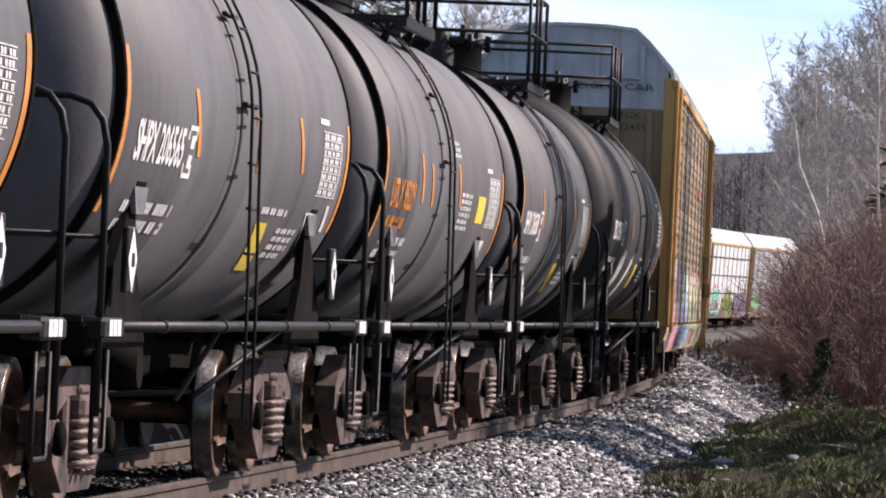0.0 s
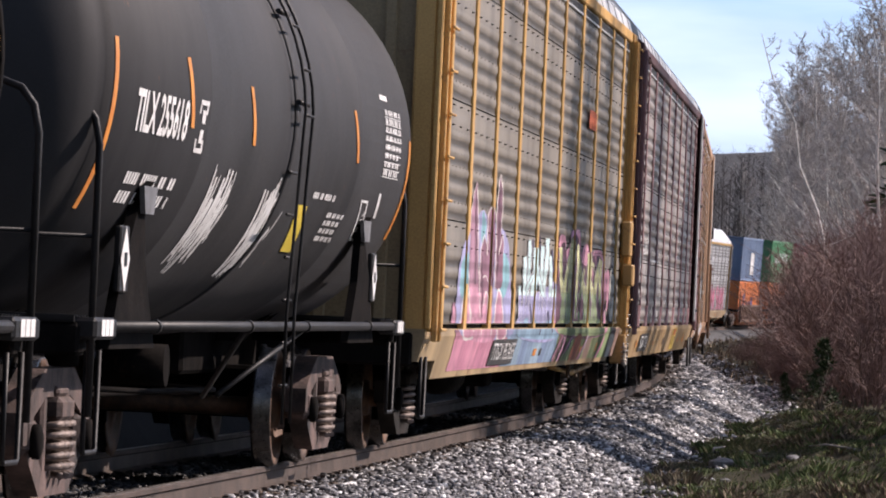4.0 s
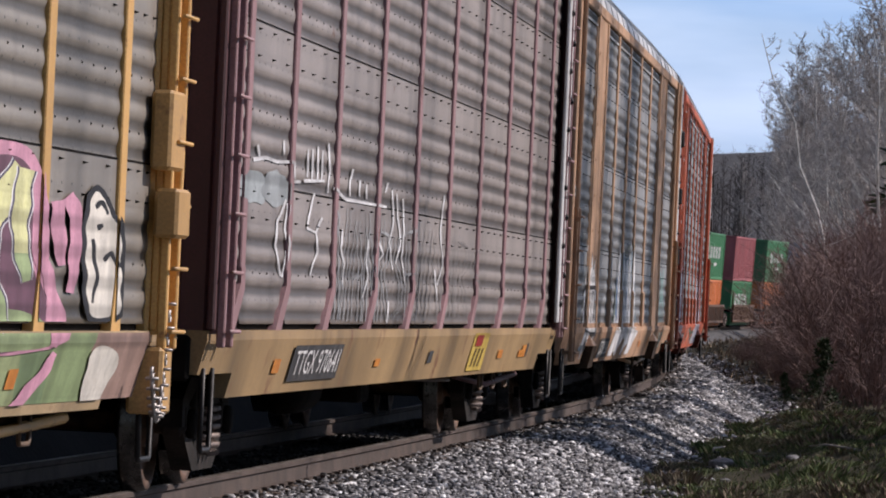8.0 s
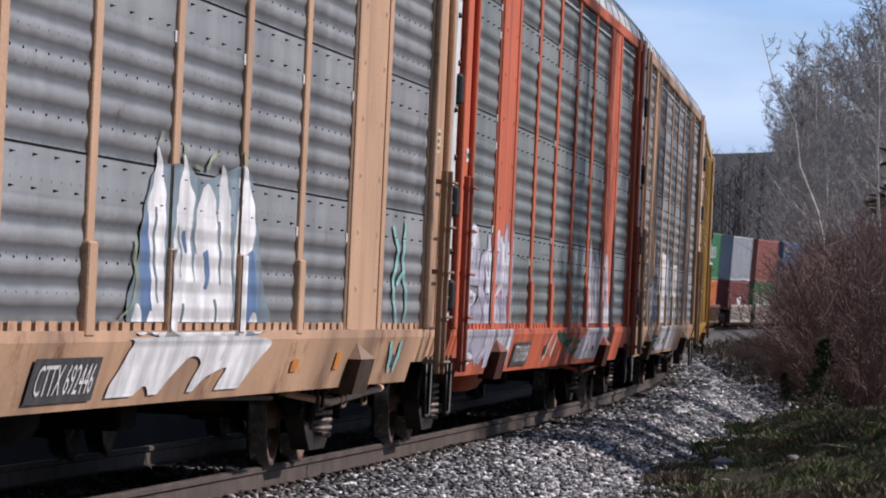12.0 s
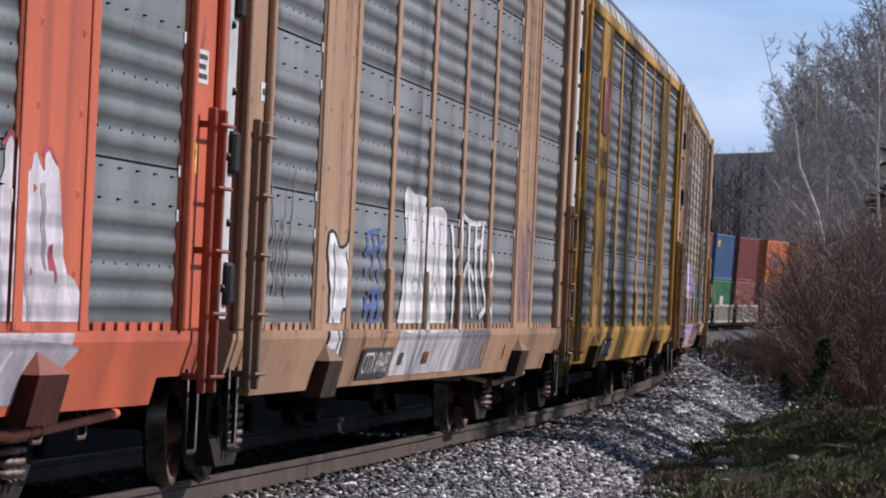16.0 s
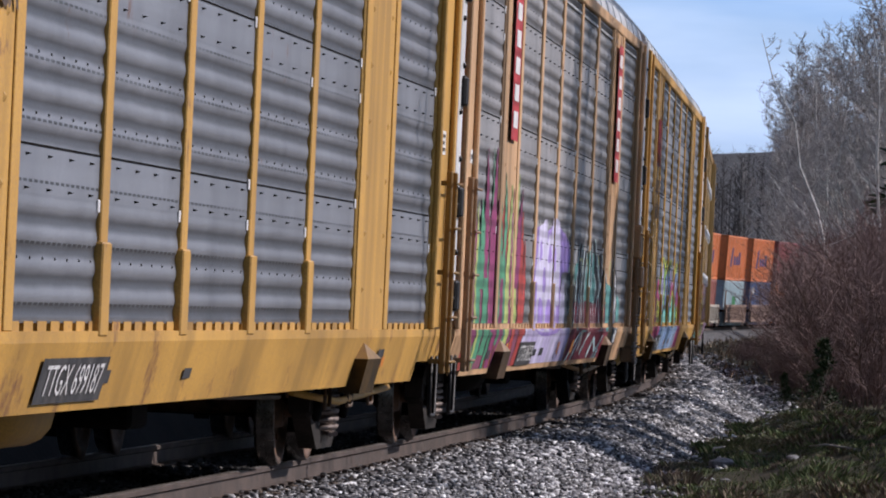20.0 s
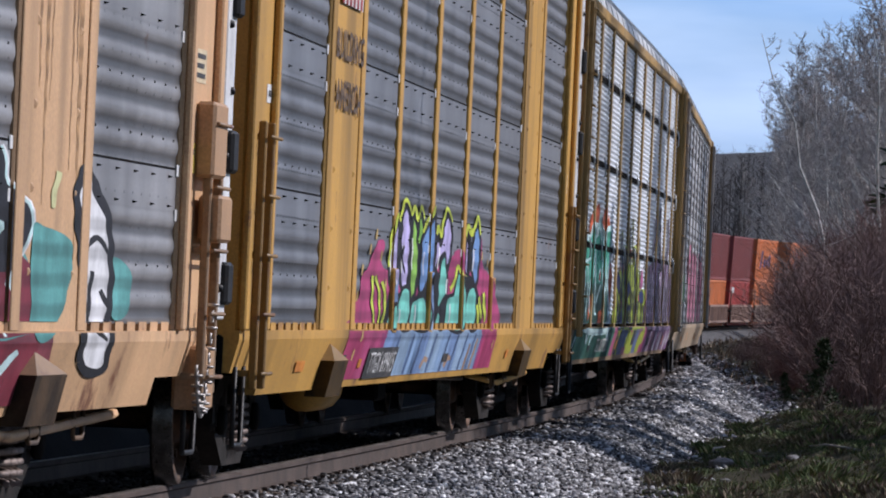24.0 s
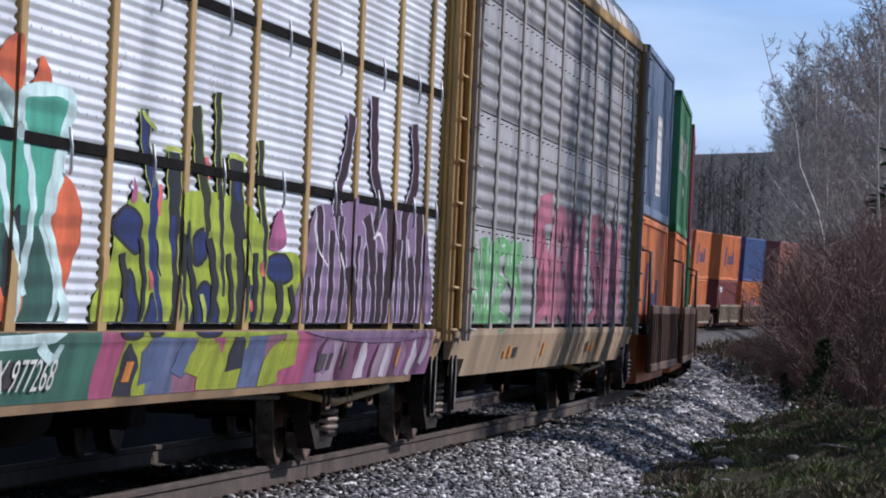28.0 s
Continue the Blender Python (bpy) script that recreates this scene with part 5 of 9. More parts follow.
swipe(car, po, [(-9.03, 1.06), (-9.32, 1.44), (-9.50, 1.73), (-9.47, 2.05), (-9.25, 2.30), (-8.97, 2.41)], 0.03, CREAM)
swipe(car, po, [(-8.92, 2.37), (-8.68, 2.15), (-8.51, 1.75), (-8.25, 1.50)], 0.03, CREAM)
swipe(car, po, [(-8.07, 1.19), (-8.20, 1.50), (-8.28, 1.78), (-7.96, 1.95), (-7.69, 1.87)], 0.03, CREAM)
swipe(car, po, [(-7.52, 1.77), (-7.59, 2.11), (-7.27, 2.22), (-6.96, 2.16)], 0.04, CREAM)
swipe(car, po, [(-6.48, 1.46), (-6.59, 1.92), (-6.62, 2.27), (-6.39, 2.55), (-5.99, 2.32), (-6.05, 2.02)], 0.04, CREAM)
swipe(car, po, [(-6.33, 1.71), (-6.08, 1.88), (-5.78, 1.99), (-5.67, 1.81)], 0.04, CREAM)
swipe(car, po, [(-7.69, 1.30), (-7.59, 1.42), (-7.30, 1.40), (-7.26, 1.24)], 0.04, CREAM)
swipe(car, po, [(-7.98, 1.55), (-7.64, 1.58), (-7.27, 1.52)], 0.03, CREAM)
swipe(car, po, [(-6.36, 1.08), (-6.39, 1.30)], 0.04, CREAM)
swipe(car, po, [(-8.23, 1.02), (-8.23, 1.14)], 0.03, CREAM)
swipe(car, po, [(-7.11, 1.02), (-7.12, 1.17)], 0.04, CREAM)
swipe(car, po, [(-9.01, 2.34), (-8.88, 2.00), (-8.70, 1.49)], 0.06, WINE)
swipe(car, po, [(-8.11, 1.76), (-7.91, 1.45), (-7.87, 1.19)], 0.06, WINE)
swipe(car, po, [(-6.81, 2.05), (-6.76, 1.65), (-6.80, 1.30)], 0.06, WINE)
swipe(car, po, [(-6.37, 2.45), (-6.29, 2.07), (-6.29, 1.58)], 0.07, WINE)
swipe(car, po, [(-7.21, 2.04), (-7.18, 1.70), (-6.96, 1.46)], 0.06, WINE)
daub(car, po, [(-3.57, 1.00), (-3.29, 1.26), (-2.54, 1.41), (-1.11, 1.46), (.43, 1.53), (1.48, 1.55), (1.75, .98)], LILAC)
daub(car, po, [(-3.57, 1.00), (-3.35, 1.13), (-2.00, 1.20), (-.48, 1.14), (1.68, 1.18), (1.75, .98)], SKYC)
swipe(car, po, [(-3.46, 1.51), (-3.35, 1.32), (-3.34, 1.08)], 0.14, ICE, INK, 0.04, rim=WHITE, rw=0.03, low=LILAC, zl=1.42)
swipe(car, po, [(-2.91, 1.81), (-2.80, 1.50), (-2.86, 1.14)], 0.19, ICE, INK, 0.05, rim=WHITE, rw=0.03, low=LILAC, zl=1.42)
swipe(car, po, [(-2.36, 1.99), (-2.31, 1.69), (-2.37, 1.32)], 0.18, ICE, INK, 0.05, rim=WHITE, rw=0.04, low=LILAC, zl=1.42)
swipe(car, po, [(-1.57, 1.92), (-1.53, 1.67), (-1.81, 1.36), (-1.97, 1.14)], 0.24, ICE, INK, 0.05, rim=WHITE, rw=0.04, low=LILAC, zl=1.42)
swipe(car, po, [(-.57, 1.95), (-.57, 1.65), (-.53, 1.27)], 0.21, ICE, INK, 0.05, rim=WHITE, rw=0.04, low=LILAC, zl=1.42)
swipe(car, po, [(.13, 2.04), (.12, 1.79), (-.19, 1.46), (.30, 1.14)], 0.22, ICE, INK, 0.05, rim=WHITE, rw=0.04, low=LILAC, zl=1.42)
swipe(car, po, [(.63, 1.86), (.84, 1.60), (.72, 1.34)], 0.19, ICE, INK, 0.06, rim=WHITE, rw=0.04, low=LILAC, zl=1.42)
swipe(car, po, [(-1.20, 1.71), (-.57, 1.52), (.22, 1.37)], 0.15, ICE, INK, 0.05, rim=WHITE, rw=0.04, low=LILAC, zl=1.42)
swipe(car, po, [(-2.67, 1.44), (-2.12, 1.57), (-1.54, 1.64)], 0.12, ICE, INK, 0.05, rim=WHITE, rw=0.04, low=LILAC, zl=1.42)
swipe(car, po, [(1.24, 1.51), (1.30, 1.28)], 0.17, ICE, INK, 0.06, rim=WHITE, rw=0.04, low=LILAC, zl=1.42)
swipe(car, po, [(-1.99, 2.00), (-1.86, 1.91)], 0.08, INK)
swipe(car, po, [(-1.07, 2.05), (-.89, 1.90)], 0.09, INK)
swipe(car, po, [(.77, 1.93), (1.20, 1.68)], 0.10, INK)
swipe(car, po, [(-1.99, 1.33), (-1.66, 1.08)], 0.09, INK)
swipe(car, po, [(-.74, 1.14), (-.95, 1.02)], 0.09, INK)
swipe(car, po, [(.53, 1.27), (.94, 1.04)], 0.10, INK)
daub(car, po, [(1.90, 1.02), (1.85, 1.41), (1.87, 1.74), (1.85, 2.07), (2.73, 2.10), (2.98, 1.94), (3.56, 2.03), (3.87, 2.17), (4.39, 2.20), (5.26, 2.17), (5.47, 1.94), (5.99, 2.05), (6.53, 2.06), (7.10, 1.98), (8.35, 2.02), (9.32, 2.00), (9.68, 1.84), (9.95, 1.43), (10.01, 1.00)], ROSE)
daub(car, po, [(2.18, 1.03), (1.99, 1.70), (2.21, 2.01), (2.78, 2.03), (3.13, 1.85), (3.82, 2.08), (4.36, 2.14), (4.94, 2.11), (5.44, 1.86), (6.41, 1.85), (7.12, 1.94), (8.08, 1.94), (9.27, 1.91), (9.52, 1.42), (9.62, 1.01)], WINE)
daub(car, po, [(2.18, 1.02), (2.31, 1.17), (3.02, 1.21), (4.42, 1.16), (5.92, 1.17), (7.36, 1.20), (9.46, 1.18), (9.63, 1.00)], MOSS)
swipe(car, po, [(2.11, 1.97), (2.30, 1.70), (2.75, 1.44), (3.17, 1.19)], 0.23, PEAR, INK, 0.04, rim=WHITE, rw=0.02, low=MOSS, zl=1.48)
swipe(car, po, [(4.10, 2.09), (3.72, 1.89), (3.22, 1.65), (2.84, 1.42), (2.56, 1.09)], 0.25, PEAR, INK, 0.04, rim=WHITE, rw=0.02, low=MOSS, zl=1.48)
swipe(car, po, [(4.11, 1.97), (3.82, 1.66), (3.75, 1.38), (4.08, 1.12)], 0.23, PEAR, INK, 0.04, rim=WHITE, rw=0.02, low=MOSS, zl=1.48)
swipe(car, po, [(3.23, 1.49), (3.51, 1.26), (3.72, 1.09)], 0.17, PEAR, INK, 0.04, rim=WHITE, rw=0.02, low=MOSS, zl=1.48)
swipe(car, po, [(4.90, 2.04), (5.05, 1.75), (4.96, 1.51), (4.89, 1.19)], 0.18, PEAR, INK, 0.04, rim=WHITE, rw=0.02, low=MOSS, zl=1.48)
swipe(car, po, [(5.12, 1.87), (5.70, 1.64), (6.47, 1.45), (6.47, 1.10)], 0.27, PEAR, INK, 0.04, rim=WHITE, rw=0.03, low=MOSS, zl=1.48)
swipe(car, po, [(6.78, 1.96), (6.98, 1.68), (6.76, 1.45), (7.15, 1.16)], 0.24, PEAR, INK, 0.05, rim=WHITE, rw=0.03, low=MOSS, zl=1.48)
swipe(car, po, [(7.68, 1.86), (7.46, 1.59), (7.90, 1.44), (7.82, 1.10)], 0.23, PEAR, INK, 0.05, rim=WHITE, rw=0.03, low=MOSS, zl=1.48)
swipe(car, po, [(9.07, 1.89), (8.41, 1.65), (8.27, 1.39), (8.81, 1.10)], 0.28, PEAR, INK, 0.05, rim=WHITE, rw=0.03, low=MOSS, zl=1.48)
swipe(car, po, [(9.19, 1.90), (9.12, 1.61), (9.34, 1.34)], 0.21, PEAR, INK, 0.05, rim=WHITE, rw=0.03, low=MOSS, zl=1.48)
swipe(car, po, [(5.50, 1.42), (5.74, 1.52), (6.15, 1.77)], 0.17, PEAR, INK, 0.04, rim=WHITE, rw=0.03, low=MOSS, zl=1.48)
swipe(car, po, [(5.37, 1.27), (5.67, 1.12)], 0.15, PEAR, INK, 0.04, rim=WHITE, rw=0.03, low=MOSS, zl=1.48)
swipe(car, po, [(2.20, 2.03), (2.71, 2.05), (2.86, 1.96)], 0.07, ROSE)
swipe(car, po, [(2.99, 1.91), (3.57, 2.00)], 0.08, ROSE)
swipe(car, po, [(4.93, 2.14), (5.31, 2.00)], 0.08, ROSE)
swipe(car, po, [(5.97, 1.84), (6.49, 1.84), (6.48, 1.98)], 0.09, ROSE)
swipe(car, po, [(8.08, 1.94), (8.20, 1.81)], 0.10, ROSE)
swipe(car, po, [(9.66, 1.51), (10.08, 1.23), (10.05, 1.01)], 0.20, ROSE)
swipe(car, po, [(10.43, 1.79), (10.76, 1.63), (10.61, 1.29)], 0.20, ROSE)
swipe(car, po, [(10.11, 1.76), (10.34, 1.43)], 0.20, ROSE)
swipe(car, po, [(7.54, 1.80), (7.67, 1.64)], 0.17, ROSE)
daub(car, po, [(11.20, 1.17), (11.01, 1.43), (11.00, 1.72), (11.23, 1.85), (11.61, 1.81), (11.84, 1.72), (12.10, 1.65), (12.16, 1.36), (12.09, 1.17)], BONE, BLACK_C, 0.07)
swipe(car, po, [(11.26, 1.75), (11.48, 1.78), (11.65, 1.72)], 0.06, BLACK_C)
swipe(car, po, [(11.23, 1.58), (11.40, 1.38), (11.27, 1.24)], 0.06, BLACK_C)
swipe(car, po, [(11.65, 1.47), (11.87, 1.51), (12.08, 1.44)], 0.06, BLACK_C)
swipe(car, po, [(11.40, 1.64), (11.57, 1.66)], 0.06, BLACK_C)
daub(car, po, [(11.33, .67), (11.31, .99), (12.06, .98), (12.19, .89), (11.75, .66)], BONE)
swipe(car, po, [(2.02, .72), (2.39, .90), (2.79, 1.00)], 0.10, ROSE)
swipe(car, po, [(2.73, .69), (3.12, .85), (3.15, 1.00)], 0.10, ROSE)
swipe(car, po, [(3.59, .80), (4.01, .93), (4.47, 1.00)], 0.11, ROSE)
swipe(car, po, [(6.07, .70), (6.73, .87), (6.91, .99)], 0.13, ROSE)
swipe(car, po, [(9.32, .69), (9.89, .85), (10.17, .98)], 0.15, ROSE)
swipe(car, po, [(2.58, .70), (2.90, .85), (2.96, 1.00)], 0.05, INK, rim=WHITE, rw=0.02)
swipe(car, po, [(6.34, .68), (6.81, .89), (7.09, .99)], 0.06, INK, rim=WHITE, rw=0.03)
swipe(car, po, [(4.04, .84), (4.20, .93), (4.24, 1.00)], 0.06, INK, rim=WHITE, rw=0.02)
daub(car, po, [(4.73, .68), (4.96, .98), (5.91, .98), (5.73, .68)], RUST)
writing("EXCESS HEIGHT CAR", -.95, 1.25, 4.70, 4.80, lambda u, v: (u, -RH + .01, v), M_PLATE, car)
writing("TTGX", .62, 1.05, 4.26, 4.36, lambda u, v: (u, -RH - .03, v), M_PLATE, car)
writing("952455", .62, 1.15, 4.08, 4.18, lambda u, v: (u, -RH - .03, v), M_PLATE, car)
g = Geo()
patch(g, 5.75, 7.0, 3.40, 3.62, lambda u, v: (QX + .004, u, v))
put("placard", g, spray((.62, .16, .08)), car, "red-orange placard")

brake_chain(car, (.50, .29, .10))

car, po = rack_car(1, (.085, .028, .030), (.36, .315, .29), "thin", "maroon auto rack car with white outline graffiti and a tan sill", "TTGX 970641", (.40, .26, .12), dirt=.75, post_c=(.34, .19, .195), mark_y=-9.1, ladder_full=True)
rng = random.Random(12)
runs(car, po, rng, [[(-11.71, 2.18), (-11.13, 2.21), (-10.51, 2.2), (-9.75, 2.22)], [(-11.53, 2.28), (-11.43, 2.21)], [(-10.21, 2.35), (-10.15, 2.26)], [(-9.72, 2.22), (-9.61, 2.09), (-9.18, 2.1)], [(-8.84, 2.33), (-8.82, 2.14)], [(-8.58, 2.34), (-8.54, 2.13)], [(-8.28, 2.37), (-8.22, 2.13)], [(-7.99, 2.35), (-7.98, 2.14)], [(-7.68, 2.41), (-7.51, 2.23), (-7.59, 2.06)], [(-9.01, 2.11), (-7.8, 2.14)], [(-9.95, 1.96), (-10.37, 1.81), (-10.4, 1.65), (-10.06, 1.45)]], (0.8, 0.8, 0.81), 0.05, 'wavering white sprayed line')
runs(car, po, rng, [[(-9.86, 1.94), (-9.96, 1.76), (-9.76, 1.66), (-9.99, 1.44)], [(-8.38, 2.04), (-8.67, 1.86), (-8.69, 1.79), (-8.19, 1.77)], [(-7.88, 1.88), (-8.19, 1.77), (-8.01, 1.64), (-8.29, 1.55), (-8.4, 1.47)], [(-6.56, 1.82), (-6.6, 1.68), (-6.36, 1.57), (-6.44, 1.42)], [(-7.23, 2.1), (-6.45, 2.04), (-5.25, 2.04), (-3.64, 2.04)], [(-6.05, 2.27), (-6.21, 2.18), (-6.19, 2.07)], [(-5.56, 2.2), (-5.55, 2.08)], [(-5.1, 2.18), (-5.06, 2.07)], [(-3.61, 2.23), (-3.76, 2.15)]], (0.8, 0.8, 0.81), 0.05, 'wavering white sprayed line')
runs(car, po, rng, [[(-4.83, 1.77), (-4.9, 1.59), (-4.72, 1.49), (-5.07, 1.33)], [(-4.08, 1.76), (-3.71, 1.67), (-4.02, 1.62)], [(-3.25, 2.18), (-3.08, 1.94), (-3.31, 1.77), (-2.99, 1.56)], [(-2.9, 2.16), (-2.77, 1.97), (-2.46, 1.78), (-2.78, 1.61)], [(-2.42, 2.13), (-2.26, 1.86), (-2.34, 1.66), (-2.01, 1.47)], [(-3.18, 1.31), (-3.26, 1.12)], [(0.99, 2.23), (0.73, 1.91), (1.12, 1.65), (0.66, 1.46)], [(0.39, 1.59), (0.72, 1.33)]], (0.8, 0.8, 0.81), 0.05, 'wavering white sprayed line')
cloud(car, po, rng, -12.2, -9.9, 1.9, 2.2, 2, [(.36, .40, .41), (.34, .37, .38)], "pale blue-grey painted ground")
strokes(car, po, rng, -7.0, -1.0, 1.15, 1.95, 6, (.36, .37, .38), "faint grey scrawl", .03)
strokes(car, po, rng, -1.5, 5.0, 1.2, 1.95, 5, (.36, .34, .33), "faint pale scrawl", .025)
g = Geo()
on = lambda u, v: (sill_x(v) + .012, u, v)
patch(g, 4.15, 5.65, .70, 1.05, on)
put("yellow_panel", g, spray((.62, .44, .10)), car, "yellow painted panel on the sill")
g = Geo()
patch(g, 4.35, 5.0, .93, 1.03, lambda u, v: (sill_x(v) + .016, u, v))
put("red_mark", g, spray((.42, .05, .04)), car)
for u in (4.4, 4.75, 5.1):
    g = Geo()
    patch(g, u, u + .1, .74, .91, lambda u, v: (sill_x(v) + .016, u, v), lean=.12)
    put("dark_bar", g, spray((.08, .05, .03)), car)

g = Geo()
g.box(QX + .05, QX + .085, 12.92, 13.72, 1.15, EAVE - .05, .01)
put("end_plate", g, M_EDGE, car, "white bolted end plate")
for q in range(11):
    put("bolt", Geo().spin([(0, QX + .115), (.022, QX + .115), (.034, QX + .10), (.034, QX + .08)], 8, "x", (0, 13.12 + .34 * (q % 2), 1.35 + q * .31)), M_BLACK, car)

car, po = rack_car(2, TAN, (.32, .325, .33), "wide", "tan auto rack car with white spiked graffiti", "CTTX 692446", dirt=.6, slots=False, mark_y=-6.2)
rng = random.Random(13)
daub(car, po, [(-9.47, 1.58), (-9.49, 1.74), (-9.40, 1.82), (-9.20, 1.76), (-8.95, 1.77), (-8.66, 1.96), (-8.39, 1.78), (-8.06, 1.95), (-8.04, 1.76), (-7.78, 1.59)], WHITE, BLACK_C, 0.03)
daub(car, po, [(-9.81, 1.09), (-9.93, 1.38), (-9.73, 1.44), (-9.42, 1.45), (-9.29, 1.08)], WHITE, BLACK_C, 0.04)
daub(car, po, [(-9.34, 1.03), (-9.57, 1.21), (-9.68, 1.53), (-7.68, 1.54), (-7.55, 1.39), (-7.65, 1.21), (-7.69, 1.03)], WHITE, BLACK_C, 0.04)
daub(car, po, [(-7.63, 1.03), (-7.57, 1.21), (-7.47, 1.38), (-7.34, 1.27), (-7.39, 1.07), (-7.77, .91), (-7.89, .89), (-8.10, .96)], WHITE, BLACK_C, 0.05)
swipe(car, po, [(-9.70, 1.56), (-8.76, 1.56), (-7.66, 1.57)], 0.11, BLACK_C)
swipe(car, po, [(-9.82, 1.05), (-8.72, 1.02), (-7.72, 1.02)], 0.08, BLACK_C)
swipe(car, po, [(-9.28, 1.53), (-9.23, 1.30), (-9.24, 1.07)], 0.06, BLACK_C)
swipe(car, po, [(-9.42, 1.45), (-9.51, 1.28), (-9.52, 1.08)], 0.04, BLACK_C)
swipe(car, po, [(-9.09, 1.50), (-9.03, 1.31), (-9.00, 1.15)], 0.04, BLACK_C)
swipe(car, po, [(-8.86, 1.51), (-8.91, 1.34), (-8.78, 1.11)], 0.05, BLACK_C)
swipe(car, po, [(-8.72, 1.11), (-8.49, 1.12), (-8.58, 1.31), (-8.74, 1.50)], 0.04, BLACK_C)
swipe(car, po, [(-8.45, 1.52), (-8.44, 1.33), (-8.41, 1.07)], 0.04, BLACK_C)
swipe(car, po, [(-8.16, 1.39), (-8.28, 1.49), (-8.04, 1.50), (-7.90, 1.35), (-8.02, 1.17), (-8.16, 1.25)], 0.05, BLACK_C)
swipe(car, po, [(-7.98, 1.51), (-7.76, 1.31), (-7.88, 1.11)], 0.03, BLACK_C)
swipe(car, po, [(-8.37, 1.72), (-8.36, 1.62)], 0.03, BLACK_C)
swipe(car, po, [(-8.71, 1.75), (-8.71, 1.69)], 0.04, BLACK_C)
daub(car, po, [(-9.87, 1.02), (-9.52, 1.03), (-9.36, .96), (-9.65, .87), (-10.03, .87), (-9.87, .94)], WHITE)
daub(car, po, [(-10.23, .85), (-10.03, .88), (-9.61, .87), (-9.73, .81), (-10.22, .83)], SLATE)
daub(car, po, [(-9.36, 1.01), (-8.87, 1.01), (-8.89, .92), (-9.49, .73), (-9.78, .66), (-9.57, .79)], WHITE)
swipe(car, po, [(-9.27, 1.01), (-9.36, .92), (-9.65, .77)], 0.04, BLACK_C)
swipe(car, po, [(-8.69, 1.02), (-8.10, .97), (-7.65, 1.01)], 0.05, BLACK_C)
swipe(car, po, [(-7.83, 1.95), (-7.61, 1.85), (-7.70, 1.75), (-7.43, 1.63)], 0.03, UMBER)
swipe(car, po, [(-7.60, 1.83), (-7.42, 1.77), (-7.58, 1.69)], 0.03, UMBER)
swipe(car, po, [(-7.45, 1.59), (-7.18, 1.48), (-7.31, 1.39)], 0.03, UMBER)
swipe(car, po, [(-10.26, 1.76), (-10.09, 1.69), (-10.17, 1.60)], 0.03, SLATE)
swipe(car, po, [(-10.04, 1.78), (-9.88, 1.71), (-9.92, 1.60)], 0.03, SLATE)
swipe(car, po, [(-10.54, 1.80), (-10.44, 1.65)], 0.03, SLATE)
daub(car, po, [(-2.68, 1.09), (-2.64, 1.53), (-2.52, 1.81), (-2.15, 2.01), (-1.19, 2.07), (-.22, 2.00), (.76, 2.08), (1.70, 2.11), (2.17, 1.83), (2.63, 1.38), (2.64, 1.08)], SLATE)
daub(car, po, [(-2.49, 1.13), (-2.55, 1.61), (-2.34, 1.77), (-2.13, 1.53), (-2.06, 1.13)], DENIM)
daub(car, po, [(1.70, 1.14), (1.76, 1.58), (2.10, 1.62), (2.39, 1.17)], DENIM)
daub(car, po, [(-2.05, 1.09), (-2.24, 1.53), (-2.42, 1.82), (-2.22, 1.95), (-2.06, 2.15), (-1.84, 1.96), (-1.71, 1.75), (-1.69, 1.35), (-1.68, 1.09)], WHITE)
daub(car, po, [(-1.40, 1.09), (-1.57, 1.41), (-1.45, 1.62), (-1.39, 1.84), (-1.16, 1.98), (-1.02, 2.13), (-.78, 1.96), (-.60, 1.86), (-.68, 1.63), (-.50, 1.36), (-.51, 1.09)], WHITE)
daub(car, po, [(-.32, 1.09), (-.50, 1.55), (-.44, 1.86), (-.02, 1.98), (.30, 1.85), (.47, 1.57), (.67, 1.08)], WHITE)
daub(car, po, [(.71, 1.08), (.47, 1.57), (.41, 1.91), (.58, 2.11), (.86, 1.94), (1.06, 1.66), (1.18, 1.08)], WHITE)
daub(car, po, [(1.33, 1.08), (1.23, 1.58), (1.32, 1.90), (1.47, 2.13), (1.90, 1.97), (2.13, 1.79), (2.10, 1.62), (1.77, 1.55), (1.74, 1.32), (1.71, 1.08)], WHITE)
daub(car, po, [(-1.43, 1.08), (-1.42, 1.33), (-.22, 1.38), (1.10, 1.34), (1.19, 1.08)], WHITE)
daub(car, po, [(-2.81, 1.08), (-2.77, 1.22), (-2.64, 1.24), (-2.47, 1.17), (-2.44, 1.08)], WHITE)
daub(car, po, [(-2.24, 1.08), (-2.21, 1.20), (-2.06, 1.17), (-2.00, 1.08)], WHITE)
daub(car, po, [(2.02, 1.08), (2.15, 1.20), (2.39, 1.17), (2.46, 1.08)], WHITE)
swipe(car, po, [(-1.26, 1.71), (-1.06, 1.55), (-1.07, 1.40)], 0.05, SLATE)
swipe(car, po, [(-1.53, 1.54), (-1.49, 1.62)], 0.04, SLATE)
swipe(car, po, [(-.64, 1.74), (-.46, 1.55)], 0.05, SLATE)
swipe(car, po, [(.45, 1.76), (.60, 1.54), (.58, 1.37)], 0.05, SLATE)
swipe(car, po, [(1.02, 1.77), (1.24, 1.37), (1.24, 1.11)], 0.05, SLATE)
swipe(car, po, [(-.93, 1.25), (-.93, 1.11)], 0.05, SLATE)
swipe(car, po, [(.40, 1.28), (.54, 1.11)], 0.05, SLATE)
swipe(car, po, [(-2.09, 1.80), (-2.11, 1.56), (-1.91, 1.25)], 0.04, SLATE)
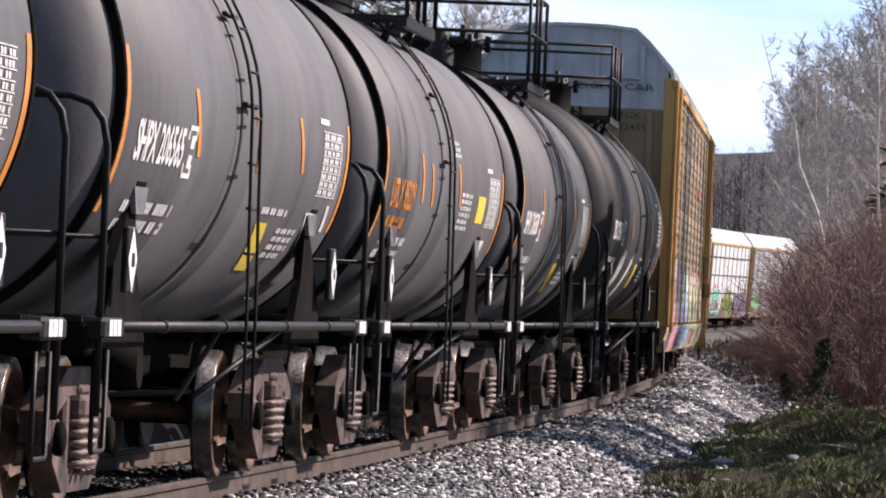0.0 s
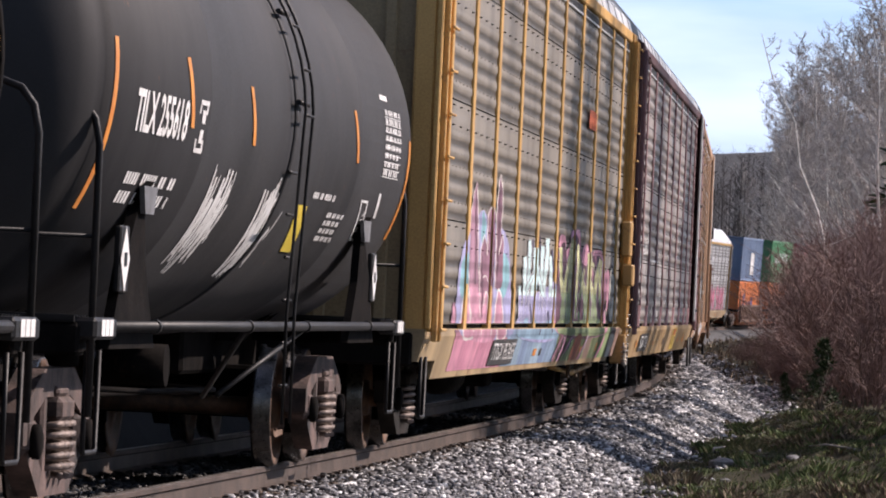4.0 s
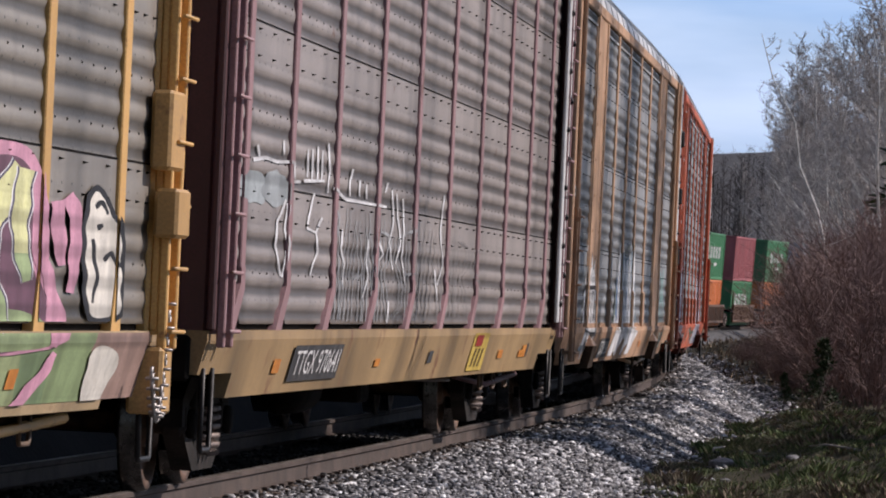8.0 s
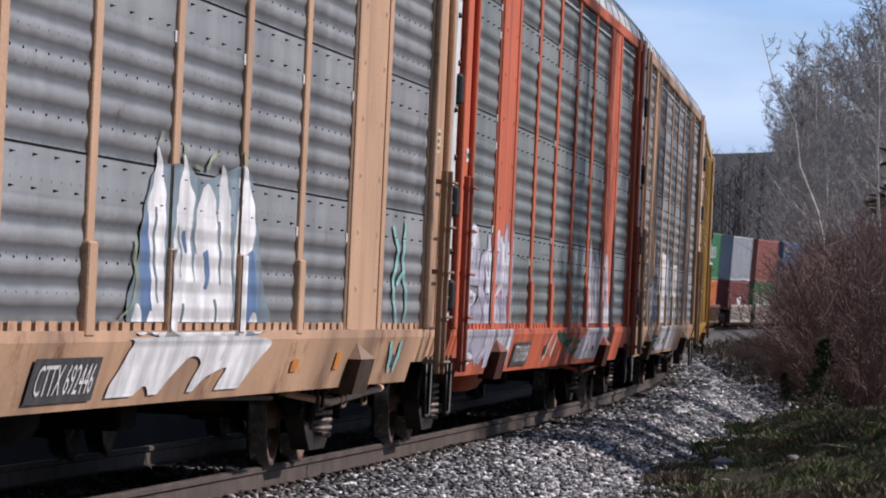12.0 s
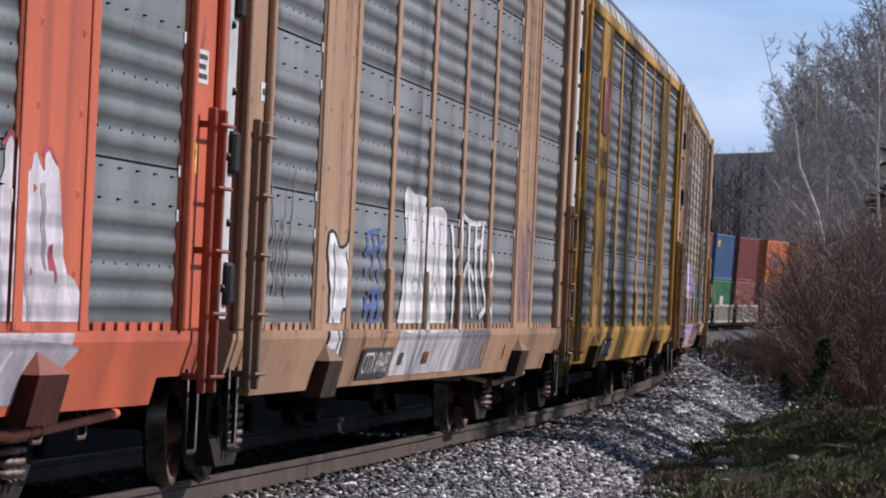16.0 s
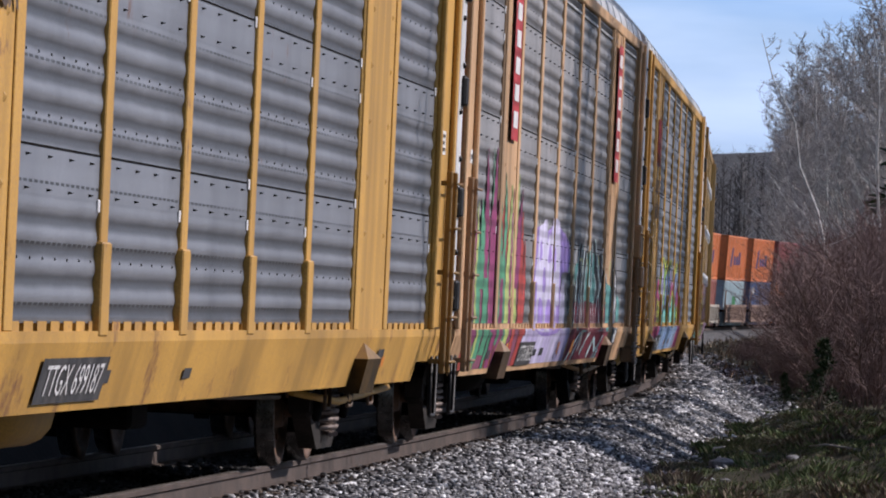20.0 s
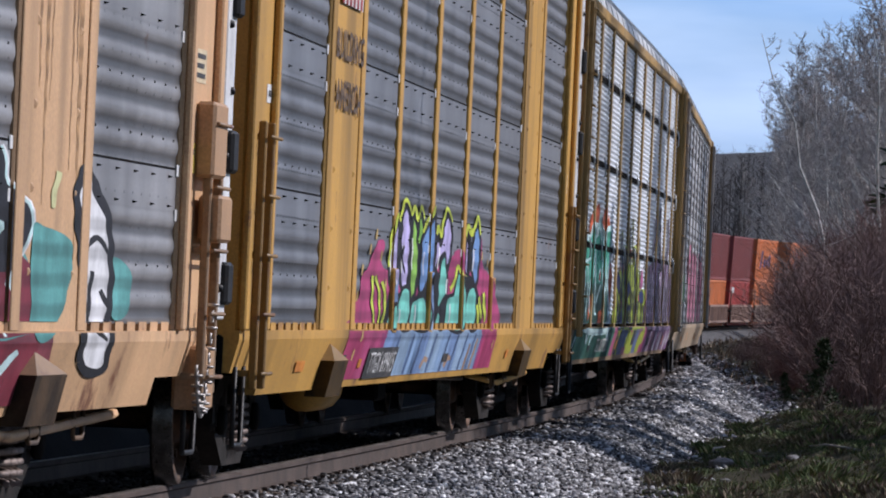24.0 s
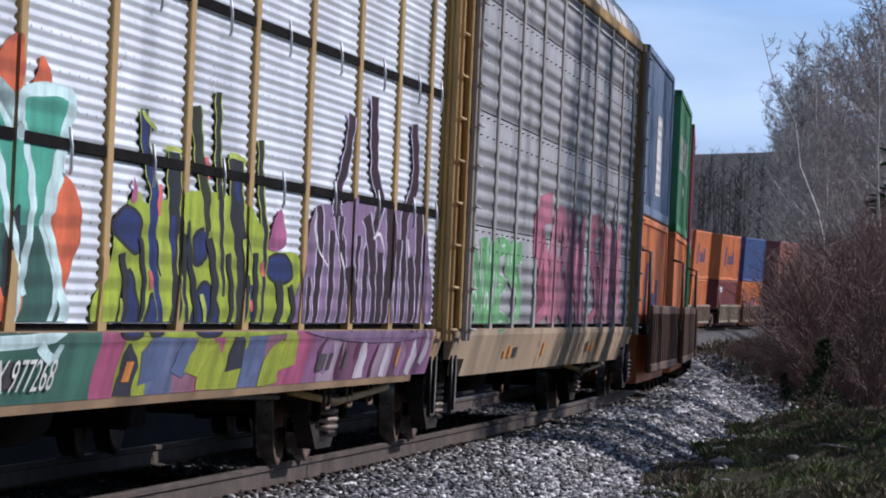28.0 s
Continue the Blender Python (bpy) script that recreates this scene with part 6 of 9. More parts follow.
swipe(car, po, [(-.08, 1.57), (.07, 1.46), (-.05, 1.34)], 0.10, DENIM)
swipe(car, po, [(-.99, 1.68), (-.88, 1.55)], 0.07, DENIM)
swipe(car, po, [(-2.08, 2.16), (-1.96, 2.24)], 0.04, SAGE)
swipe(car, po, [(-1.02, 2.14), (-1.08, 2.20)], 0.05, SAGE)
swipe(car, po, [(-.14, 2.06), (.13, 2.15), (.52, 2.18)], 0.05, SAGE)
swipe(car, po, [(-.63, 2.07), (-.33, 2.06)], 0.05, SAGE)
swipe(car, po, [(1.47, 2.14), (1.34, 2.22)], 0.05, SAGE)
swipe(car, po, [(-2.80, 1.60), (-2.77, 1.29), (-3.26, 1.16)], 0.04, SAGE)
daub(car, po, [(-3.42, .70), (-2.87, 1.01), (-2.77, 1.05), (2.65, 1.04), (2.44, .87), (1.64, .67), (.80, .68), (1.16, .85), (.36, .80), (-.38, .68), (-.06, .89), (-.65, .92), (-1.67, .69), (-2.04, .77), (-2.70, .69)], WHITE)
swipe(car, po, [(10.08, 1.90), (10.56, 1.69), (10.27, 1.44), (10.67, 1.09)], 0.08, SEAFOAM)
swipe(car, po, [(10.99, 1.95), (10.94, 1.59), (11.25, 1.33), (11.07, 1.09)], 0.08, SEAFOAM)
swipe(car, po, [(10.53, 1.44), (10.95, 1.55)], 0.08, SEAFOAM)
swipe(car, po, [(10.19, 1.00), (10.48, .75)], 0.08, SEAFOAM)
swipe(car, po, [(10.91, 1.00), (10.81, .75)], 0.08, SEAFOAM)

car, po = rack_car(3, (.62, .125, .05), (.25, .28, .28), "wide", "red-orange auto rack car with white graffiti on its posts", "TTGX 693654", dirt=.5, mark_y=-6.4)
rng = random.Random(14)
cloud(car, po, rng, -12.2, -6.8, .74, 1.6, 4, [(.34, .30, .42), (.44, .42, .50)], "grey-lilac painted ground")
graffiti(car, po, rng, -12.0, -6.8, .72, 2.05, 4, [(.70, .70, .74), (.52, .50, .60)], (.22, .20, .30), None, "white and lilac graffiti", True, 2, .2, .07)
daub(car, po, [(4.64, 1.08), (4.87, 1.38), (8.60, 1.40), (8.87, 1.07)], PEARL)
daub(car, po, [(5.03, 1.08), (4.87, 1.38), (4.99, 1.67), (5.00, 1.96), (5.11, 2.15), (5.35, 2.03), (5.49, 1.80), (5.56, 1.38), (5.84, 1.08)], PEARL)
daub(car, po, [(5.75, 1.08), (5.55, 1.68), (5.69, 1.87), (5.99, 1.84), (6.19, 1.39), (6.40, 1.08)], PEARL)
daub(car, po, [(6.43, 1.08), (6.13, 1.69), (6.21, 1.99), (6.33, 2.04), (6.52, 1.91), (6.76, 1.39), (6.94, 1.08)], PEARL)
daub(car, po, [(7.01, 1.02), (6.82, 1.70), (6.92, 1.95), (7.05, 2.06), (7.42, 1.89), (7.68, 1.99), (7.86, 1.90), (8.02, 2.02), (8.31, 1.91), (8.65, 1.40), (8.86, 1.02)], PEARL)
daub(car, po, [(3.83, .66), (4.46, 1.03), (8.84, 1.02), (8.78, .89), (7.98, .65)], DOVE)
swipe(car, po, [(4.97, 2.07), (5.11, 2.15), (5.29, 2.07)], 0.04, BERRY)
swipe(car, po, [(5.53, 1.88), (5.92, 1.91)], 0.04, BERRY)
swipe(car, po, [(6.20, 2.02), (6.33, 2.05), (6.44, 1.99)], 0.05, BERRY)
swipe(car, po, [(6.86, 2.00), (7.05, 2.07), (7.30, 1.98), (7.54, 1.98)], 0.05, BERRY)
swipe(car, po, [(7.88, 1.98), (8.04, 2.02), (8.30, 1.94)], 0.05, BERRY)
swipe(car, po, [(5.25, 1.14), (5.24, 1.38)], 0.04, BERRY)
swipe(car, po, [(5.89, 1.26), (5.65, 1.11)], 0.04, BERRY)
swipe(car, po, [(6.52, 1.09), (6.62, 1.14)], 0.05, BERRY)
swipe(car, po, [(7.66, 1.08), (7.76, 1.14)], 0.05, BERRY)
swipe(car, po, [(8.19, 1.40), (8.20, 1.53), (8.36, 1.34)], 0.05, BERRY)
swipe(car, po, [(5.55, 1.68), (5.70, 1.38), (5.74, 1.11)], 0.06, DOVE)
swipe(car, po, [(6.18, 1.69), (6.32, 1.39), (6.37, 1.11)], 0.06, DOVE)
swipe(car, po, [(6.77, 1.70), (7.02, 1.11)], 0.06, DOVE)
swipe(car, po, [(7.40, 1.83), (7.50, 1.39), (7.71, 1.08)], 0.06, DOVE)
swipe(car, po, [(7.88, 1.84), (8.04, 1.40)], 0.06, DOVE)
swipe(car, po, [(4.47, .68), (4.84, .82), (5.32, .99)], 0.05, PEARL)
swipe(car, po, [(5.32, .67), (5.70, .83), (6.09, .99)], 0.06, PEARL)
swipe(car, po, [(6.42, .69), (6.84, .84), (7.26, .99)], 0.06, PEARL)
runs(car, po, rng, [[(-.3, 1.04), (.8, .95), (2.0, .88), (3.0, .80), (3.8, .86)], [(.4, 1.05), (1.4, .92), (2.6, .95), (3.9, .92)]], (.05, .12, .08), .12, "dark green scrawl on the sill")
runs(car, po, rng, [[(-1.6, .74), (-1.2, .95), (-1.0, 1.04)], [(-.6, .78), (-.3, 1.0)], [(1.9, .74), (2.2, .9)]], (.66, .50, .48), .14, "pale smudge on the sill")
strokes(car, po, rng, -6.2, 3.6, 1.1, 1.9, 6, (.24, .26, .24), "faint smeared scrawl", .028)

car, po = rack_car(4, tint(TAN, .82), (.30, .315, .325), "wide", "tan auto rack car with block graffiti in white", "CTTX 694493", dirt=.6, mark_y=-6.3)
rng = random.Random(15)
swipe(car, po, [(-6.09, 1.81), (-5.64, 1.84), (-5.14, 1.86)], 0.07, COBALT)
swipe(car, po, [(-6.00, 1.79), (-6.00, 1.63)], 0.08, COBALT)
swipe(car, po, [(-5.63, 1.82), (-5.51, 1.64), (-5.70, 1.54)], 0.07, COBALT)
swipe(car, po, [(-5.23, 1.83), (-5.09, 1.69), (-4.92, 1.55)], 0.05, COBALT)
swipe(car, po, [(-6.16, 1.66), (-5.59, 1.69), (-4.83, 1.78)], 0.07, COBALT)
swipe(car, po, [(-6.09, 1.56), (-5.99, 1.48)], 0.05, COBALT)
swipe(car, po, [(-5.62, 1.52), (-5.49, 1.46)], 0.05, COBALT)
swipe(car, po, [(-5.24, 1.55), (-5.07, 1.44)], 0.05, COBALT)
swipe(car, po, [(-5.88, 1.37), (-5.34, 1.38), (-4.91, 1.41)], 0.07, COBALT)
swipe(car, po, [(-5.94, 1.34), (-6.02, 1.18)], 0.08, COBALT)
swipe(car, po, [(-5.49, 1.37), (-5.53, 1.23), (-5.73, 1.13)], 0.09, COBALT)
swipe(car, po, [(-5.10, 1.37), (-5.12, 1.18), (-5.50, 1.13)], 0.08, COBALT)
swipe(car, po, [(-6.10, 1.26), (-5.62, 1.27), (-5.08, 1.30)], 0.09, COBALT)
cloud(car, po, rng, -3.3, 1.6, .4, 1.5, 5, [(.62, .62, .63), (.54, .54, .55)], "white painted ground along the sill", 1.1, .002)
cloud(car, po, rng, -2.4, 4.4, .4, 1.5, 7, [(.22, .21, .22), (.30, .29, .30)], "grey painted ground along the sill", 1.1)
runs(car, po, rng, [[(u, .74), (u + .12, .9), (u + .3, 1.05)] for u in (-2.3, -1.75, -1.3, -.6, .1, .55, 1.3, 1.75, 2.5, 3.1, 3.6)], (.50, .50, .52), .045, "thin white line along the sill")
strokes(car, po, rng, 7.3, 9.2, 1.15, 2.2, 3, (.20, .15, .24), "faint purple loops", .035)
strokes(car, po, rng, -12.2, -10.6, 1.3, 2.2, 1, (.22, .22, .22), "faint dark scrawl", .025)
daub(car, po, [(-3.32, 1.08), (-3.32, 1.39), (-3.18, 1.74), (-3.38, 2.20), (-2.60, 2.19), (-1.65, 2.18), (-1.59, 2.10), (-.02, 2.11), (.21, 1.80), (.32, 1.34), (.10, 1.08)], WHITE)
swipe(car, po, [(-3.12, 2.02), (-3.08, 1.60), (-3.08, 1.14)], 0.05, ASH)
swipe(car, po, [(-2.51, 2.07), (-2.24, 1.76), (-2.49, 1.39), (-2.17, 1.40)], 0.05, ASH)
swipe(car, po, [(-1.96, 2.05), (-1.89, 1.69), (-1.49, 1.33), (-1.63, 1.09)], 0.06, ASH)
swipe(car, po, [(-1.00, 2.04), (-.77, 1.71), (-.95, 1.40)], 0.06, ASH)
swipe(car, po, [(-.41, 2.01), (-.39, 1.64), (.01, 1.34)], 0.06, ASH)
swipe(car, po, [(-2.62, 1.46), (-2.21, 1.50), (-1.90, 1.40), (-1.97, 1.11)], 0.05, ASH)
swipe(car, po, [(-.93, 1.33), (-.63, 1.48), (-.32, 1.26)], 0.06, ASH)
swipe(car, po, [(1.43, 2.09), (1.56, 1.74), (1.93, 1.11)], 0.10, WHITE)
swipe(car, po, [(1.62, 2.10), (2.59, 2.04), (4.00, 2.07)], 0.10, WHITE)
swipe(car, po, [(2.32, 2.04), (2.39, 1.67), (2.91, 1.19)], 0.10, WHITE)
swipe(car, po, [(3.00, 2.04), (3.07, 1.68), (3.51, 1.27)], 0.10, WHITE)
swipe(car, po, [(3.72, 2.04), (3.64, 1.69), (4.31, 1.27)], 0.11, WHITE)
swipe(car, po, [(.63, 2.00), (1.04, 1.58), (.96, 1.11)], 0.10, WHITE)
swipe(car, po, [(4.54, 1.83), (4.91, 1.66), (4.60, 1.49), (4.99, 1.28)], 0.11, WHITE)
swipe(car, po, [(1.93, 1.55), (2.39, 1.67), (2.93, 1.52)], 0.10, WHITE)
swipe(car, po, [(2.87, 1.84), (3.49, 1.90)], 0.11, WHITE)
swipe(car, po, [(3.62, 1.19), (4.31, 1.27), (4.56, 1.13)], 0.11, WHITE)
daub(car, po, [(-8.49, .93), (-8.53, 1.35), (-8.76, 1.73), (-8.40, 1.79), (-8.03, 1.69), (-7.57, 1.72), (-7.27, 1.87), (-7.31, 1.51), (-7.44, 1.26), (-7.74, 1.21), (-7.61, .92), (-7.85, .67), (-8.08, .68), (-8.00, .93)], WHITE, BLACK_C, 0.05)
swipe(car, po, [(-8.39, 1.71), (-8.24, 1.50), (-8.35, 1.23)], 0.04, BLACK_C)
swipe(car, po, [(-7.57, 1.66), (-7.44, 1.54)], 0.04, BLACK_C)
swipe(car, po, [(-8.29, 1.17), (-7.87, 1.02), (-7.91, .86)], 0.04, BLACK_C)
drips(car, po, rng, 7.25, 9.3, 16, [(.30, .195, .135), (.24, .155, .11), (.35, .22, .14)])
drips(car, po, rng, -9.3, -7.25, 4, [(.36, .23, .14), (.40, .25, .15)])


def slogan(car):
    """Dark lettering and a striped red and white panel on the first wide post."""
    on = lambda u, v: (QX + .018, u, v)
    writing("BUILDING", -9.15, -7.4, 3.02, 3.24, on, M_BROWN, car, bold=True)
    writing("AMERICA", -9.1, -7.45, 2.66, 2.88, on, M_BROWN, car, bold=True)
    g = Geo()
    patch(g, -8.95, -7.6, 3.42, 4.10, on)
    panel = put("striped_panel", g, M_WHITE, car, "red and white striped panel")
    for q in range(6):
        g, u = Geo(), -8.95 + q * .23
        patch(g, u, u + .115, 3.42, 4.10, lambda u, v: (QX + .022, u, v))
        put("red_stripe", g, spray((.50, .06, .06)), panel)


car, po = rack_car(5, YELLOW_C, (.222, .232, .255), "wide", "yellow auto rack car with bare bluish steel panels", "TTGX 699187", slots=True, dirt=.45, mark_y=-6.4, metal=.2)
slogan(car)

car, po = rack_car(6, (.64, .39, .20), (.37, .365, .37), "wide", "tan auto rack car with purple and green graffiti and red banners", "CTTX 695135", dirt=.55, mark_y=-6.2)
rng = random.Random(17)
for y in (-8.3, 8.3):
    g = Geo()
    patch(g, y - .42, y + .42, 2.9, 4.6, lambda u, v: (QX + .036, u, v), 0)
    flag = put("banner", g, spray((.50, .06, .07)), car, "red banner with white lettering bars")
    for q in range(6):
        g = Geo()
        patch(g, y - .26, y + .26, 3.02 + q * .26, 3.18 + q * .26, lambda u, v: (QX + .040, u, v))
        put("lettering_bar", g, M_WHITE, flag)
cloud(car, po, rng, -12.4, -6.4, .3, 2.5, 7, [(.46, .09, .07), (.16, .36, .22), (.30, .10, .16), (.44, .14, .07)], "red and green painted ground")
spiky(car, po, rng, -12.2, -5.7, .70, 2.9, 26, [(.48, .56, .18), (.50, .08, .07), (.10, .34, .20), (.30, .06, .16), (.44, .52, .2)], (.05, .05, .05), "lime, red and green graffiti tongues", .12, .30, .05, .5)
cloud(car, po, rng, -5.7, 1.0, .2, 1.5, 6, [(.60, .55, .76), (.54, .47, .72)], "lilac painted ground along the sill", 1.1)
cloud(car, po, rng, 1.6, 8.2, .2, 1.5, 6, [(.30, .07, .09), (.50, .52, .50), (.24, .06, .08)], "maroon and white painted ground along the sill", 1.1)
daub(car, po, [(-4.20, 1.09), (-4.29, 1.97), (-3.72, 2.15), (-2.40, 2.12), (-1.27, 2.21), (.84, 2.05), (1.01, 1.74), (-.19, 1.64), (-.19, 1.09)], VIOLET)
daub(car, po, [(-4.07, 1.09), (-4.06, 1.53), (-3.80, 1.94), (-3.69, 2.13), (-3.22, 2.18), (-3.03, 2.22), (-2.56, 2.22), (-2.44, 1.98), (-2.30, 2.08), (-1.97, 2.08), (-1.80, 2.14), (-1.75, 2.24), (-1.44, 2.27), (-.60, 2.18), (-.40, 1.59), (-.42, 1.34), (-.96, 1.33), (-.96, 1.09)], MILK)
daub(car, po, [(-.13, 1.09), (-.11, 1.47), (.23, 1.64), (.52, 1.42), (.58, 1.09)], MILK)
daub(car, po, [(-3.43, 1.09), (-3.51, 1.32), (-3.28, 1.41), (-2.80, 1.32), (-2.78, 1.09)], VIOLET)
daub(car, po, [(-2.31, 1.09), (-2.32, 1.33), (-1.95, 1.40), (-1.62, 1.33), (-1.47, 1.09)], VIOLET)
daub(car, po, [(-2.90, 1.48), (-2.93, 1.69), (-2.73, 1.73), (-2.55, 1.65), (-2.50, 1.49)], VIOLET)
daub(car, po, [(-2.28, 1.79), (-2.23, 1.92), (-1.94, 1.98), (-1.81, 1.81)], VIOLET)
daub(car, po, [(-3.54, 1.81), (-3.50, 1.97), (-3.30, 2.00), (-3.20, 1.82)], VIOLET)
daub(car, po, [(-.89, 1.09), (-.87, 1.30), (-.38, 1.31), (-.26, 1.09)], VIOLET)
daub(car, po, [(-1.65, 1.72), (-1.61, 1.93), (-1.41, 1.94), (-1.32, 1.72)], VIOLET)
daub(car, po, [(2.00, 1.09), (2.00, 1.54), (2.18, 1.79), (2.88, 1.85), (4.03, 1.93), (4.63, 2.00), (6.20, 1.92), (7.24, 1.61), (7.72, 1.08)], TEAL_D)
daub(car, po, [(2.03, 1.09), (2.05, 1.28), (2.84, 1.36), (3.80, 1.40), (5.48, 1.38), (7.54, 1.46), (7.72, 1.08)], GARNET)
swipe(car, po, [(2.27, 1.63), (2.21, 1.36), (2.07, 1.10)], 0.13, PITCH, ICE, 0.05, rim=WHITE, rw=0.03, low=GARNET, zl=1.38)
swipe(car, po, [(3.04, 2.06), (2.89, 1.82), (2.72, 1.50), (2.42, 1.13)], 0.24, PITCH, ICE, 0.06, rim=WHITE, rw=0.03, low=GARNET, zl=1.38)
swipe(car, po, [(3.37, 2.00), (3.28, 1.79), (3.18, 1.48), (3.34, 1.10)], 0.13, PITCH, ICE, 0.06, rim=WHITE, rw=0.03, low=GARNET, zl=1.38)
swipe(car, po, [(3.90, 1.98), (3.70, 1.71), (3.60, 1.40), (3.94, 1.09)], 0.20, PITCH, ICE, 0.06, rim=WHITE, rw=0.03, low=GARNET, zl=1.38)
swipe(car, po, [(4.83, 2.03), (4.81, 1.73), (4.84, 1.38), (5.27, 1.09)], 0.23, PITCH, ICE, 0.06, rim=WHITE, rw=0.03, low=GARNET, zl=1.38)
swipe(car, po, [(5.28, 2.12), (5.78, 1.80), (6.31, 1.58), (5.86, 1.32), (6.07, 1.08)], 0.27, PITCH, ICE, 0.07, rim=WHITE, rw=0.03, low=GARNET, zl=1.38)
swipe(car, po, [(6.55, 1.97), (6.91, 1.73), (7.43, 1.63), (6.89, 1.39), (7.23, 1.08)], 0.31, PITCH, ICE, 0.07, rim=WHITE, rw=0.04, low=GARNET, zl=1.38)
swipe(car, po, [(5.29, 1.97), (5.49, 1.74), (5.42, 1.56)], 0.08, TEAL_D)
swipe(car, po, [(4.26, 1.86), (4.28, 1.66)], 0.07, TEAL_D)
swipe(car, po, [(1.85, 1.81), (1.78, 1.70), (2.03, 1.57)], 0.05, PEAR)
swipe(car, po, [(2.79, 1.87), (3.33, 1.87), (3.30, 1.73)], 0.06, PEAR)
swipe(car, po, [(6.18, 1.96), (6.31, 1.84)], 0.07, PEAR)
swipe(car, po, [(4.04, 1.90), (4.18, 1.80)], 0.06, PEAR)
swipe(car, po, [(8.37, 1.91), (8.24, 1.72)], 0.08, PEAR)
swipe(car, po, [(1.14, 1.71), (1.37, 1.51), (1.20, 1.30), (1.57, 1.10)], 0.06, PITCH, TEAL_D, 0.03)
swipe(car, po, [(1.43, 1.67), (1.29, 1.46), (1.52, 1.25)], 0.06, PITCH, TEAL_D, 0.03)
daub(car, po, [(7.82, 1.08), (7.74, 1.59), (8.12, 1.62), (8.87, 1.55), (8.84, 1.34), (8.42, 1.08)], TEAL_D)
daub(car, po, [(10.30, 1.18), (10.24, 1.48), (10.89, 1.42), (10.80, 1.18)], TEAL_D)
daub(car, po, [(9.36, .93), (9.24, 1.41), (8.96, 1.80), (9.20, 1.95), (9.66, 1.85), (10.11, 1.68), (10.24, 1.41), (10.17, 1.08), (10.13, .88)], WHITE, BLACK_C, 0.10)
swipe(car, po, [(9.19, 1.96), (9.74, 1.79), (10.24, 1.64)], 0.07, BLACK_C)
swipe(car, po, [(9.35, 1.53), (9.76, 1.59), (10.12, 1.51)], 0.07, BLACK_C)
swipe(car, po, [(9.61, 1.41), (9.54, 1.15), (10.02, 1.04)], 0.07, BLACK_C)
swipe(car, po, [(9.92, 1.31), (10.17, 1.21)], 0.07, BLACK_C)
daub(car, po, [(1.17, .68), (2.38, 1.04), (3.32, 1.05), (3.20, .81), (3.75, .91), (3.91, 1.04), (7.20, 1.04), (8.00, .99), (7.48, .64), (6.59, .78), (5.72, .66), (3.83, .67)], GARNET)
swipe(car, po, [(1.41, .68), (2.16, .84), (2.97, 1.04)], 0.09, ICE)
swipe(car, po, [(2.39, .70), (2.97, .92), (3.22, 1.04)], 0.10, ICE)
swipe(car, po, [(3.80, .77), (4.35, .95), (4.74, 1.03)], 0.10, ICE)
swipe(car, po, [(5.26, .73), (5.76, .95), (6.58, .81), (7.46, .99)], 0.12, ICE)
swipe(car, po, [(6.63, .65), (7.15, .83)], 0.12, ICE)

brake_chain(car, (.42, .25, .13))
drips(car, po, random.Random(44), 7.25, 9.3, 9, [(.40, .23, .11), (.46, .27, .13), (.34, .2, .1)])
g = Geo()
patch(g, 12.62, 12.95, 3.3, 3.75, lambda u, v: (QX + .004, u, v))
put("sign", g, M_YELLOW, car, "small yellow sign on the corner post")

car, po = rack_car(7, YELLOW_C, (.215, .225, .248), "wide", "yellow auto rack car with bright many-coloured graffiti", "TTGX 699415", slots=True, dirt=.45, mark_y=-6.2, metal=.2)
rng = random.Random(18)
slogan(car)
cloud(car, po, rng, -7.4, 5.0, .1, 1.9, 10, [MAG, (.46, .08, .20), (.40, .07, .22)], "magenta painted cloud")
runs(car, po, rng, [[(u, z), (u + .05, z + .08)] for u, z in ((-7.0, .86), (-6.7, 1.0), (-6.6, 1.5), (-6.1, 1.66), (-5.7, 1.78), (-5.3, 1.62), (-4.9, 1.4), (-6.9, 1.3), (3.4, 1.72), (4.0, 1.66), (4.6, 1.5), (4.8, .9))], (.60, .42, .16), .05, "small yellow fleck in the magenta")
cloud(car, po, rng, -4.6, 3.2, .2, 1.5, 9, [(.24, .36, .62), (.34, .48, .66), (.28, .42, .64)], "blue painted ground along the sill", 1.1, .004)
runs(car, po, rng, [[(u, .72), (u + .06, .88), (u + .10, 1.05)] for u in (-4.0, -2.9, -2.2, -1.0, .2, 1.0, 1.9, 2.7)], (.10, .16, .30), .09, "dark blue drip on the sill")
runs(car, po, rng, [[(u, .76), (u + .2, .84), (u + .5, .82)] for u in (-1.6, .5)] + [[(2.4, .7), (2.5, .95)], [(3.0, .72), (3.1, 1.0)]], (.46, .30, .20), .10, "rubbed rusty patch in the paint")
daub(car, po, [(-6.91, 1.08), (-6.78, 1.24), (-6.58, 1.48), (-6.15, 1.57), (-5.64, 1.75), (-5.40, 1.78), (-5.06, 1.76), (-4.80, 1.55), (.08, 1.70), (.76, 1.77), (1.44, 1.78), (1.82, 1.60), (3.61, 1.64), (4.43, 1.53), (4.89, 1.06)], FUCHSIA)
daub(car, po, [(-4.73, 1.07), (-4.72, 1.30), (-4.52, 1.39), (-3.61, 1.37), (-2.56, 1.35), (-1.75, 1.54), (-.85, 1.60), (.19, 1.39), (.69, 1.40), (1.67, 1.58), (3.03, 1.48), (3.08, 1.06)], PITCH)
daub(car, po, [(-4.54, 1.44), (-4.69, 1.63), (-4.55, 1.85), (-4.28, 1.96), (-4.06, 1.91), (-4.06, 1.67), (-4.07, 1.52), (-4.21, 1.40)], VIOLET2, PITCH, 0.10)
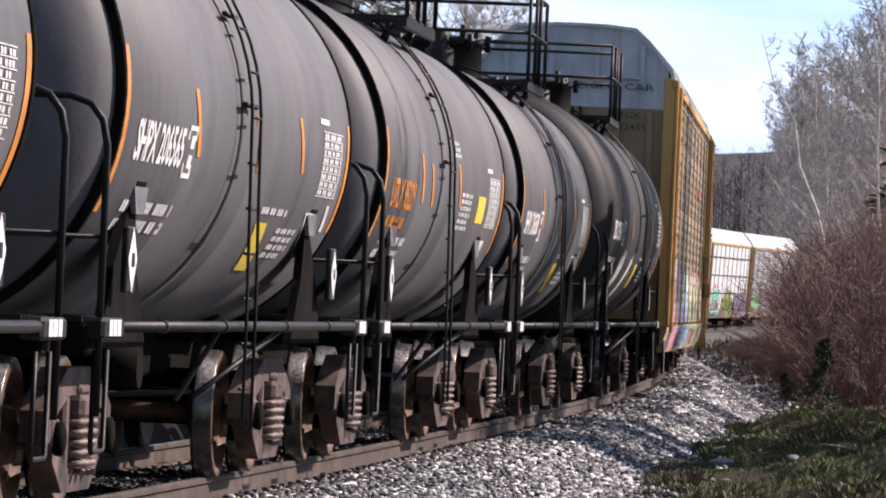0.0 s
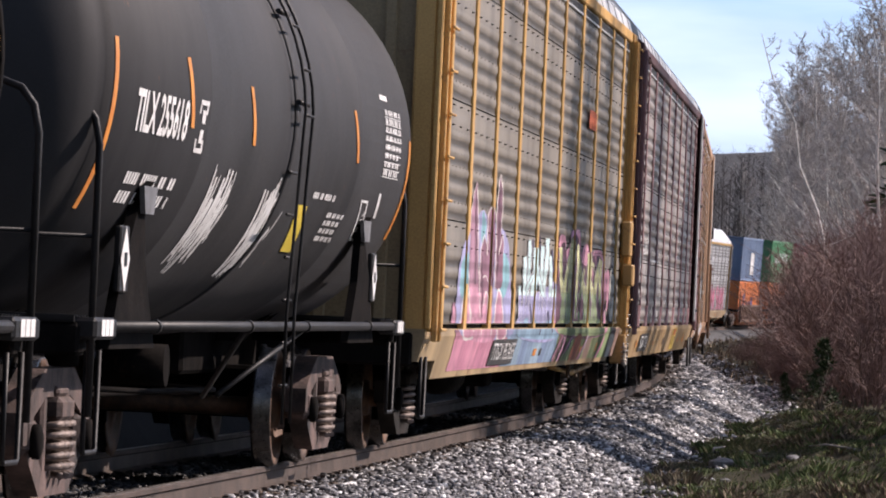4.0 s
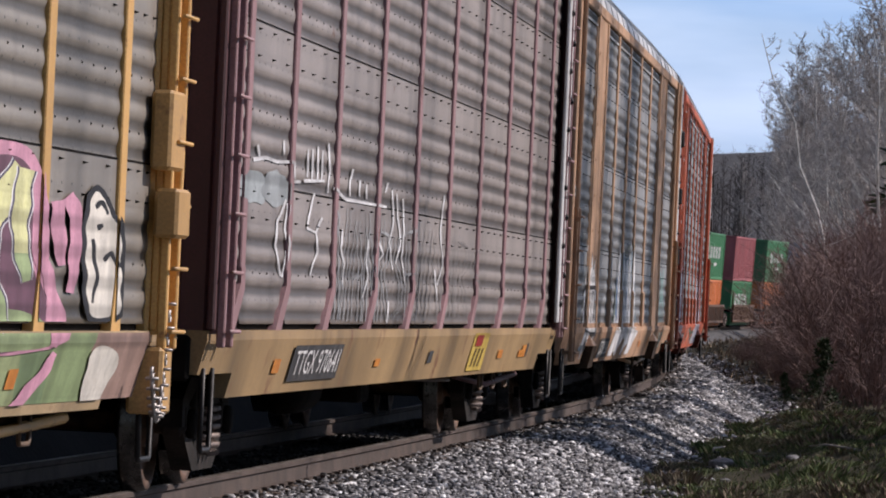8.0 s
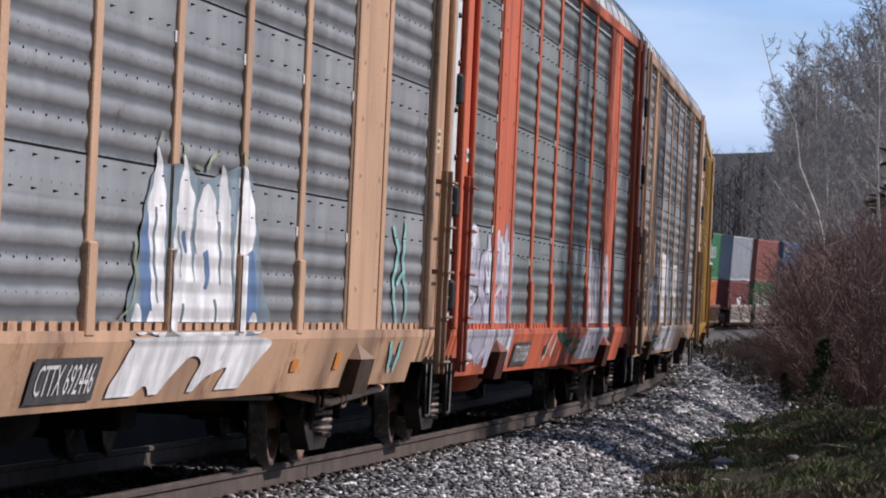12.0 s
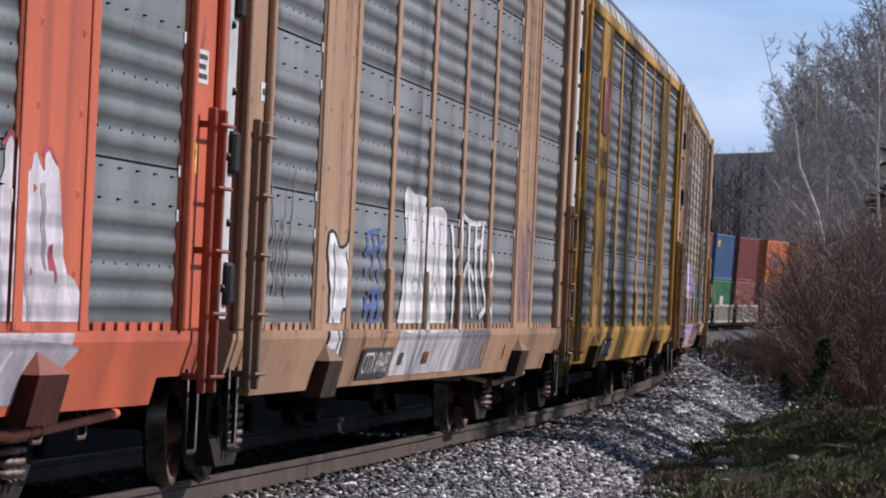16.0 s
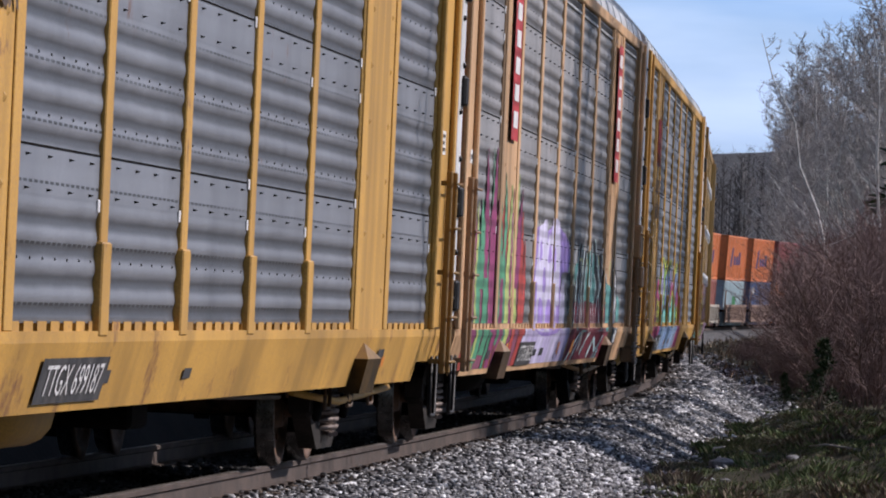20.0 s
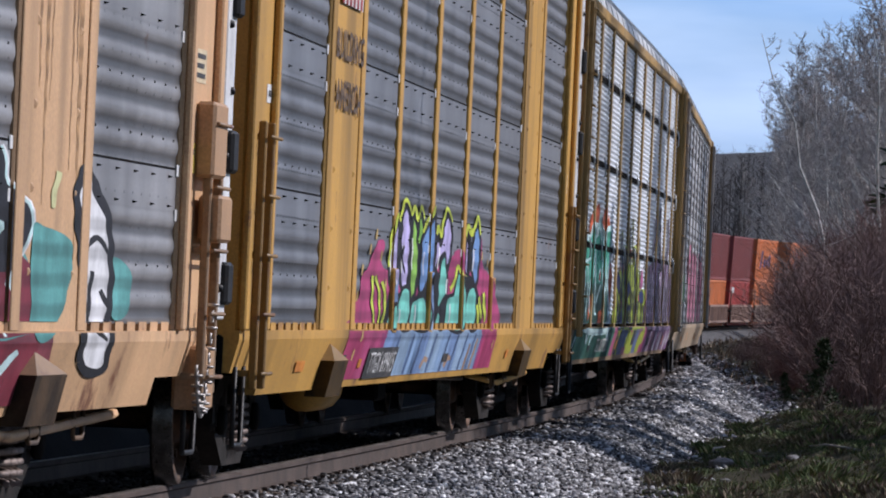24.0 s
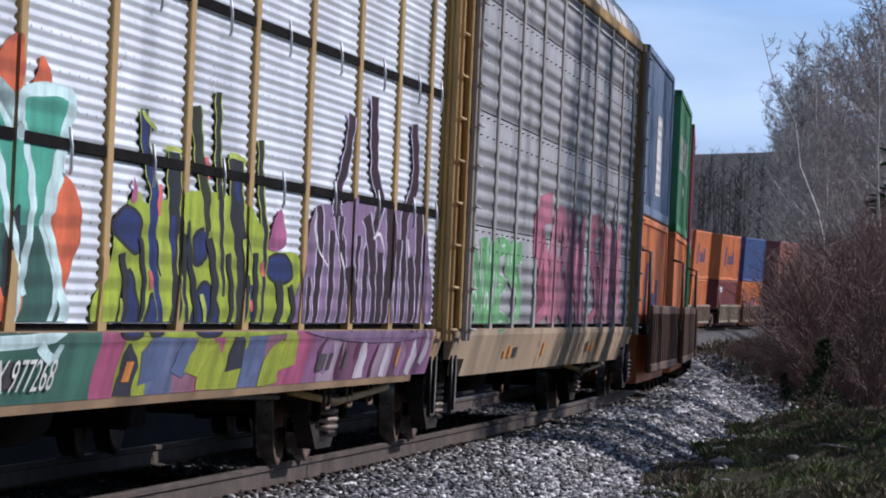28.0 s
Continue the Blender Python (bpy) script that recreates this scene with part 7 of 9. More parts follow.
daub(car, po, [(-3.87, 1.62), (-3.87, 1.87), (-3.74, 2.03), (-3.47, 2.07), (-3.18, 1.95), (-3.13, 1.66), (-3.22, 1.43), (-3.61, 1.38)], VIOLET2, PITCH, 0.10)
daub(car, po, [(-2.98, 1.34), (-3.06, 1.72), (-3.03, 1.93), (-2.84, 2.01), (-2.54, 1.86), (-2.38, 1.58), (-2.65, 1.37)], LEAF, PITCH, 0.10)
daub(car, po, [(-2.56, 1.81), (-2.50, 1.96), (-2.31, 2.03), (-2.08, 1.94), (-2.15, 1.75)], LEAF, PITCH, 0.10)
daub(car, po, [(-2.25, 1.39), (-2.23, 1.67), (-2.16, 1.85), (-1.45, 2.01), (-1.19, 2.11), (-1.04, 1.69), (-1.67, 1.45)], AZURE, PITCH, 0.10)
daub(car, po, [(-.98, 1.58), (-.96, 1.80), (-.80, 1.88), (-.54, 1.81), (-.35, 1.96), (-.02, 2.07), (.39, 1.95), (.33, 1.71), (.12, 1.60), (-.36, 1.72)], VIOLET2, PITCH, 0.10)
daub(car, po, [(1.76, 1.63), (1.80, 1.89), (1.99, 1.96), (2.22, 1.77), (2.09, 1.53)], VIOLET2, PITCH, 0.10)
daub(car, po, [(2.36, 1.71), (2.50, 1.91), (2.87, 2.04), (3.17, 1.88), (3.11, 1.58), (2.81, 1.47)], AZURE, PITCH, 0.10)
daub(car, po, [(-3.92, 1.10), (-3.90, 1.28), (-3.62, 1.41), (-3.11, 1.42), (-2.93, 1.26), (-3.15, 1.10)], MINT, PITCH, 0.07)
daub(car, po, [(-2.86, 1.10), (-2.84, 1.29), (-2.13, 1.36), (-1.63, 1.32), (-1.57, 1.10)], MINT, PITCH, 0.07)
daub(car, po, [(-.59, 1.27), (-.64, 1.42), (-.48, 1.63), (-.18, 1.74), (.20, 1.46), (-.22, 1.33)], MINT, PITCH, 0.07)
daub(car, po, [(.15, 1.10), (.21, 1.35), (.80, 1.40), (1.14, 1.58), (1.45, 1.52), (1.58, 1.10)], MINT, PITCH, 0.07)
daub(car, po, [(2.06, 1.10), (2.06, 1.39), (2.81, 1.47), (3.05, 1.28), (2.89, 1.10)], MINT, PITCH, 0.07)
daub(car, po, [(-4.66, 1.10), (-4.60, 1.26), (-4.33, 1.28), (-4.20, 1.10)], MINT, PITCH, 0.07)
daub(car, po, [(-.76, 1.10), (-.71, 1.22), (-.43, 1.22), (-.38, 1.10)], MINT, PITCH, 0.07)
swipe(car, po, [(-4.57, 1.77), (-4.57, 1.55), (-4.42, 1.44)], 0.04, WHITE)
swipe(car, po, [(-3.73, 1.76), (-3.74, 1.54)], 0.04, WHITE)
swipe(car, po, [(-2.97, 1.83), (-2.93, 1.57)], 0.04, WHITE)
swipe(car, po, [(-1.99, 1.73), (-2.01, 1.53)], 0.04, WHITE)
swipe(car, po, [(-.67, 1.79), (-.75, 1.60)], 0.05, WHITE)
swipe(car, po, [(.15, 1.52), (.05, 1.39)], 0.05, WHITE)
swipe(car, po, [(2.57, 1.81), (2.53, 1.61)], 0.06, WHITE)
swipe(car, po, [(-3.77, 1.25), (-3.77, 1.11)], 0.04, WHITE)
swipe(car, po, [(-2.54, 1.29), (-2.57, 1.11)], 0.04, WHITE)
swipe(car, po, [(.48, 1.30), (.44, 1.13)], 0.05, WHITE)
swipe(car, po, [(-4.70, 1.58), (-4.62, 1.83), (-4.31, 1.99), (-4.09, 1.99)], 0.07, ACID)
swipe(car, po, [(-4.00, 1.95), (-3.76, 2.10), (-3.44, 2.12), (-3.16, 2.03)], 0.07, ACID)
swipe(car, po, [(-3.11, 2.01), (-2.89, 2.09), (-2.60, 1.98), (-2.36, 2.10), (-2.06, 2.00)], 0.07, ACID)
swipe(car, po, [(-2.20, 1.89), (-1.58, 2.04), (-1.22, 2.14)], 0.08, ACID)
swipe(car, po, [(-1.02, 1.89), (-.85, 1.96), (-.61, 1.88), (-.42, 2.02), (-.07, 2.13), (.37, 2.02)], 0.08, ACID)
swipe(car, po, [(1.70, 1.92), (1.94, 2.01), (2.24, 1.94), (2.50, 1.99), (2.85, 2.11), (3.17, 1.95)], 0.10, ACID)
swipe(car, po, [(.43, 1.43), (.76, 1.49), (1.12, 1.64), (1.46, 1.56)], 0.09, ACID)
swipe(car, po, [(-5.83, 1.50), (-5.86, 1.30), (-5.59, 1.11)], 0.07, ACID, PITCH, 0.04)
swipe(car, po, [(-5.64, 1.50), (-5.33, 1.33), (-5.34, 1.11)], 0.07, ACID, PITCH, 0.04)
swipe(car, po, [(-5.15, 1.46), (-4.91, 1.30), (-5.11, 1.11)], 0.08, ACID, PITCH, 0.04)
swipe(car, po, [(3.24, 1.38), (3.55, 1.18)], 0.12, ACID, PITCH, 0.06)
swipe(car, po, [(3.69, 1.42), (3.97, 1.15)], 0.12, ACID, PITCH, 0.06)
swipe(car, po, [(3.10, 1.31), (3.29, 1.11)], 0.11, ACID, PITCH, 0.06)
swipe(car, po, [(-3.65, 1.76), (-3.75, 1.68), (-3.50, 1.54)], 0.06, PITCH)
swipe(car, po, [(-1.09, 1.63), (-1.36, 1.47), (-1.15, 1.14)], 0.11, PITCH)
swipe(car, po, [(-.26, 1.30), (-.29, 1.11)], 0.12, PITCH)

car, po = rack_car(8, (.42, .25, .07), (.74, .78, .84), "thin", "silver auto rack car with dark slots, yellow posts and large graffiti", "TTGX 977268", (.34, .22, .12), dirt=.4, post_c=(.44, .28, .10), bands=True, mark_y=-8.3, plate=False, ladder_full=True)
rng = random.Random(19)
cloud(car, po, rng, -13.2, -4.6, .2, 1.5, 8, [(.05, .15, .12), (.06, .17, .13)], "dark green painted ground along the sill", 1.1)
cloud(car, po, rng, -4.2, 4.6, .2, 1.5, 9, [(.42, .10, .20), (.36, .42, .05), (.14, .17, .30), (.30, .14, .20)], "pink, lime and grey painted ground along the sill", 1.1)
spiky(car, po, rng, -3.6, 4.4, .72, 1.07, 9, [(.12, .16, .30), (.36, .42, .05), (.04, .04, .06)], None, "graffiti along the sill", .3, .5)
cloud(car, po, rng, 4.8, 12.6, .2, 1.5, 7, [(.26, .12, .24), (.40, .30, .40), (.18, .08, .14)], "purple painted ground along the sill", 1.1)
spiky(car, po, rng, 4.9, 12.4, .72, 1.07, 10, [(.60, .55, .62), (.10, .03, .07), (.30, .18, .30)], None, "graffiti along the sill", .10, .3)
daub(car, po, [(-12.34, 1.09), (-12.52, 1.79), (-11.76, 1.84), (-11.55, 1.56), (-11.65, 1.25)], FLAME)
daub(car, po, [(-11.58, 2.14), (-11.48, 2.32), (-11.12, 2.21), (-11.17, 2.14)], FLAME)
daub(car, po, [(-10.64, 2.17), (-10.42, 2.39), (-10.08, 2.43), (-9.90, 2.29), (-10.13, 2.18)], FLAME)
daub(car, po, [(-9.68, 2.22), (-9.43, 2.49), (-8.77, 2.58), (-8.42, 2.41), (-8.70, 2.25)], FLAME)
daub(car, po, [(-7.99, 2.27), (-7.52, 2.50), (-7.14, 2.55), (-7.09, 2.30), (-7.32, 2.08)], FLAME)
daub(car, po, [(-6.84, 2.18), (-6.48, 2.48), (-6.16, 2.33), (-6.48, 2.19)], FLAME)
daub(car, po, [(-6.05, 1.62), (-5.99, 1.90), (-5.26, 1.83), (-5.03, 1.60), (-5.46, 1.34), (-5.58, 1.08), (-6.06, 1.08), (-5.81, 1.40)], FLAME)
daub(car, po, [(-11.55, 1.07), (-11.51, 1.31), (-11.24, 1.59), (-11.74, 1.78), (-11.92, 2.19), (-11.34, 2.14), (-10.76, 2.14), (-10.38, 2.16), (-9.64, 2.32), (-9.45, 2.02), (-9.32, 2.17), (-9.00, 2.32), (-8.78, 2.22), (-8.43, 2.43), (-7.34, 2.14), (-7.06, 2.08), (-7.01, 2.27), (-5.58, 2.32), (-5.64, 2.12), (-5.95, 1.79), (-6.16, 1.62), (-5.81, 1.40), (-5.95, 1.06)], JADE, ICE, 0.14, PINE, 1.62)
daub(car, po, [(-11.54, 1.17), (-11.58, 1.64), (-11.19, 1.68), (-11.08, 1.48), (-11.34, 1.28), (-11.33, 1.14)], FLAME, ICE, 0.05)
daub(car, po, [(-10.30, 1.17), (-10.13, 1.43), (-9.88, 1.46), (-9.91, 1.29)], FLAME)
daub(car, po, [(-8.11, 1.66), (-8.10, 1.78), (-7.81, 1.78), (-7.82, 1.66)], FLAME, ICE, 0.04)
daub(car, po, [(-8.01, 1.11), (-7.92, 1.27), (-6.83, 1.30), (-7.01, 1.11)], FLAME)
daub(car, po, [(-7.32, 1.27), (-7.29, 1.58), (-7.03, 1.71), (-6.82, 1.27)], PITCH)
swipe(car, po, [(-10.74, 1.85), (-10.44, 1.57), (-10.75, 1.23), (-10.45, 1.09)], 0.08, ICE)
swipe(car, po, [(-9.95, 1.66), (-10.11, 1.37), (-9.55, 1.13)], 0.09, ICE)
swipe(car, po, [(-9.63, 2.28), (-9.29, 1.82), (-9.33, 1.67)], 0.09, ICE)
swipe(car, po, [(-9.27, 2.15), (-8.92, 1.68), (-8.90, 1.29), (-8.53, 1.25)], 0.09, ICE)
swipe(car, po, [(-8.52, 2.41), (-7.69, 2.00), (-7.20, 1.61), (-6.71, 1.27)], 0.10, ICE)
swipe(car, po, [(-7.00, 2.18), (-6.56, 1.71), (-6.84, 1.33), (-7.00, 1.08)], 0.10, ICE)
swipe(car, po, [(-5.70, 2.11), (-6.14, 1.72), (-5.75, 1.40), (-5.96, 1.08)], 0.11, ICE)
swipe(car, po, [(-11.80, 1.94), (-11.17, 1.87), (-10.12, 1.91)], 0.08, ICE)
swipe(car, po, [(-8.70, 1.38), (-8.15, 1.51), (-7.65, 1.61)], 0.10, ICE)
swipe(car, po, [(-11.13, 1.76), (-10.98, 1.56)], 0.08, ICE)
swipe(car, po, [(-13.13, .77), (-13.00, .93), (-12.66, 1.03)], 0.08, ICE)
swipe(car, po, [(-9.77, .87), (-9.58, .97), (-9.26, 1.03)], 0.10, ICE)
swipe(car, po, [(-6.33, 1.02), (-5.79, .94), (-5.66, 1.02)], 0.12, ICE)
swipe(car, po, [(-10.89, 1.03), (-10.43, .91), (-10.34, 1.01)], 0.10, ICE)
daub(car, po, [(-4.15, 1.09), (-4.01, 1.47), (-3.90, 1.64), (-3.28, 1.87), (-2.75, 1.81), (-1.17, 1.92), (.41, 1.93), (1.63, 1.85), (2.70, 1.62), (3.96, 1.60), (4.15, 1.33), (3.85, 1.08)], LIME2)
daub(car, po, [(-4.03, 1.67), (-3.58, 1.78), (-3.03, 1.71), (-3.10, 1.53), (-3.59, 1.57)], NAVY2, PITCH, 0.05)
daub(car, po, [(-.90, 1.66), (-.41, 1.70), (-.43, 1.53), (-.85, 1.49)], NAVY2, PITCH, 0.05)
daub(car, po, [(2.45, 1.56), (3.30, 1.59), (3.76, 1.46), (3.15, 1.40), (2.53, 1.44)], NAVY2, PITCH, 0.05)
daub(car, po, [(-3.74, 1.09), (-3.38, 1.43), (-2.95, 1.09)], NAVY2, PITCH, 0.05)
daub(car, po, [(-.91, 1.09), (-.62, 1.37), (-.00, 1.31), (.19, 1.08)], NAVY2, PITCH, 0.05)
daub(car, po, [(-2.75, 1.09), (-2.50, 1.30), (-2.19, 1.09)], NAVY2, PITCH, 0.05)
swipe(car, po, [(-3.08, 2.34), (-2.95, 2.13), (-2.60, 1.87), (-2.57, 1.53), (-2.09, 1.11)], 0.15, NAVY2, LIME3, 0.03)
swipe(car, po, [(-1.86, 2.13), (-1.79, 1.76), (-1.56, 1.49), (-1.66, 1.10)], 0.24, PITCH, LIME3, 0.04)
swipe(car, po, [(-1.14, 2.43), (-.85, 2.13), (-.55, 1.92), (-.40, 1.69)], 0.19, OLIVE, LIME3, 0.04)
swipe(car, po, [(-.20, 2.55), (-.07, 2.16), (.16, 1.80), (.41, 1.30)], 0.11, PITCH, LIME3, 0.04)
swipe(car, po, [(.76, 2.18), (.86, 1.81), (1.20, 1.55), (1.18, 1.10)], 0.30, PITCH, LIME3, 0.04)
swipe(car, po, [(1.85, 2.32), (2.00, 1.92), (2.27, 1.68), (2.19, 1.11)], 0.11, PITCH, LIME3, 0.05)
swipe(car, po, [(-1.42, 1.66), (-1.37, 1.36), (-1.08, 1.14)], 0.13, PITCH, LIME3, 0.04)
swipe(car, po, [(-1.86, 1.76), (-1.74, 1.49)], 0.09, NAVY2)
swipe(car, po, [(.79, 2.04), (.88, 1.90)], 0.11, NAVY2)
swipe(car, po, [(-2.56, 1.72), (-2.38, 1.35)], 0.09, NAVY2)
swipe(car, po, [(1.57, 1.38), (1.72, 1.17)], 0.11, NAVY2)
swipe(car, po, [(-2.64, 1.43), (-2.56, 1.32)], 0.07, CORAL)
swipe(car, po, [(-.04, 1.42), (.08, 1.31)], 0.08, CORAL)
swipe(car, po, [(2.14, 1.53), (2.26, 1.44)], 0.09, CORAL)
swipe(car, po, [(1.64, 1.28), (1.71, 1.21)], 0.09, CORAL)
swipe(car, po, [(-2.41, 1.93), (-2.39, 1.75)], 0.07, CORAL)
swipe(car, po, [(-.55, 2.14), (-.46, 2.01)], 0.08, CORAL)
daub(car, po, [(2.42, 1.63), (2.89, 1.90), (3.30, 1.66)], ORCHID)
daub(car, po, [(-3.43, 1.82), (-3.37, 1.95), (-3.23, 1.82)], ORCHID)
swipe(car, po, [(-2.19, 2.14), (-1.87, 2.15), (-1.57, 2.14)], 0.06, LIME3)
swipe(car, po, [(.41, 2.18), (.78, 2.18), (1.22, 2.16)], 0.07, LIME3)
swipe(car, po, [(-3.15, 2.33), (-2.96, 2.28), (-2.64, 2.24)], 0.06, LIME3)
daub(car, po, [(4.24, 1.08), (4.34, 1.52), (4.75, 1.93), (6.18, 1.99), (7.57, 2.09), (9.39, 2.02), (11.78, 1.97), (12.38, 1.07)], HEATHER)
swipe(car, po, [(6.77, 2.66), (6.45, 2.31), (6.02, 1.97), (6.55, 1.58), (6.29, 1.10)], 0.20, WINE2, MILK, 0.04)
swipe(car, po, [(5.00, 1.96), (5.17, 1.63), (5.02, 1.34), (4.96, 1.08)], 0.18, WINE2, MILK, 0.04)
swipe(car, po, [(5.81, 1.80), (5.84, 1.41), (5.64, 1.09)], 0.16, WINE2, MILK, 0.04)
swipe(car, po, [(8.12, 2.85), (8.28, 2.30), (8.80, 2.06), (8.04, 1.67), (7.91, 1.08)], 0.23, WINE2, MILK, 0.05)
swipe(car, po, [(7.39, 1.79), (7.27, 1.35), (7.49, 1.08)], 0.20, WINE2, MILK, 0.04)
swipe(car, po, [(9.38, 2.06), (9.59, 1.69), (9.40, 1.36), (9.13, 1.08)], 0.26, WINE2, MILK, 0.05)
swipe(car, po, [(10.96, 2.74), (11.17, 2.26), (10.47, 1.95), (10.62, 1.44), (10.50, 1.08)], 0.22, WINE2, MILK, 0.05)
swipe(car, po, [(11.61, 2.05), (11.62, 1.52), (11.45, 1.07)], 0.25, WINE2, MILK, 0.05)
swipe(car, po, [(7.87, 1.94), (8.32, 1.70), (8.58, 1.36), (8.45, 1.08)], 0.25, WINE2, MILK, 0.05)
swipe(car, po, [(10.20, 1.80), (10.02, 1.44), (9.97, 1.08)], 0.20, WINE2, MILK, 0.05)
swipe(car, po, [(4.81, 1.91), (4.88, 1.72), (5.61, 1.54)], 0.04, WHITE)
swipe(car, po, [(6.39, 1.65), (6.93, 1.35)], 0.04, WHITE)
swipe(car, po, [(8.39, 1.78), (8.84, 1.82), (9.14, 1.68)], 0.05, WHITE)
swipe(car, po, [(10.80, 1.81), (11.16, 1.37)], 0.05, WHITE)
swipe(car, po, [(-3.67, 1.52), (-3.51, 1.29), (-3.63, 1.10)], 0.11, PITCH)
swipe(car, po, [(-3.03, 1.61), (-2.86, 1.35), (-2.97, 1.10)], 0.08, PITCH)
swipe(car, po, [(-1.30, 1.74), (-1.01, 1.42), (-.73, 1.11)], 0.11, PITCH)
swipe(car, po, [(-.31, 1.65), (-.02, 1.37), (-.23, 1.10)], 0.14, PITCH)
swipe(car, po, [(.52, 1.57), (.74, 1.29), (.68, 1.10)], 0.10, PITCH)
swipe(car, po, [(1.80, 1.59), (1.85, 1.32), (1.79, 1.10)], 0.11, PITCH)
swipe(car, po, [(2.91, 1.42), (3.11, 1.27), (2.88, 1.10)], 0.17, PITCH)
swipe(car, po, [(3.54, 1.39), (3.79, 1.24), (3.55, 1.10)], 0.12, PITCH)
swipe(car, po, [(-3.68, 1.09), (-3.69, 1.27)], 0.06, LIME3)
swipe(car, po, [(-2.35, 1.62), (-2.22, 1.41)], 0.07, LIME3)
swipe(car, po, [(-.59, 1.31), (-.34, 1.11)], 0.08, LIME3)
swipe(car, po, [(1.25, 1.67), (1.42, 1.44)], 0.09, LIME3)
swipe(car, po, [(4.51, 1.46), (4.48, 1.27), (4.39, 1.08)], 0.18, WINE2, MILK, 0.04)
swipe(car, po, [(6.85, 1.55), (7.05, 1.32), (6.91, 1.08)], 0.23, WINE2, MILK, 0.04)
swipe(car, po, [(8.89, 1.68), (8.89, 1.36), (8.82, 1.08)], 0.22, WINE2, MILK, 0.05)
swipe(car, po, [(11.03, 1.67), (11.21, 1.33), (11.04, 1.07)], 0.24, WINE2, MILK, 0.05)
swipe(car, po, [(6.26, 1.91), (6.27, 1.74)], 0.14, WINE2, MILK, 0.04)

car, po = rack_car(9, (.44, .27, .09), (.46, .46, .48), "thin", "grey auto rack car with green and pink graffiti", "", (.42, .31, .2), dirt=.75, post_c=(.36, .34, .32), ladder_full=True)
rng = random.Random(20)
graffiti(car, po, rng, -12.6, -6.0, 1.1, 2.0, 4, [(.14, .40, .16), (.20, .46, .22)], (.62, .70, .64), None, "green graffiti", True, 1, .24, .05)
graffiti(car, po, rng, -4.4, 3.4, 1.1, 2.55, 3, [(.50, .17, .25), (.44, .19, .26)], (.42, .16, .23), None, "tall pink graffiti", True, 0, .26, .04)
graffiti(car, po, rng, 4.4, 10.6, 1.1, 2.5, 3, [(.50, .17, .25), (.44, .19, .26)], (.42, .16, .23), None, "tall pink graffiti", True, 0, .26, .04)


# ---- well cars and containers ----
def box_geo(half, z0, z1):
    """A container's walls: upright ribs pressed into the sides, flat roof and ends."""
    g, w, d = Geo(), 1.19, .035
    for s in (-1, 1):
        pts, y, n = [], -half + .12, int((2 * half - .24) / .28)
        st = (2 * half - .24) / n
        for k in range(n):
            a = y + k * st
            pts += [(s * w, a), (s * w, a + st * .36), (s * (w - d), a + st * .5), (s * (w - d), a + st * .86)]
        pts.append((s * w, half - .12))
        vs = [(x, q, z) for z in (z0 + .12, z1 - .10) for x, q in pts]
        m = len(pts)
        g.add(vs, [(k, k + 1, m + k + 1, m + k) for k in range(m - 1)])
    g.box(-1.17, 1.17, -half + .06, half - .06, z0 + .06, z1 - .06)
    return g


def frame_geo(half, z0, z1):
    g, w = Geo(), 1.22
    for s in (-1, 1):
        for e in (-1, 1):
            a, b = sorted((e * half, e * (half - .16)))
            x0, x1 = sorted((s * w, s * (w - .14)))
            g.box(x0, x1, a, b, z0, z1, .015)
        x0, x1 = sorted((s * w, s * (w - .08)))
        g.box(x0, x1, -half, half, z0, z0 + .15, .012).box(x0, x1, -half, half, z1 - .11, z1, .012)
    for e in (-1, 1):
        a, b = sorted((e * half, e * (half - .08)))
        g.box(-w, w, a, b, z0, z0 + .15, .012).box(-w, w, a, b, z1 - .12, z1, .012)
    return g


CONT = {}


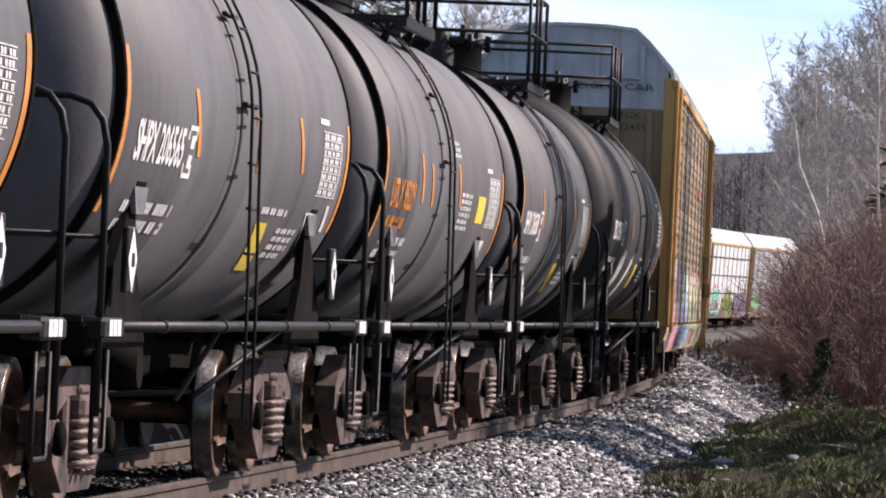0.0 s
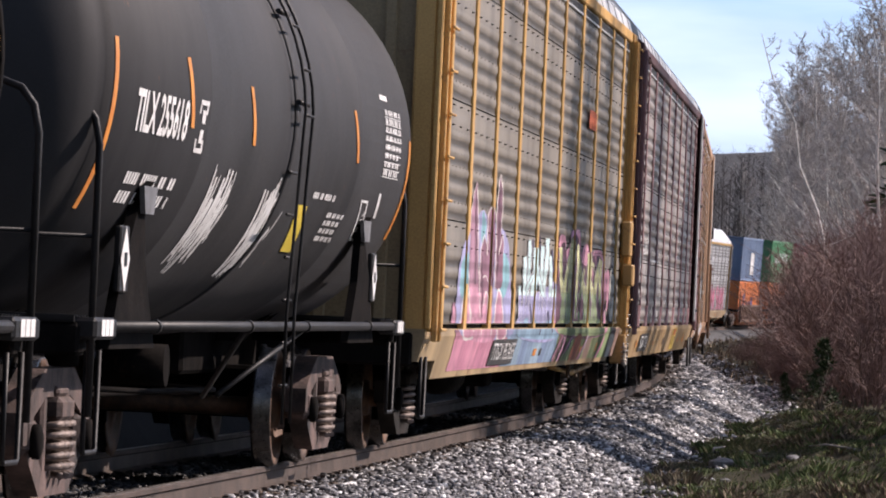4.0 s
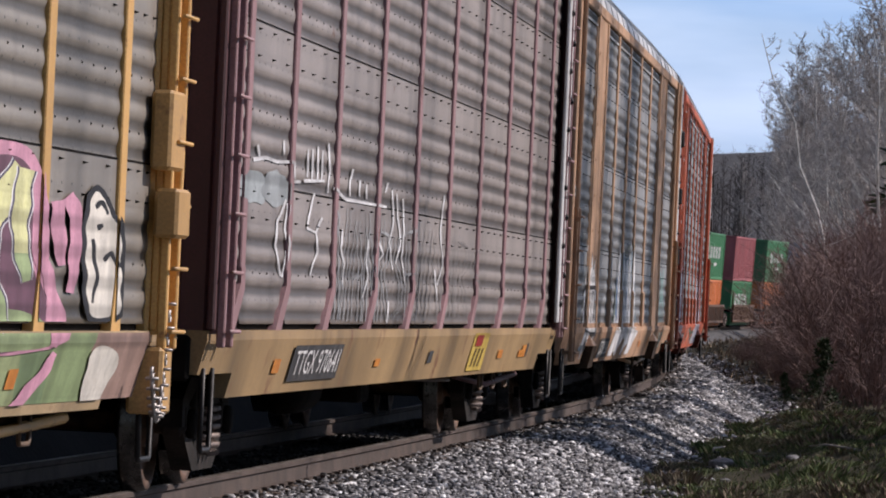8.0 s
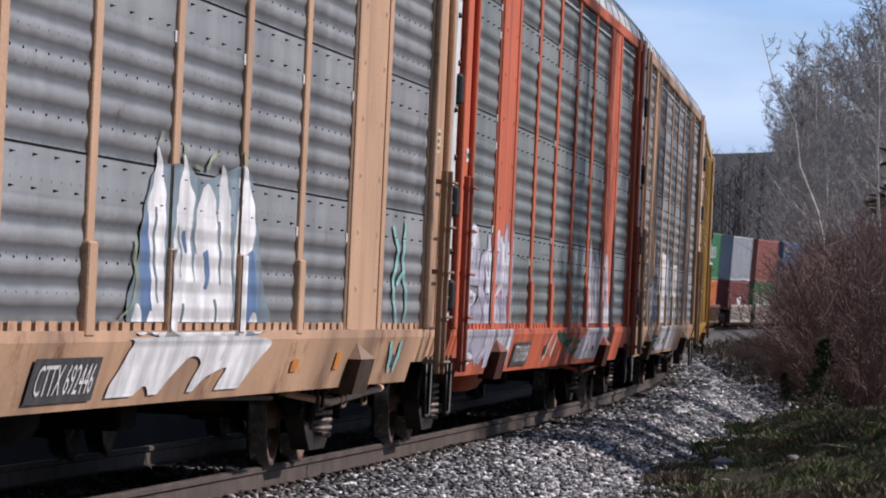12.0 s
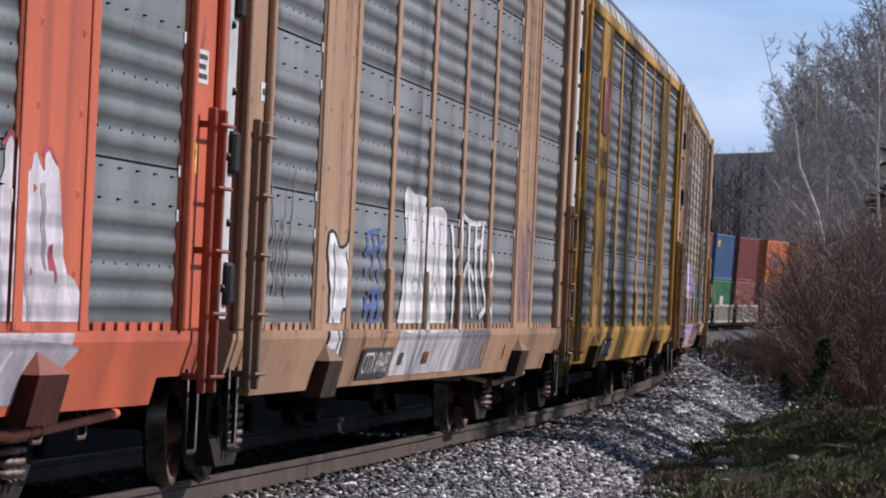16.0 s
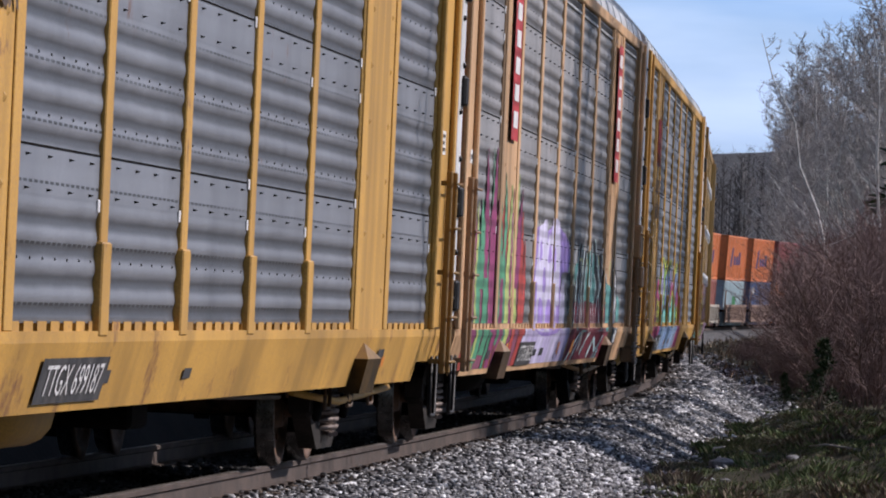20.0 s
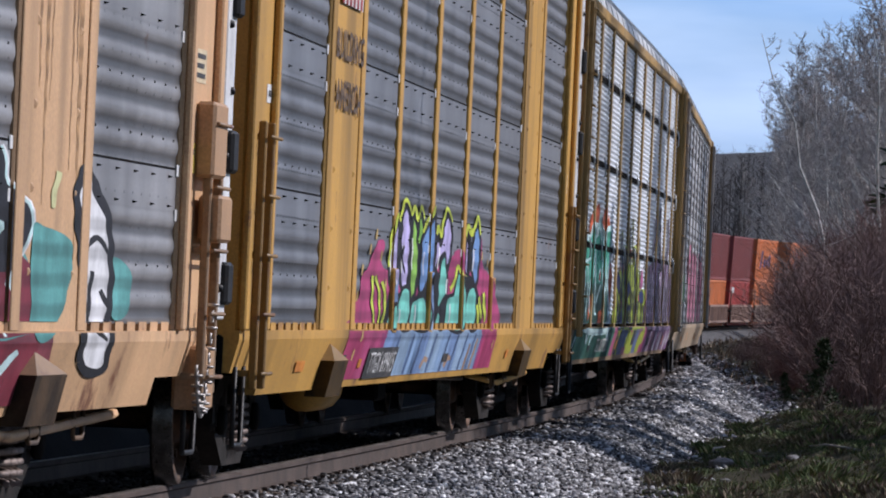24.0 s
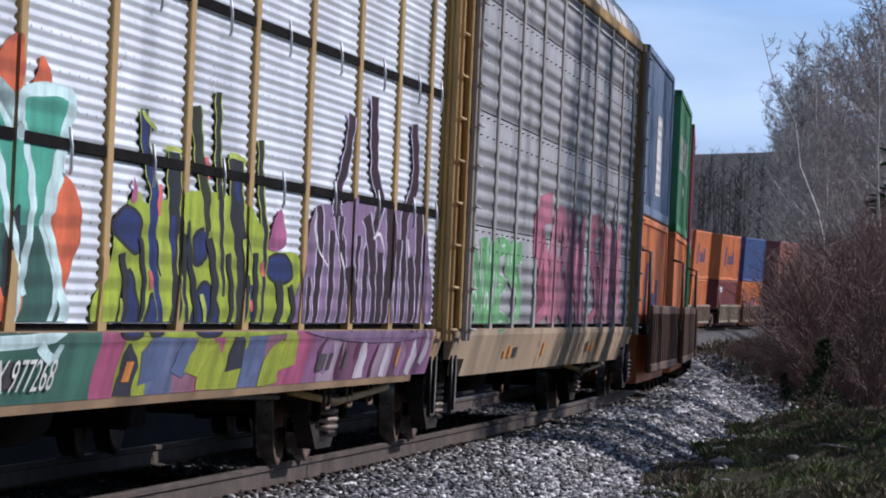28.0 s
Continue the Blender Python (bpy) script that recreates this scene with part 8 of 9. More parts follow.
def container(s0, half, z0, z1, c, label, mark=None, span=8.0):
    key = (half, z0, z1)
    if key not in CONT:
        CONT[key] = (box_geo(half, z0, z1), frame_geo(half, z0, z1))
    th = tagged(new("container"), label, "container", "containers on the train")
    m = PAINTS.get(("c", c))
    if not m:
        m = PAINTS[("c", c)] = paint("container_paint", c, .4, .12, .5)
    put("container_shell", CONT[key][0], m, th)
    put("corner_frame", CONT[key][1], m, th)
    for s in (-1, 1):
        g = Geo()
        for q in range(2):
            x = s * (.3 + q * .5)
            g.tube([(x, half + .03, z0 + .15), (x, half + .03, z1 - .15)], .02, 6)
        x0, x1 = sorted((s * .02, s * 1.05))
        put("end_door", g.box(x0, x1, half - .04, half + .01, z0 + .16, z1 - .13, .01), m, th)
    if mark:
        col, kind = mark
        g, zc = Geo(), (z0 + z1) / 2
        on = lambda u, v: (1.196, u, v)
        if kind == "word":       # a row of upright block strokes
            for q in range(4):
                u = -half * .62 + q * half * .32
                patch(g, u, u + half * .07, zc - .1, zc + .55, on)
                patch(g, u + half * .12, u + half * .19, zc - .1, zc + .55, on)
                patch(g, u, u + half * .19, zc + (.42 if q % 2 else -.1), zc + (.55 if q % 2 else .03), on)
            patch(g, -half * .1, half * .2, zc - .55, zc - .35, on)
        elif kind == "sign":     # a slanted bar and three low blocks
            g.add([on(-half * .62, zc - .5), on(-half * .48, zc - .5), on(-half * .34, zc + .6), on(-half * .48, zc + .6)], [(0, 1, 2, 3)])
            for q in range(3):
                u = -half * .26 + q * half * .24
                patch(g, u, u + half * .17, zc - .38, zc + (.35 if q == 2 else .12), on)
        elif kind == "spot":
            patch(g, -half * .8, -half * .55, z1 - .7, z1 - .35, on)
        else:                    # a pale upright panel
            patch(g, -half * .1, half * .25, z0 + .4, z1 - .9, on)
        put("emblem", g, spray(col), th)
    RIDES.append((th, s0, span))
    return th


def well_car(s0, half, c, label, span):
    th = tagged(new("well_car"), label, "rail car", "well cars of the train")
    m = PAINTS.get(("w", c))
    if not m:
        m = PAINTS[("w", c)] = paint("well_paint", c, .7, .4, .7)
    for s in (-1, 1):
        g = Geo()
        x0, x1 = sorted((s * 1.36, s * 1.46))
        g.box(x0, x1, -half, half, .36, .50, .02).box(x0, x1, -half, half, 1.26, 1.40, .02)
        a, b = sorted((s * 1.385, s * 1.415))
        g.box(a, b, -half, half, .45, 1.3)
        n = 14
        for q in range(n + 1):
            y = -half + .08 + q * (2 * half - .16) / n
            g.box(x0, x1, y - .05, y + .05, .48, 1.28, .01)
        put("side_wall", g, m, th)
    for q in range(7):
        y = -half + .5 + q * (2 * half - 1) / 6
        put("floor_beam", Geo().box(-1.36, 1.36, y - .12, y + .12, .08, .176, .01), M_UNDER, th)
    for e in (-1, 1):
        a, b = sorted((e * half, e * (half + .9)))
        put("end_deck", Geo().box(-1.4, 1.4, a, b, .95, 1.12, .02).box(-.4, .4, a, b, .6, .96, .03), M_UNDER, th)
    for s in (-1, 1):
        g = Geo()
        for q in range(2):
            y = -half - .45 - q * .35
            g.tube([(s * 1.4, y, 1.1), (s * 1.4, y, 2.2), (s * 1.2, y, 2.25)], .025, 6)
        for q in range(4):
            g.tube([(s * 1.4, -half - .45, 1.3 + q * .25), (s * 1.4, -half - .8, 1.3 + q * .25)], .015, 5)
        put("end_ladder", g, m, th)
    bogies(th, (-half - 1.0,), False)
    couplers(th, half + 1.5, half + .6)
    RIDES.append((th, s0, span))


ORANGE_C, GREEN_C, NAVY, MAROON = (.72, .21, .06), (.05, .24, .10), (.06, .10, .22), (.25, .055, .05)
SALMON, SILVER, PINKRED, STEEL = (.36, .12, .09), (.42, .45, .50), (.40, .11, .12), (.16, .23, .36)
DRK, WHT = (.05, .05, .16), (.70, .70, .70)
# front of each stack on the line at 0 s, length, upper and lower box with their emblems
STACKS = [
    (339.4, 12.2, (STEEL, (WHT, "panel")), (ORANGE_C, (DRK, "sign")), (.10, .05, .03)),
    (357.3, 12.2, (GREEN_C, (WHT, "word")), (ORANGE_C, None), (.10, .05, .03)),
    (376.6, 12.2, (PINKRED, None), (GREEN_C, (WHT, "word")), (.12, .06, .03)),
    (396.4, 12.2, (GREEN_C, (WHT, "word")), (ORANGE_C, None), (.12, .06, .03)),
    (417.0, 12.2, (SILVER, None), (MAROON, (WHT, "panel")), (.42, .38, .32)),
    (432.6, 12.2, (SALMON, None), (GREEN_C, (WHT, "word")), (.42, .38, .32)),
    (448.0, 12.2, ((.06, .14, .30), ((.7, .5, .05), "spot")), (GREEN_C, (WHT, "panel")), (.45, .42, .36)),
    (463.4, 12.2, (MAROON, None), (SALMON, None), (.42, .38, .32)),
    (480.8, 12.2, (ORANGE_C, (DRK, "sign")), (SALMON, None), (.42, .38, .32)),
    (498.7, 12.2, (ORANGE_C, (DRK, "sign")), ((.40, .52, .56), (GREEN_C, "panel")), (.30, .20, .15)),
    (514.9, 12.2, (ORANGE_C, (DRK, "sign")), (NAVY, (WHT, "spot")), (.30, .20, .15)),
    (529.9, 12.2, (MAROON, None), (ORANGE_C, None), (.28, .17, .13)),
    (545.1, 12.2, (MAROON, None), ((.45, .06, .05), (WHT, "spot")), (.28, .17, .13)),
    (560.0, 12.2, (ORANGE_C, (DRK, "sign")), (ORANGE_C, None), (.28, .20, .15)),
    (580.3, 12.2, (ORANGE_C, (DRK, "sign")), (MAROON, (WHT, "spot")), (.30, .24, .16)),
    (595.7, 12.2, ((.05, .10, .28), None), (ORANGE_C, (DRK, "sign")), (.12, .06, .03)),
    (616.7, 12.2, (SALMON, None), (MAROON, None), (.12, .06, .03)),
]
NAMES = {ORANGE_C: "orange", GREEN_C: "green", NAVY: "navy blue", MAROON: "maroon", SALMON: "salmon red", SILVER: "silver grey", PINKRED: "pinkish red", STEEL: "steel blue"}
for front, ln, up, low, wc in STACKS:
    mid, half = front + ln / 2, ln / 2
    well_car(mid, half + .25, wc, "rusty brown ribbed well car under two containers" if wc[0] < .2 else "pale weathered ribbed well car under two containers", half + 1.0)
    nu, nl = NAMES.get(up[0], "blue"), NAMES.get(low[0], "pale")
    container(mid, half, .18, 2.77, low[0], f"{nl} steel container sunk in a well car", low[1], half + 1.0)
    container(mid, half, 2.80, 5.40, up[0], f"{nu} ribbed steel container stacked on another", up[1], half + 1.0)


# ---- ground ----
def lie(x, y):
    """Height of the ground."""
    s = np.interp(y, LY, LS)
    off = (x - np.interp(s, LS, LX)) * np.cos(np.interp(s, LS, LTH))
    z = np.interp(s, LS, LZ)
    # left bank added unseen behind the train, blocks low sky under the cars
    r = np.interp(off, [-400, -120, -30, -9, -6, -4.3, -3.3, -2.6, 2.6, 3.2, 6, 10, 30, 120, 400], [7, 5.5, 4.5, 3.8, 2.7, 1.0, -.7, -.8, -.8, -.66, -.50, -.1, .9, 2, 5])
    # a grassy hump beside the near ballast, then a ditch
    hump = np.interp(off - .35 * np.clip((22 - s) / 14, 0, 1), [2.3, 2.5, 3.5, 5, 6.5, 8, 11, 30], [-.8, -.55, -.47, -.36, -.16, .06, .3, .9])
    ditch = np.interp(off, [2.6, 3.3, 3.9, 6, 10, 30], [-.8, -.74, -.72, -.66, -.3, .9])
    f = np.clip((s - 44) / 26, 0, 1)
    f = f * f * (3 - 2 * f)
    g = np.clip((s - 110) / 60, 0, 1)
    r = np.where(off > 2.3, (hump * (1 - f) + ditch * f) * (1 - g) + r * g, r)
    hill = np.clip((y - 430) / 420, 0, 1)
    hill = (18.0 + .09 * np.clip(x - 40, -60, 40)) * hill * hill * (3 - 2 * hill)
    return z + r + hill + (.10 * np.sin(x * .9 + y * .37) + .09 * np.sin(x * 2.9 + np.sin(y * .41) * 2) * np.sin(y * .53 + 1.3 * np.sin(x * 1.7)) + .07 * np.sin(x * 4.3 + y * .9) * np.sin(y * 1.35 - x * 1.1) + .05 * np.sin(y * 1.1 + x * 1.9)) * np.clip((np.abs(off) - 2.4) * .9, 0, 1)


def field_mesh():
    ys = np.concatenate([np.arange(-1500, -60, 60), np.arange(-60, 30, 2.0), np.arange(30, 140, .7), np.arange(140, 200, 2.0), np.arange(200, 460, 5), np.arange(460, 1000, 20), np.arange(1000, 3001, 200)])
    us = np.concatenate([-np.geomspace(1500, 30, 14), np.arange(-28, -4, 3), np.arange(-4, 2.2, .8), np.arange(2.2, 11, .3), np.arange(11, 13, .8), np.arange(13, 40, 3), np.geomspace(40, 1500, 14)])
    Y, U = np.meshgrid(ys, us, indexing="ij")
    X = np.interp(np.interp(Y, LY, LS), LS, LX) + U
    Z = lie(X, Y)
    n = len(us)
    vs = np.stack([X, Y, Z], -1).reshape(-1, 3)
    fs = [(i * n + j, i * n + j + 1, (i + 1) * n + j + 1, (i + 1) * n + j) for i in range(len(ys) - 1) for j in range(n - 1)]
    g = Geo()
    g.v, g.f, g.m, g.smooth = [tuple(v) for v in vs], fs, [0] * len(fs), [True] * len(fs)
    return g


M_SOIL = surf("grassy_soil", (.028, .030, .014), (.075, .064, .042), 1.1, .95, 0, .8, 9, spread=.45, spec=.1)
M_HILL = surf("leafless_hillside", (.013, .011, .011), (.042, .036, .035), .11, .95, 0, 1.0, 1.2, .6, (.03, .026, .026), (.8, .8, .15), spread=.5)
field = field_mesh()
MID = np.interp(np.interp([v[1] for v in field.v], LY, LS), LS, LX)
# ground left of the track coloured near black for the shade behind the train
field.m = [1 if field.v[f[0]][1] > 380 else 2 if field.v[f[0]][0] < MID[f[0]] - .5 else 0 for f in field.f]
ground = tagged(put("ground", field, [M_SOIL, M_HILL, surf("shade_dark_soil", (.006, .005, .004), (.016, .013, .010), 1.2, .95, 0, .8, 12, spread=.5, spec=.1)]), "rough grassy ground beside the railway", "ground", kind="structure")

# ballast bed, swept along the line
BED = [(-2.9, -.80), (-1.9, -.22), (-1.3, -.19), (.66, -.19), (.84, -.185), (1.8, -.20), (3.0, -.74)]


def along(prof, s0, s1, step, closed=False):
    g, n = Geo(), len(prof)
    ss = np.arange(s0, s1 + .01, step)
    vs = [line(s, a, b) for s in ss for a, b in prof]
    m = n if closed else n - 1
    fs = [(i * n + q, i * n + (q + 1) % n, (i + 1) * n + (q + 1) % n, (i + 1) * n + q) for i in range(len(ss) - 1) for q in range(m)]
    return g.add(vs, fs, 0)


bed = tagged(put("ballast_bed", along(BED[3:], -300, 700, 2), M_BED), "grey crushed-stone bed of the railway", "ballast", kind="structure")
# the bed under the train takes the shade-darkened copy
put("oily_bed", along(BED[:4], -300, 700, 2), M_BED_SHADE, bed, "stones between the rails, darkened for the train's shade")

# rails, sleepers, spikes
track = tagged(new("railway_track"), "rusty steel rails on wooden sleepers", "railway track", kind="structure")
for c in (-.753, .753):
    prof = [(c - .076, -.178), (c - .07, -.165), (c - .012, -.15), (c - .009, -.05), (c - .036, -.035), (c - .037, -.006), (c - .028, 0), (c + .028, 0), (c + .037, -.006), (c + .036, -.035), (c + .009, -.05), (c + .012, -.15), (c + .07, -.165), (c + .076, -.178)]
    put("rail", along(prof, -300, 700, 2, True), M_RAIL, track)
    put("rail_head", along([(c - .024, .0035), (c - .024, .001), (c + .024, .001), (c + .024, .0035)], -300, 700, 2, True), M_RAILTOP, track)
sl = Geo().box(-1.3, 1.3, -.115, .115, -.36, -.18, .015).mesh("sleeper")
sl.materials.append(M_WOOD)
for k in range(290):
    s = -18 + k * .53
    th = math.degrees(np.interp(s, LS, LTH))
    put("sleeper", sl, None, track, at=pose(*line(s), 0, 0, -th + random.uniform(-.8, .8)))
g = Geo()
for k in range(290):
    s = -18 + k * .53
    for off in (.64, .865):
        p = line(s + random.uniform(-.05, .05), off, -.155)
        g.box(p.x - .02, p.x + .02, p.y - .02, p.y + .02, p.z - .03, p.z + .02)
    p = line(s, .755, -.175)
    g.box(p.x - .12, p.x + .11, p.y - .09, p.y + .09, p.z - .012, p.z + .004)
tagged(put("spikes", g, M_RAIL, track), kind="stuff")

# loose stones on the shoulder
def stones(n, seed, near=True):
    r = np.random.RandomState(seed)
    s = -20 + 220 * r.rand(n) ** 1.9
    toe = np.interp(s, [-20, 8, 22, 40, 70, 200], [2.9, 2.85, 2.5, 2.5, 3.4, 3.6]) + .10 * np.sin(s * 1.9) + .08 * np.sin(s * 4.7 + 1) + .06 * np.sin(s * 11)
    off = .80 + (toe - .80) * r.rand(n) + .9 * r.rand(n) ** 12 if near else -.66 + 1.34 * r.rand(n)
    if near == "foot":
        off = .80 + .34 * r.rand(n) ** 1.6
    z0 = np.interp(off, [-2, .66, .84, 1.8, 3.0, 3.3, 4.6], [-.19, -.19, -.19, -.20, -.74, -.74, -.72])
    th = np.interp(s, LS, LTH)
    px = np.interp(s, LS, LX) + off * np.cos(th)
    py = np.interp(s, LS, LY) - off * np.sin(th)
    pz = np.maximum(np.interp(s, LS, LZ) + z0, np.where(off > 2.3, lie(px, py), -9)) + .004 + .02 * r.rand(n)
    base = np.array([(-1, -1, -1), (1, -1, -1), (1, 1, -1), (-1, 1, -1), (-1, -1, 1), (1, -1, 1), (1, 1, 1), (-1, 1, 1)], float) * .62
    v = base[None] + r.uniform(-.42, .42, (n, 8, 3))
    size = (.012 + .022 * r.rand(n) ** 1.8) * (1 + np.clip(s, 0, 100) / 100)
    v *= (size[:, None] * np.stack([1.1 + .9 * r.rand(n), .8 + .4 * r.rand(n), .4 + .45 * r.rand(n)], -1))[:, None]
    a = r.rand(n) * 6.283
    b = r.uniform(-.9, .9, n)
    x, y, z = v[..., 0].copy(), v[..., 1].copy(), v[..., 2].copy()
    y, z = y * np.cos(b)[:, None] - z * np.sin(b)[:, None], y * np.sin(b)[:, None] + z * np.cos(b)[:, None]
    v[..., 0] = x * np.cos(a)[:, None] - y * np.sin(a)[:, None] + px[:, None]
    v[..., 1] = x * np.sin(a)[:, None] + y * np.cos(a)[:, None] + py[:, None]
    v[..., 2] = z + pz[:, None]
    q = np.array([(0, 3, 2, 1), (4, 5, 6, 7), (0, 1, 5, 4), (1, 2, 6, 5), (2, 3, 7, 6), (3, 0, 4, 7)])
    f = q[None] + (np.arange(n) * 8)[:, None, None]
    return quads("ballast_stones", v.reshape(-1, 3), f.reshape(-1, 4))


def quads(name, v, f):
    me = bpy.data.meshes.new(name)
    k = f.shape[1]
    me.vertices.add(len(v))
    me.vertices.foreach_set("co", v.astype(np.float32).ravel())
    me.loops.add(f.size)
    me.loops.foreach_set("vertex_index", f.astype(np.int32).ravel())
    me.polygons.add(len(f))
    me.polygons.foreach_set("loop_start", np.arange(0, f.size, k, dtype=np.int32))
    me.update(calc_edges=True)
    me.validate()
    return me


def islands(name, stops, rough=.85, spec=.3):
    """A material whose tone goes from piece to piece."""
    m = bpy.data.materials.new(name)
    m.use_nodes = True
    nt = m.node_tree
    b = nt.nodes["Principled BSDF"]
    geo = nt.nodes.new("ShaderNodeNewGeometry")
    col = ramp(nt, geo.outputs["Random Per Island"], stops)
    nz = nt.nodes.new("ShaderNodeTexNoise")
    nz.inputs["Scale"].default_value, nz.inputs["Detail"].default_value = 1.7, 5
    mx = nt.nodes.new("ShaderNodeMix")
    mx.data_type, mx.blend_type = "RGBA", "OVERLAY"
    mx.inputs[0].default_value = .5
    nt.links.new(col, mx.inputs[6])
    nt.links.new(nz.outputs[0], mx.inputs[7])
    nt.links.new(mx.outputs[2], b.inputs["Base Color"])
    b.inputs["Roughness"].default_value, b.inputs["Specular IOR Level"].default_value = rough, spec
    return m


M_STONES = islands("crushed_stone", [(0, (.020, .020, .023)), (.38, (.075, .074, .080)), (.68, (.21, .206, .215)), (.86, (.50, .495, .50)), (1, (.88, .87, .88))], .55)
tagged(put("ballast_stones", stones(125000, 3), M_STONES), "loose grey and white crushed stones", "ballast", kind="stuff")
tagged(put("rail_side_stones", stones(9000, 9, "foot"), islands("rusty_stone", [(0, (.014, .011, .009)), (.5, (.05, .036, .028)), (.9, (.13, .095, .075)), (1, (.3, .26, .23))], .8)), "brown rust-stained stones along the rail foot", "ballast", kind="stuff")
# stone tones lowered to stand for shade under the train
M_STONES_SHADE = islands("shade_dark_stone", [(0, (.006, .006, .006)), (.6, (.02, .019, .018)), (.95, (.05, .048, .046)), (1, (.30, .29, .28))], .6)
tagged(put("oily_stones", stones(26000, 4, False), M_STONES_SHADE), "crushed stones between the rails, darkened for the train's shade", "ballast", kind="stuff")


# ---- plants ----
def blades(n, seed, off0, off1, s0, s1, h0, h1, w, thin=1.0, patchy=1.6):
    r = np.random.RandomState(seed)
    s = s0 + (s1 - s0) * r.rand(n)
    off = off0 + (off1 - off0) * r.rand(n) ** thin
    off = off + .35 * np.clip((22 - s) / 14, 0, 1)
    clump = np.sin(s * 1.3 + off * 2.1) + np.sin(s * .47 - off * 1.7 + 2) + np.sin(s * 3.1 + off * 4.4)
    keep = clump > r.uniform(-3.0, patchy, n)
    s, off, clump = s[keep], off[keep], clump[keep]
    n = len(s)
    th = np.interp(s, LS, LTH)
    x = np.interp(s, LS, LX) + off * np.cos(th)
    y = np.interp(s, LS, LY) - off * np.sin(th)
    z = lie(x, y) - .02
    h = (h0 + (h1 - h0) * r.rand(n)) * (.7 + .2 * clump.clip(0, 2))
    a, b = r.rand(n) * 6.283, r.rand(n) * 6.283
    dx, dy = np.cos(a) * w, np.sin(a) * w
    lx, ly = np.cos(b) * h * .45, np.sin(b) * h * .45
    v = np.stack([np.stack([x - dx, y - dy, z], -1), np.stack([x + dx, y + dy, z], -1), np.stack([x + dx * .7 + lx * .4, y + dy * .7 + ly * .4, z + h * .6], -1), np.stack([x + lx, y + ly, z + h], -1)], 1)
    return v.reshape(-1, 3)


def tufts(n, seed, tall=.55):
    """Thick tufts of longer blades, leaning over, mostly on the hump."""
    r = np.random.RandomState(seed)
    s, off = 5 + 68 * r.rand(n), 2.5 + 6.5 * r.rand(n) ** 1.2
    off = off + .35 * np.clip((22 - s) / 14, 0, 1)
    keep = np.sin(s * .55 + off * .9) + np.sin(s * .21 - off * 1.6 + 1) > r.uniform(-2.2, .9, n)
    s, off = s[keep], off[keep]
    m, n = 56, len(s)
    big = (.5 + r.rand(n)) * (.45 + .9 * np.clip(np.sin(s * .83 + off * 2.7) * np.sin(s * .37 - off * 1.9 + 2) + .5 * np.sin(s * 2.1 + off * 5), 0, 1))
    th = np.interp(s, LS, LTH)
    cx, cy = np.interp(s, LS, LX) + off * np.cos(th), np.interp(s, LS, LY) - off * np.sin(th)
    rad = r.rand(n, m) ** .6 * (.15 * big)[:, None]
    a = r.rand(n, m) * 6.283
    x, y = (cx[:, None] + rad * np.cos(a)).ravel(), (cy[:, None] + 1.6 * rad * np.sin(a)).ravel()
    z = lie(x, y) - .02
    h = (tall * .42 * big[:, None] * (.5 + .7 * r.rand(n, m))).ravel()
    out = a.ravel() + r.uniform(-.7, .7, n * m)
    lx, ly = np.cos(out) * h * .55, np.sin(out) * h * .55
    b = r.rand(n * m) * 6.283
    dx, dy = np.cos(b) * .0034, np.sin(b) * .0034
    v = np.stack([np.stack([x - dx, y - dy, z], -1), np.stack([x + dx, y + dy, z], -1), np.stack([x + dx * .8 + lx * .35, y + dy * .8 + ly * .35, z + h * .62], -1), np.stack([x + lx, y + ly, z + h * .92], -1)], 1)
    return v.reshape(-1, 3)


def np_join(*parts):
    v = np.concatenate(parts)
    return quads("grass", v, np.arange(len(v)).reshape(-1, 4))




def turf(name):
    """Moss green and withered brown in patches, each blade of its own tone."""
    m = islands(name, [(0, (.032, .045, .016)), (.45, (.085, .125, .040)), (.8, (.15, .20, .066)), (1, (.30, .28, .15))], .7)
    nt = m.node_tree
    b = nt.nodes["Principled BSDF"]
    src = b.inputs["Base Color"].links[0].from_socket
    nz = nt.nodes.new("ShaderNodeTexNoise")
    nz.inputs["Scale"].default_value, nz.inputs["Detail"].default_value = .9, 5
    tc, mp = nt.nodes.new("ShaderNodeTexCoord"), nt.nodes.new("ShaderNodeMapping")
    mp.inputs["Scale"].default_value = (1, .25, 1)
    nt.links.new(tc.outputs["Object"], mp.inputs[0])
    nt.links.new(mp.outputs[0], nz.inputs["Vector"])
    mx = nt.nodes.new("ShaderNodeMix")
    mx.data_type = "RGBA"
    nt.links.new(ramp(nt, nz.outputs[0], [(.50, (0, 0, 0)), (.62, (.85, .85, .85))]), mx.inputs[0])
    nt.links.new(src, mx.inputs[6])
    mx.inputs[7].default_value = (.15, .118, .085, 1)
    nt.links.new(mx.outputs[2], b.inputs["Base Color"])
    return m


M_STRAW = islands("dry_grass", [(0, (.045, .032, .022)), (.5, (.13, .095, .065)), (1, (.34, .27, .19))], .8)
tagged(put("grass", np_join(blades(250000, 5, 2.42, 9.5, 4, 74, .02, .08, .006, 1.25, .9), tufts(13000, 15, .20)), turf("grass")), "short green spring grass", "grass", kind="stuff")
tagged(put("dry_grass", np_join(blades(90000, 6, 2.4, 10.0, 0, 130, .02, .08, .006, .9, 2.0), tufts(3600, 16, .22), blades(26000, 7, 2.8, 16.0, 110, 330, .06, .45, .03, .8, 1.6)), M_STRAW), "dry straw-coloured grass and weeds", "grass", kind="stuff")

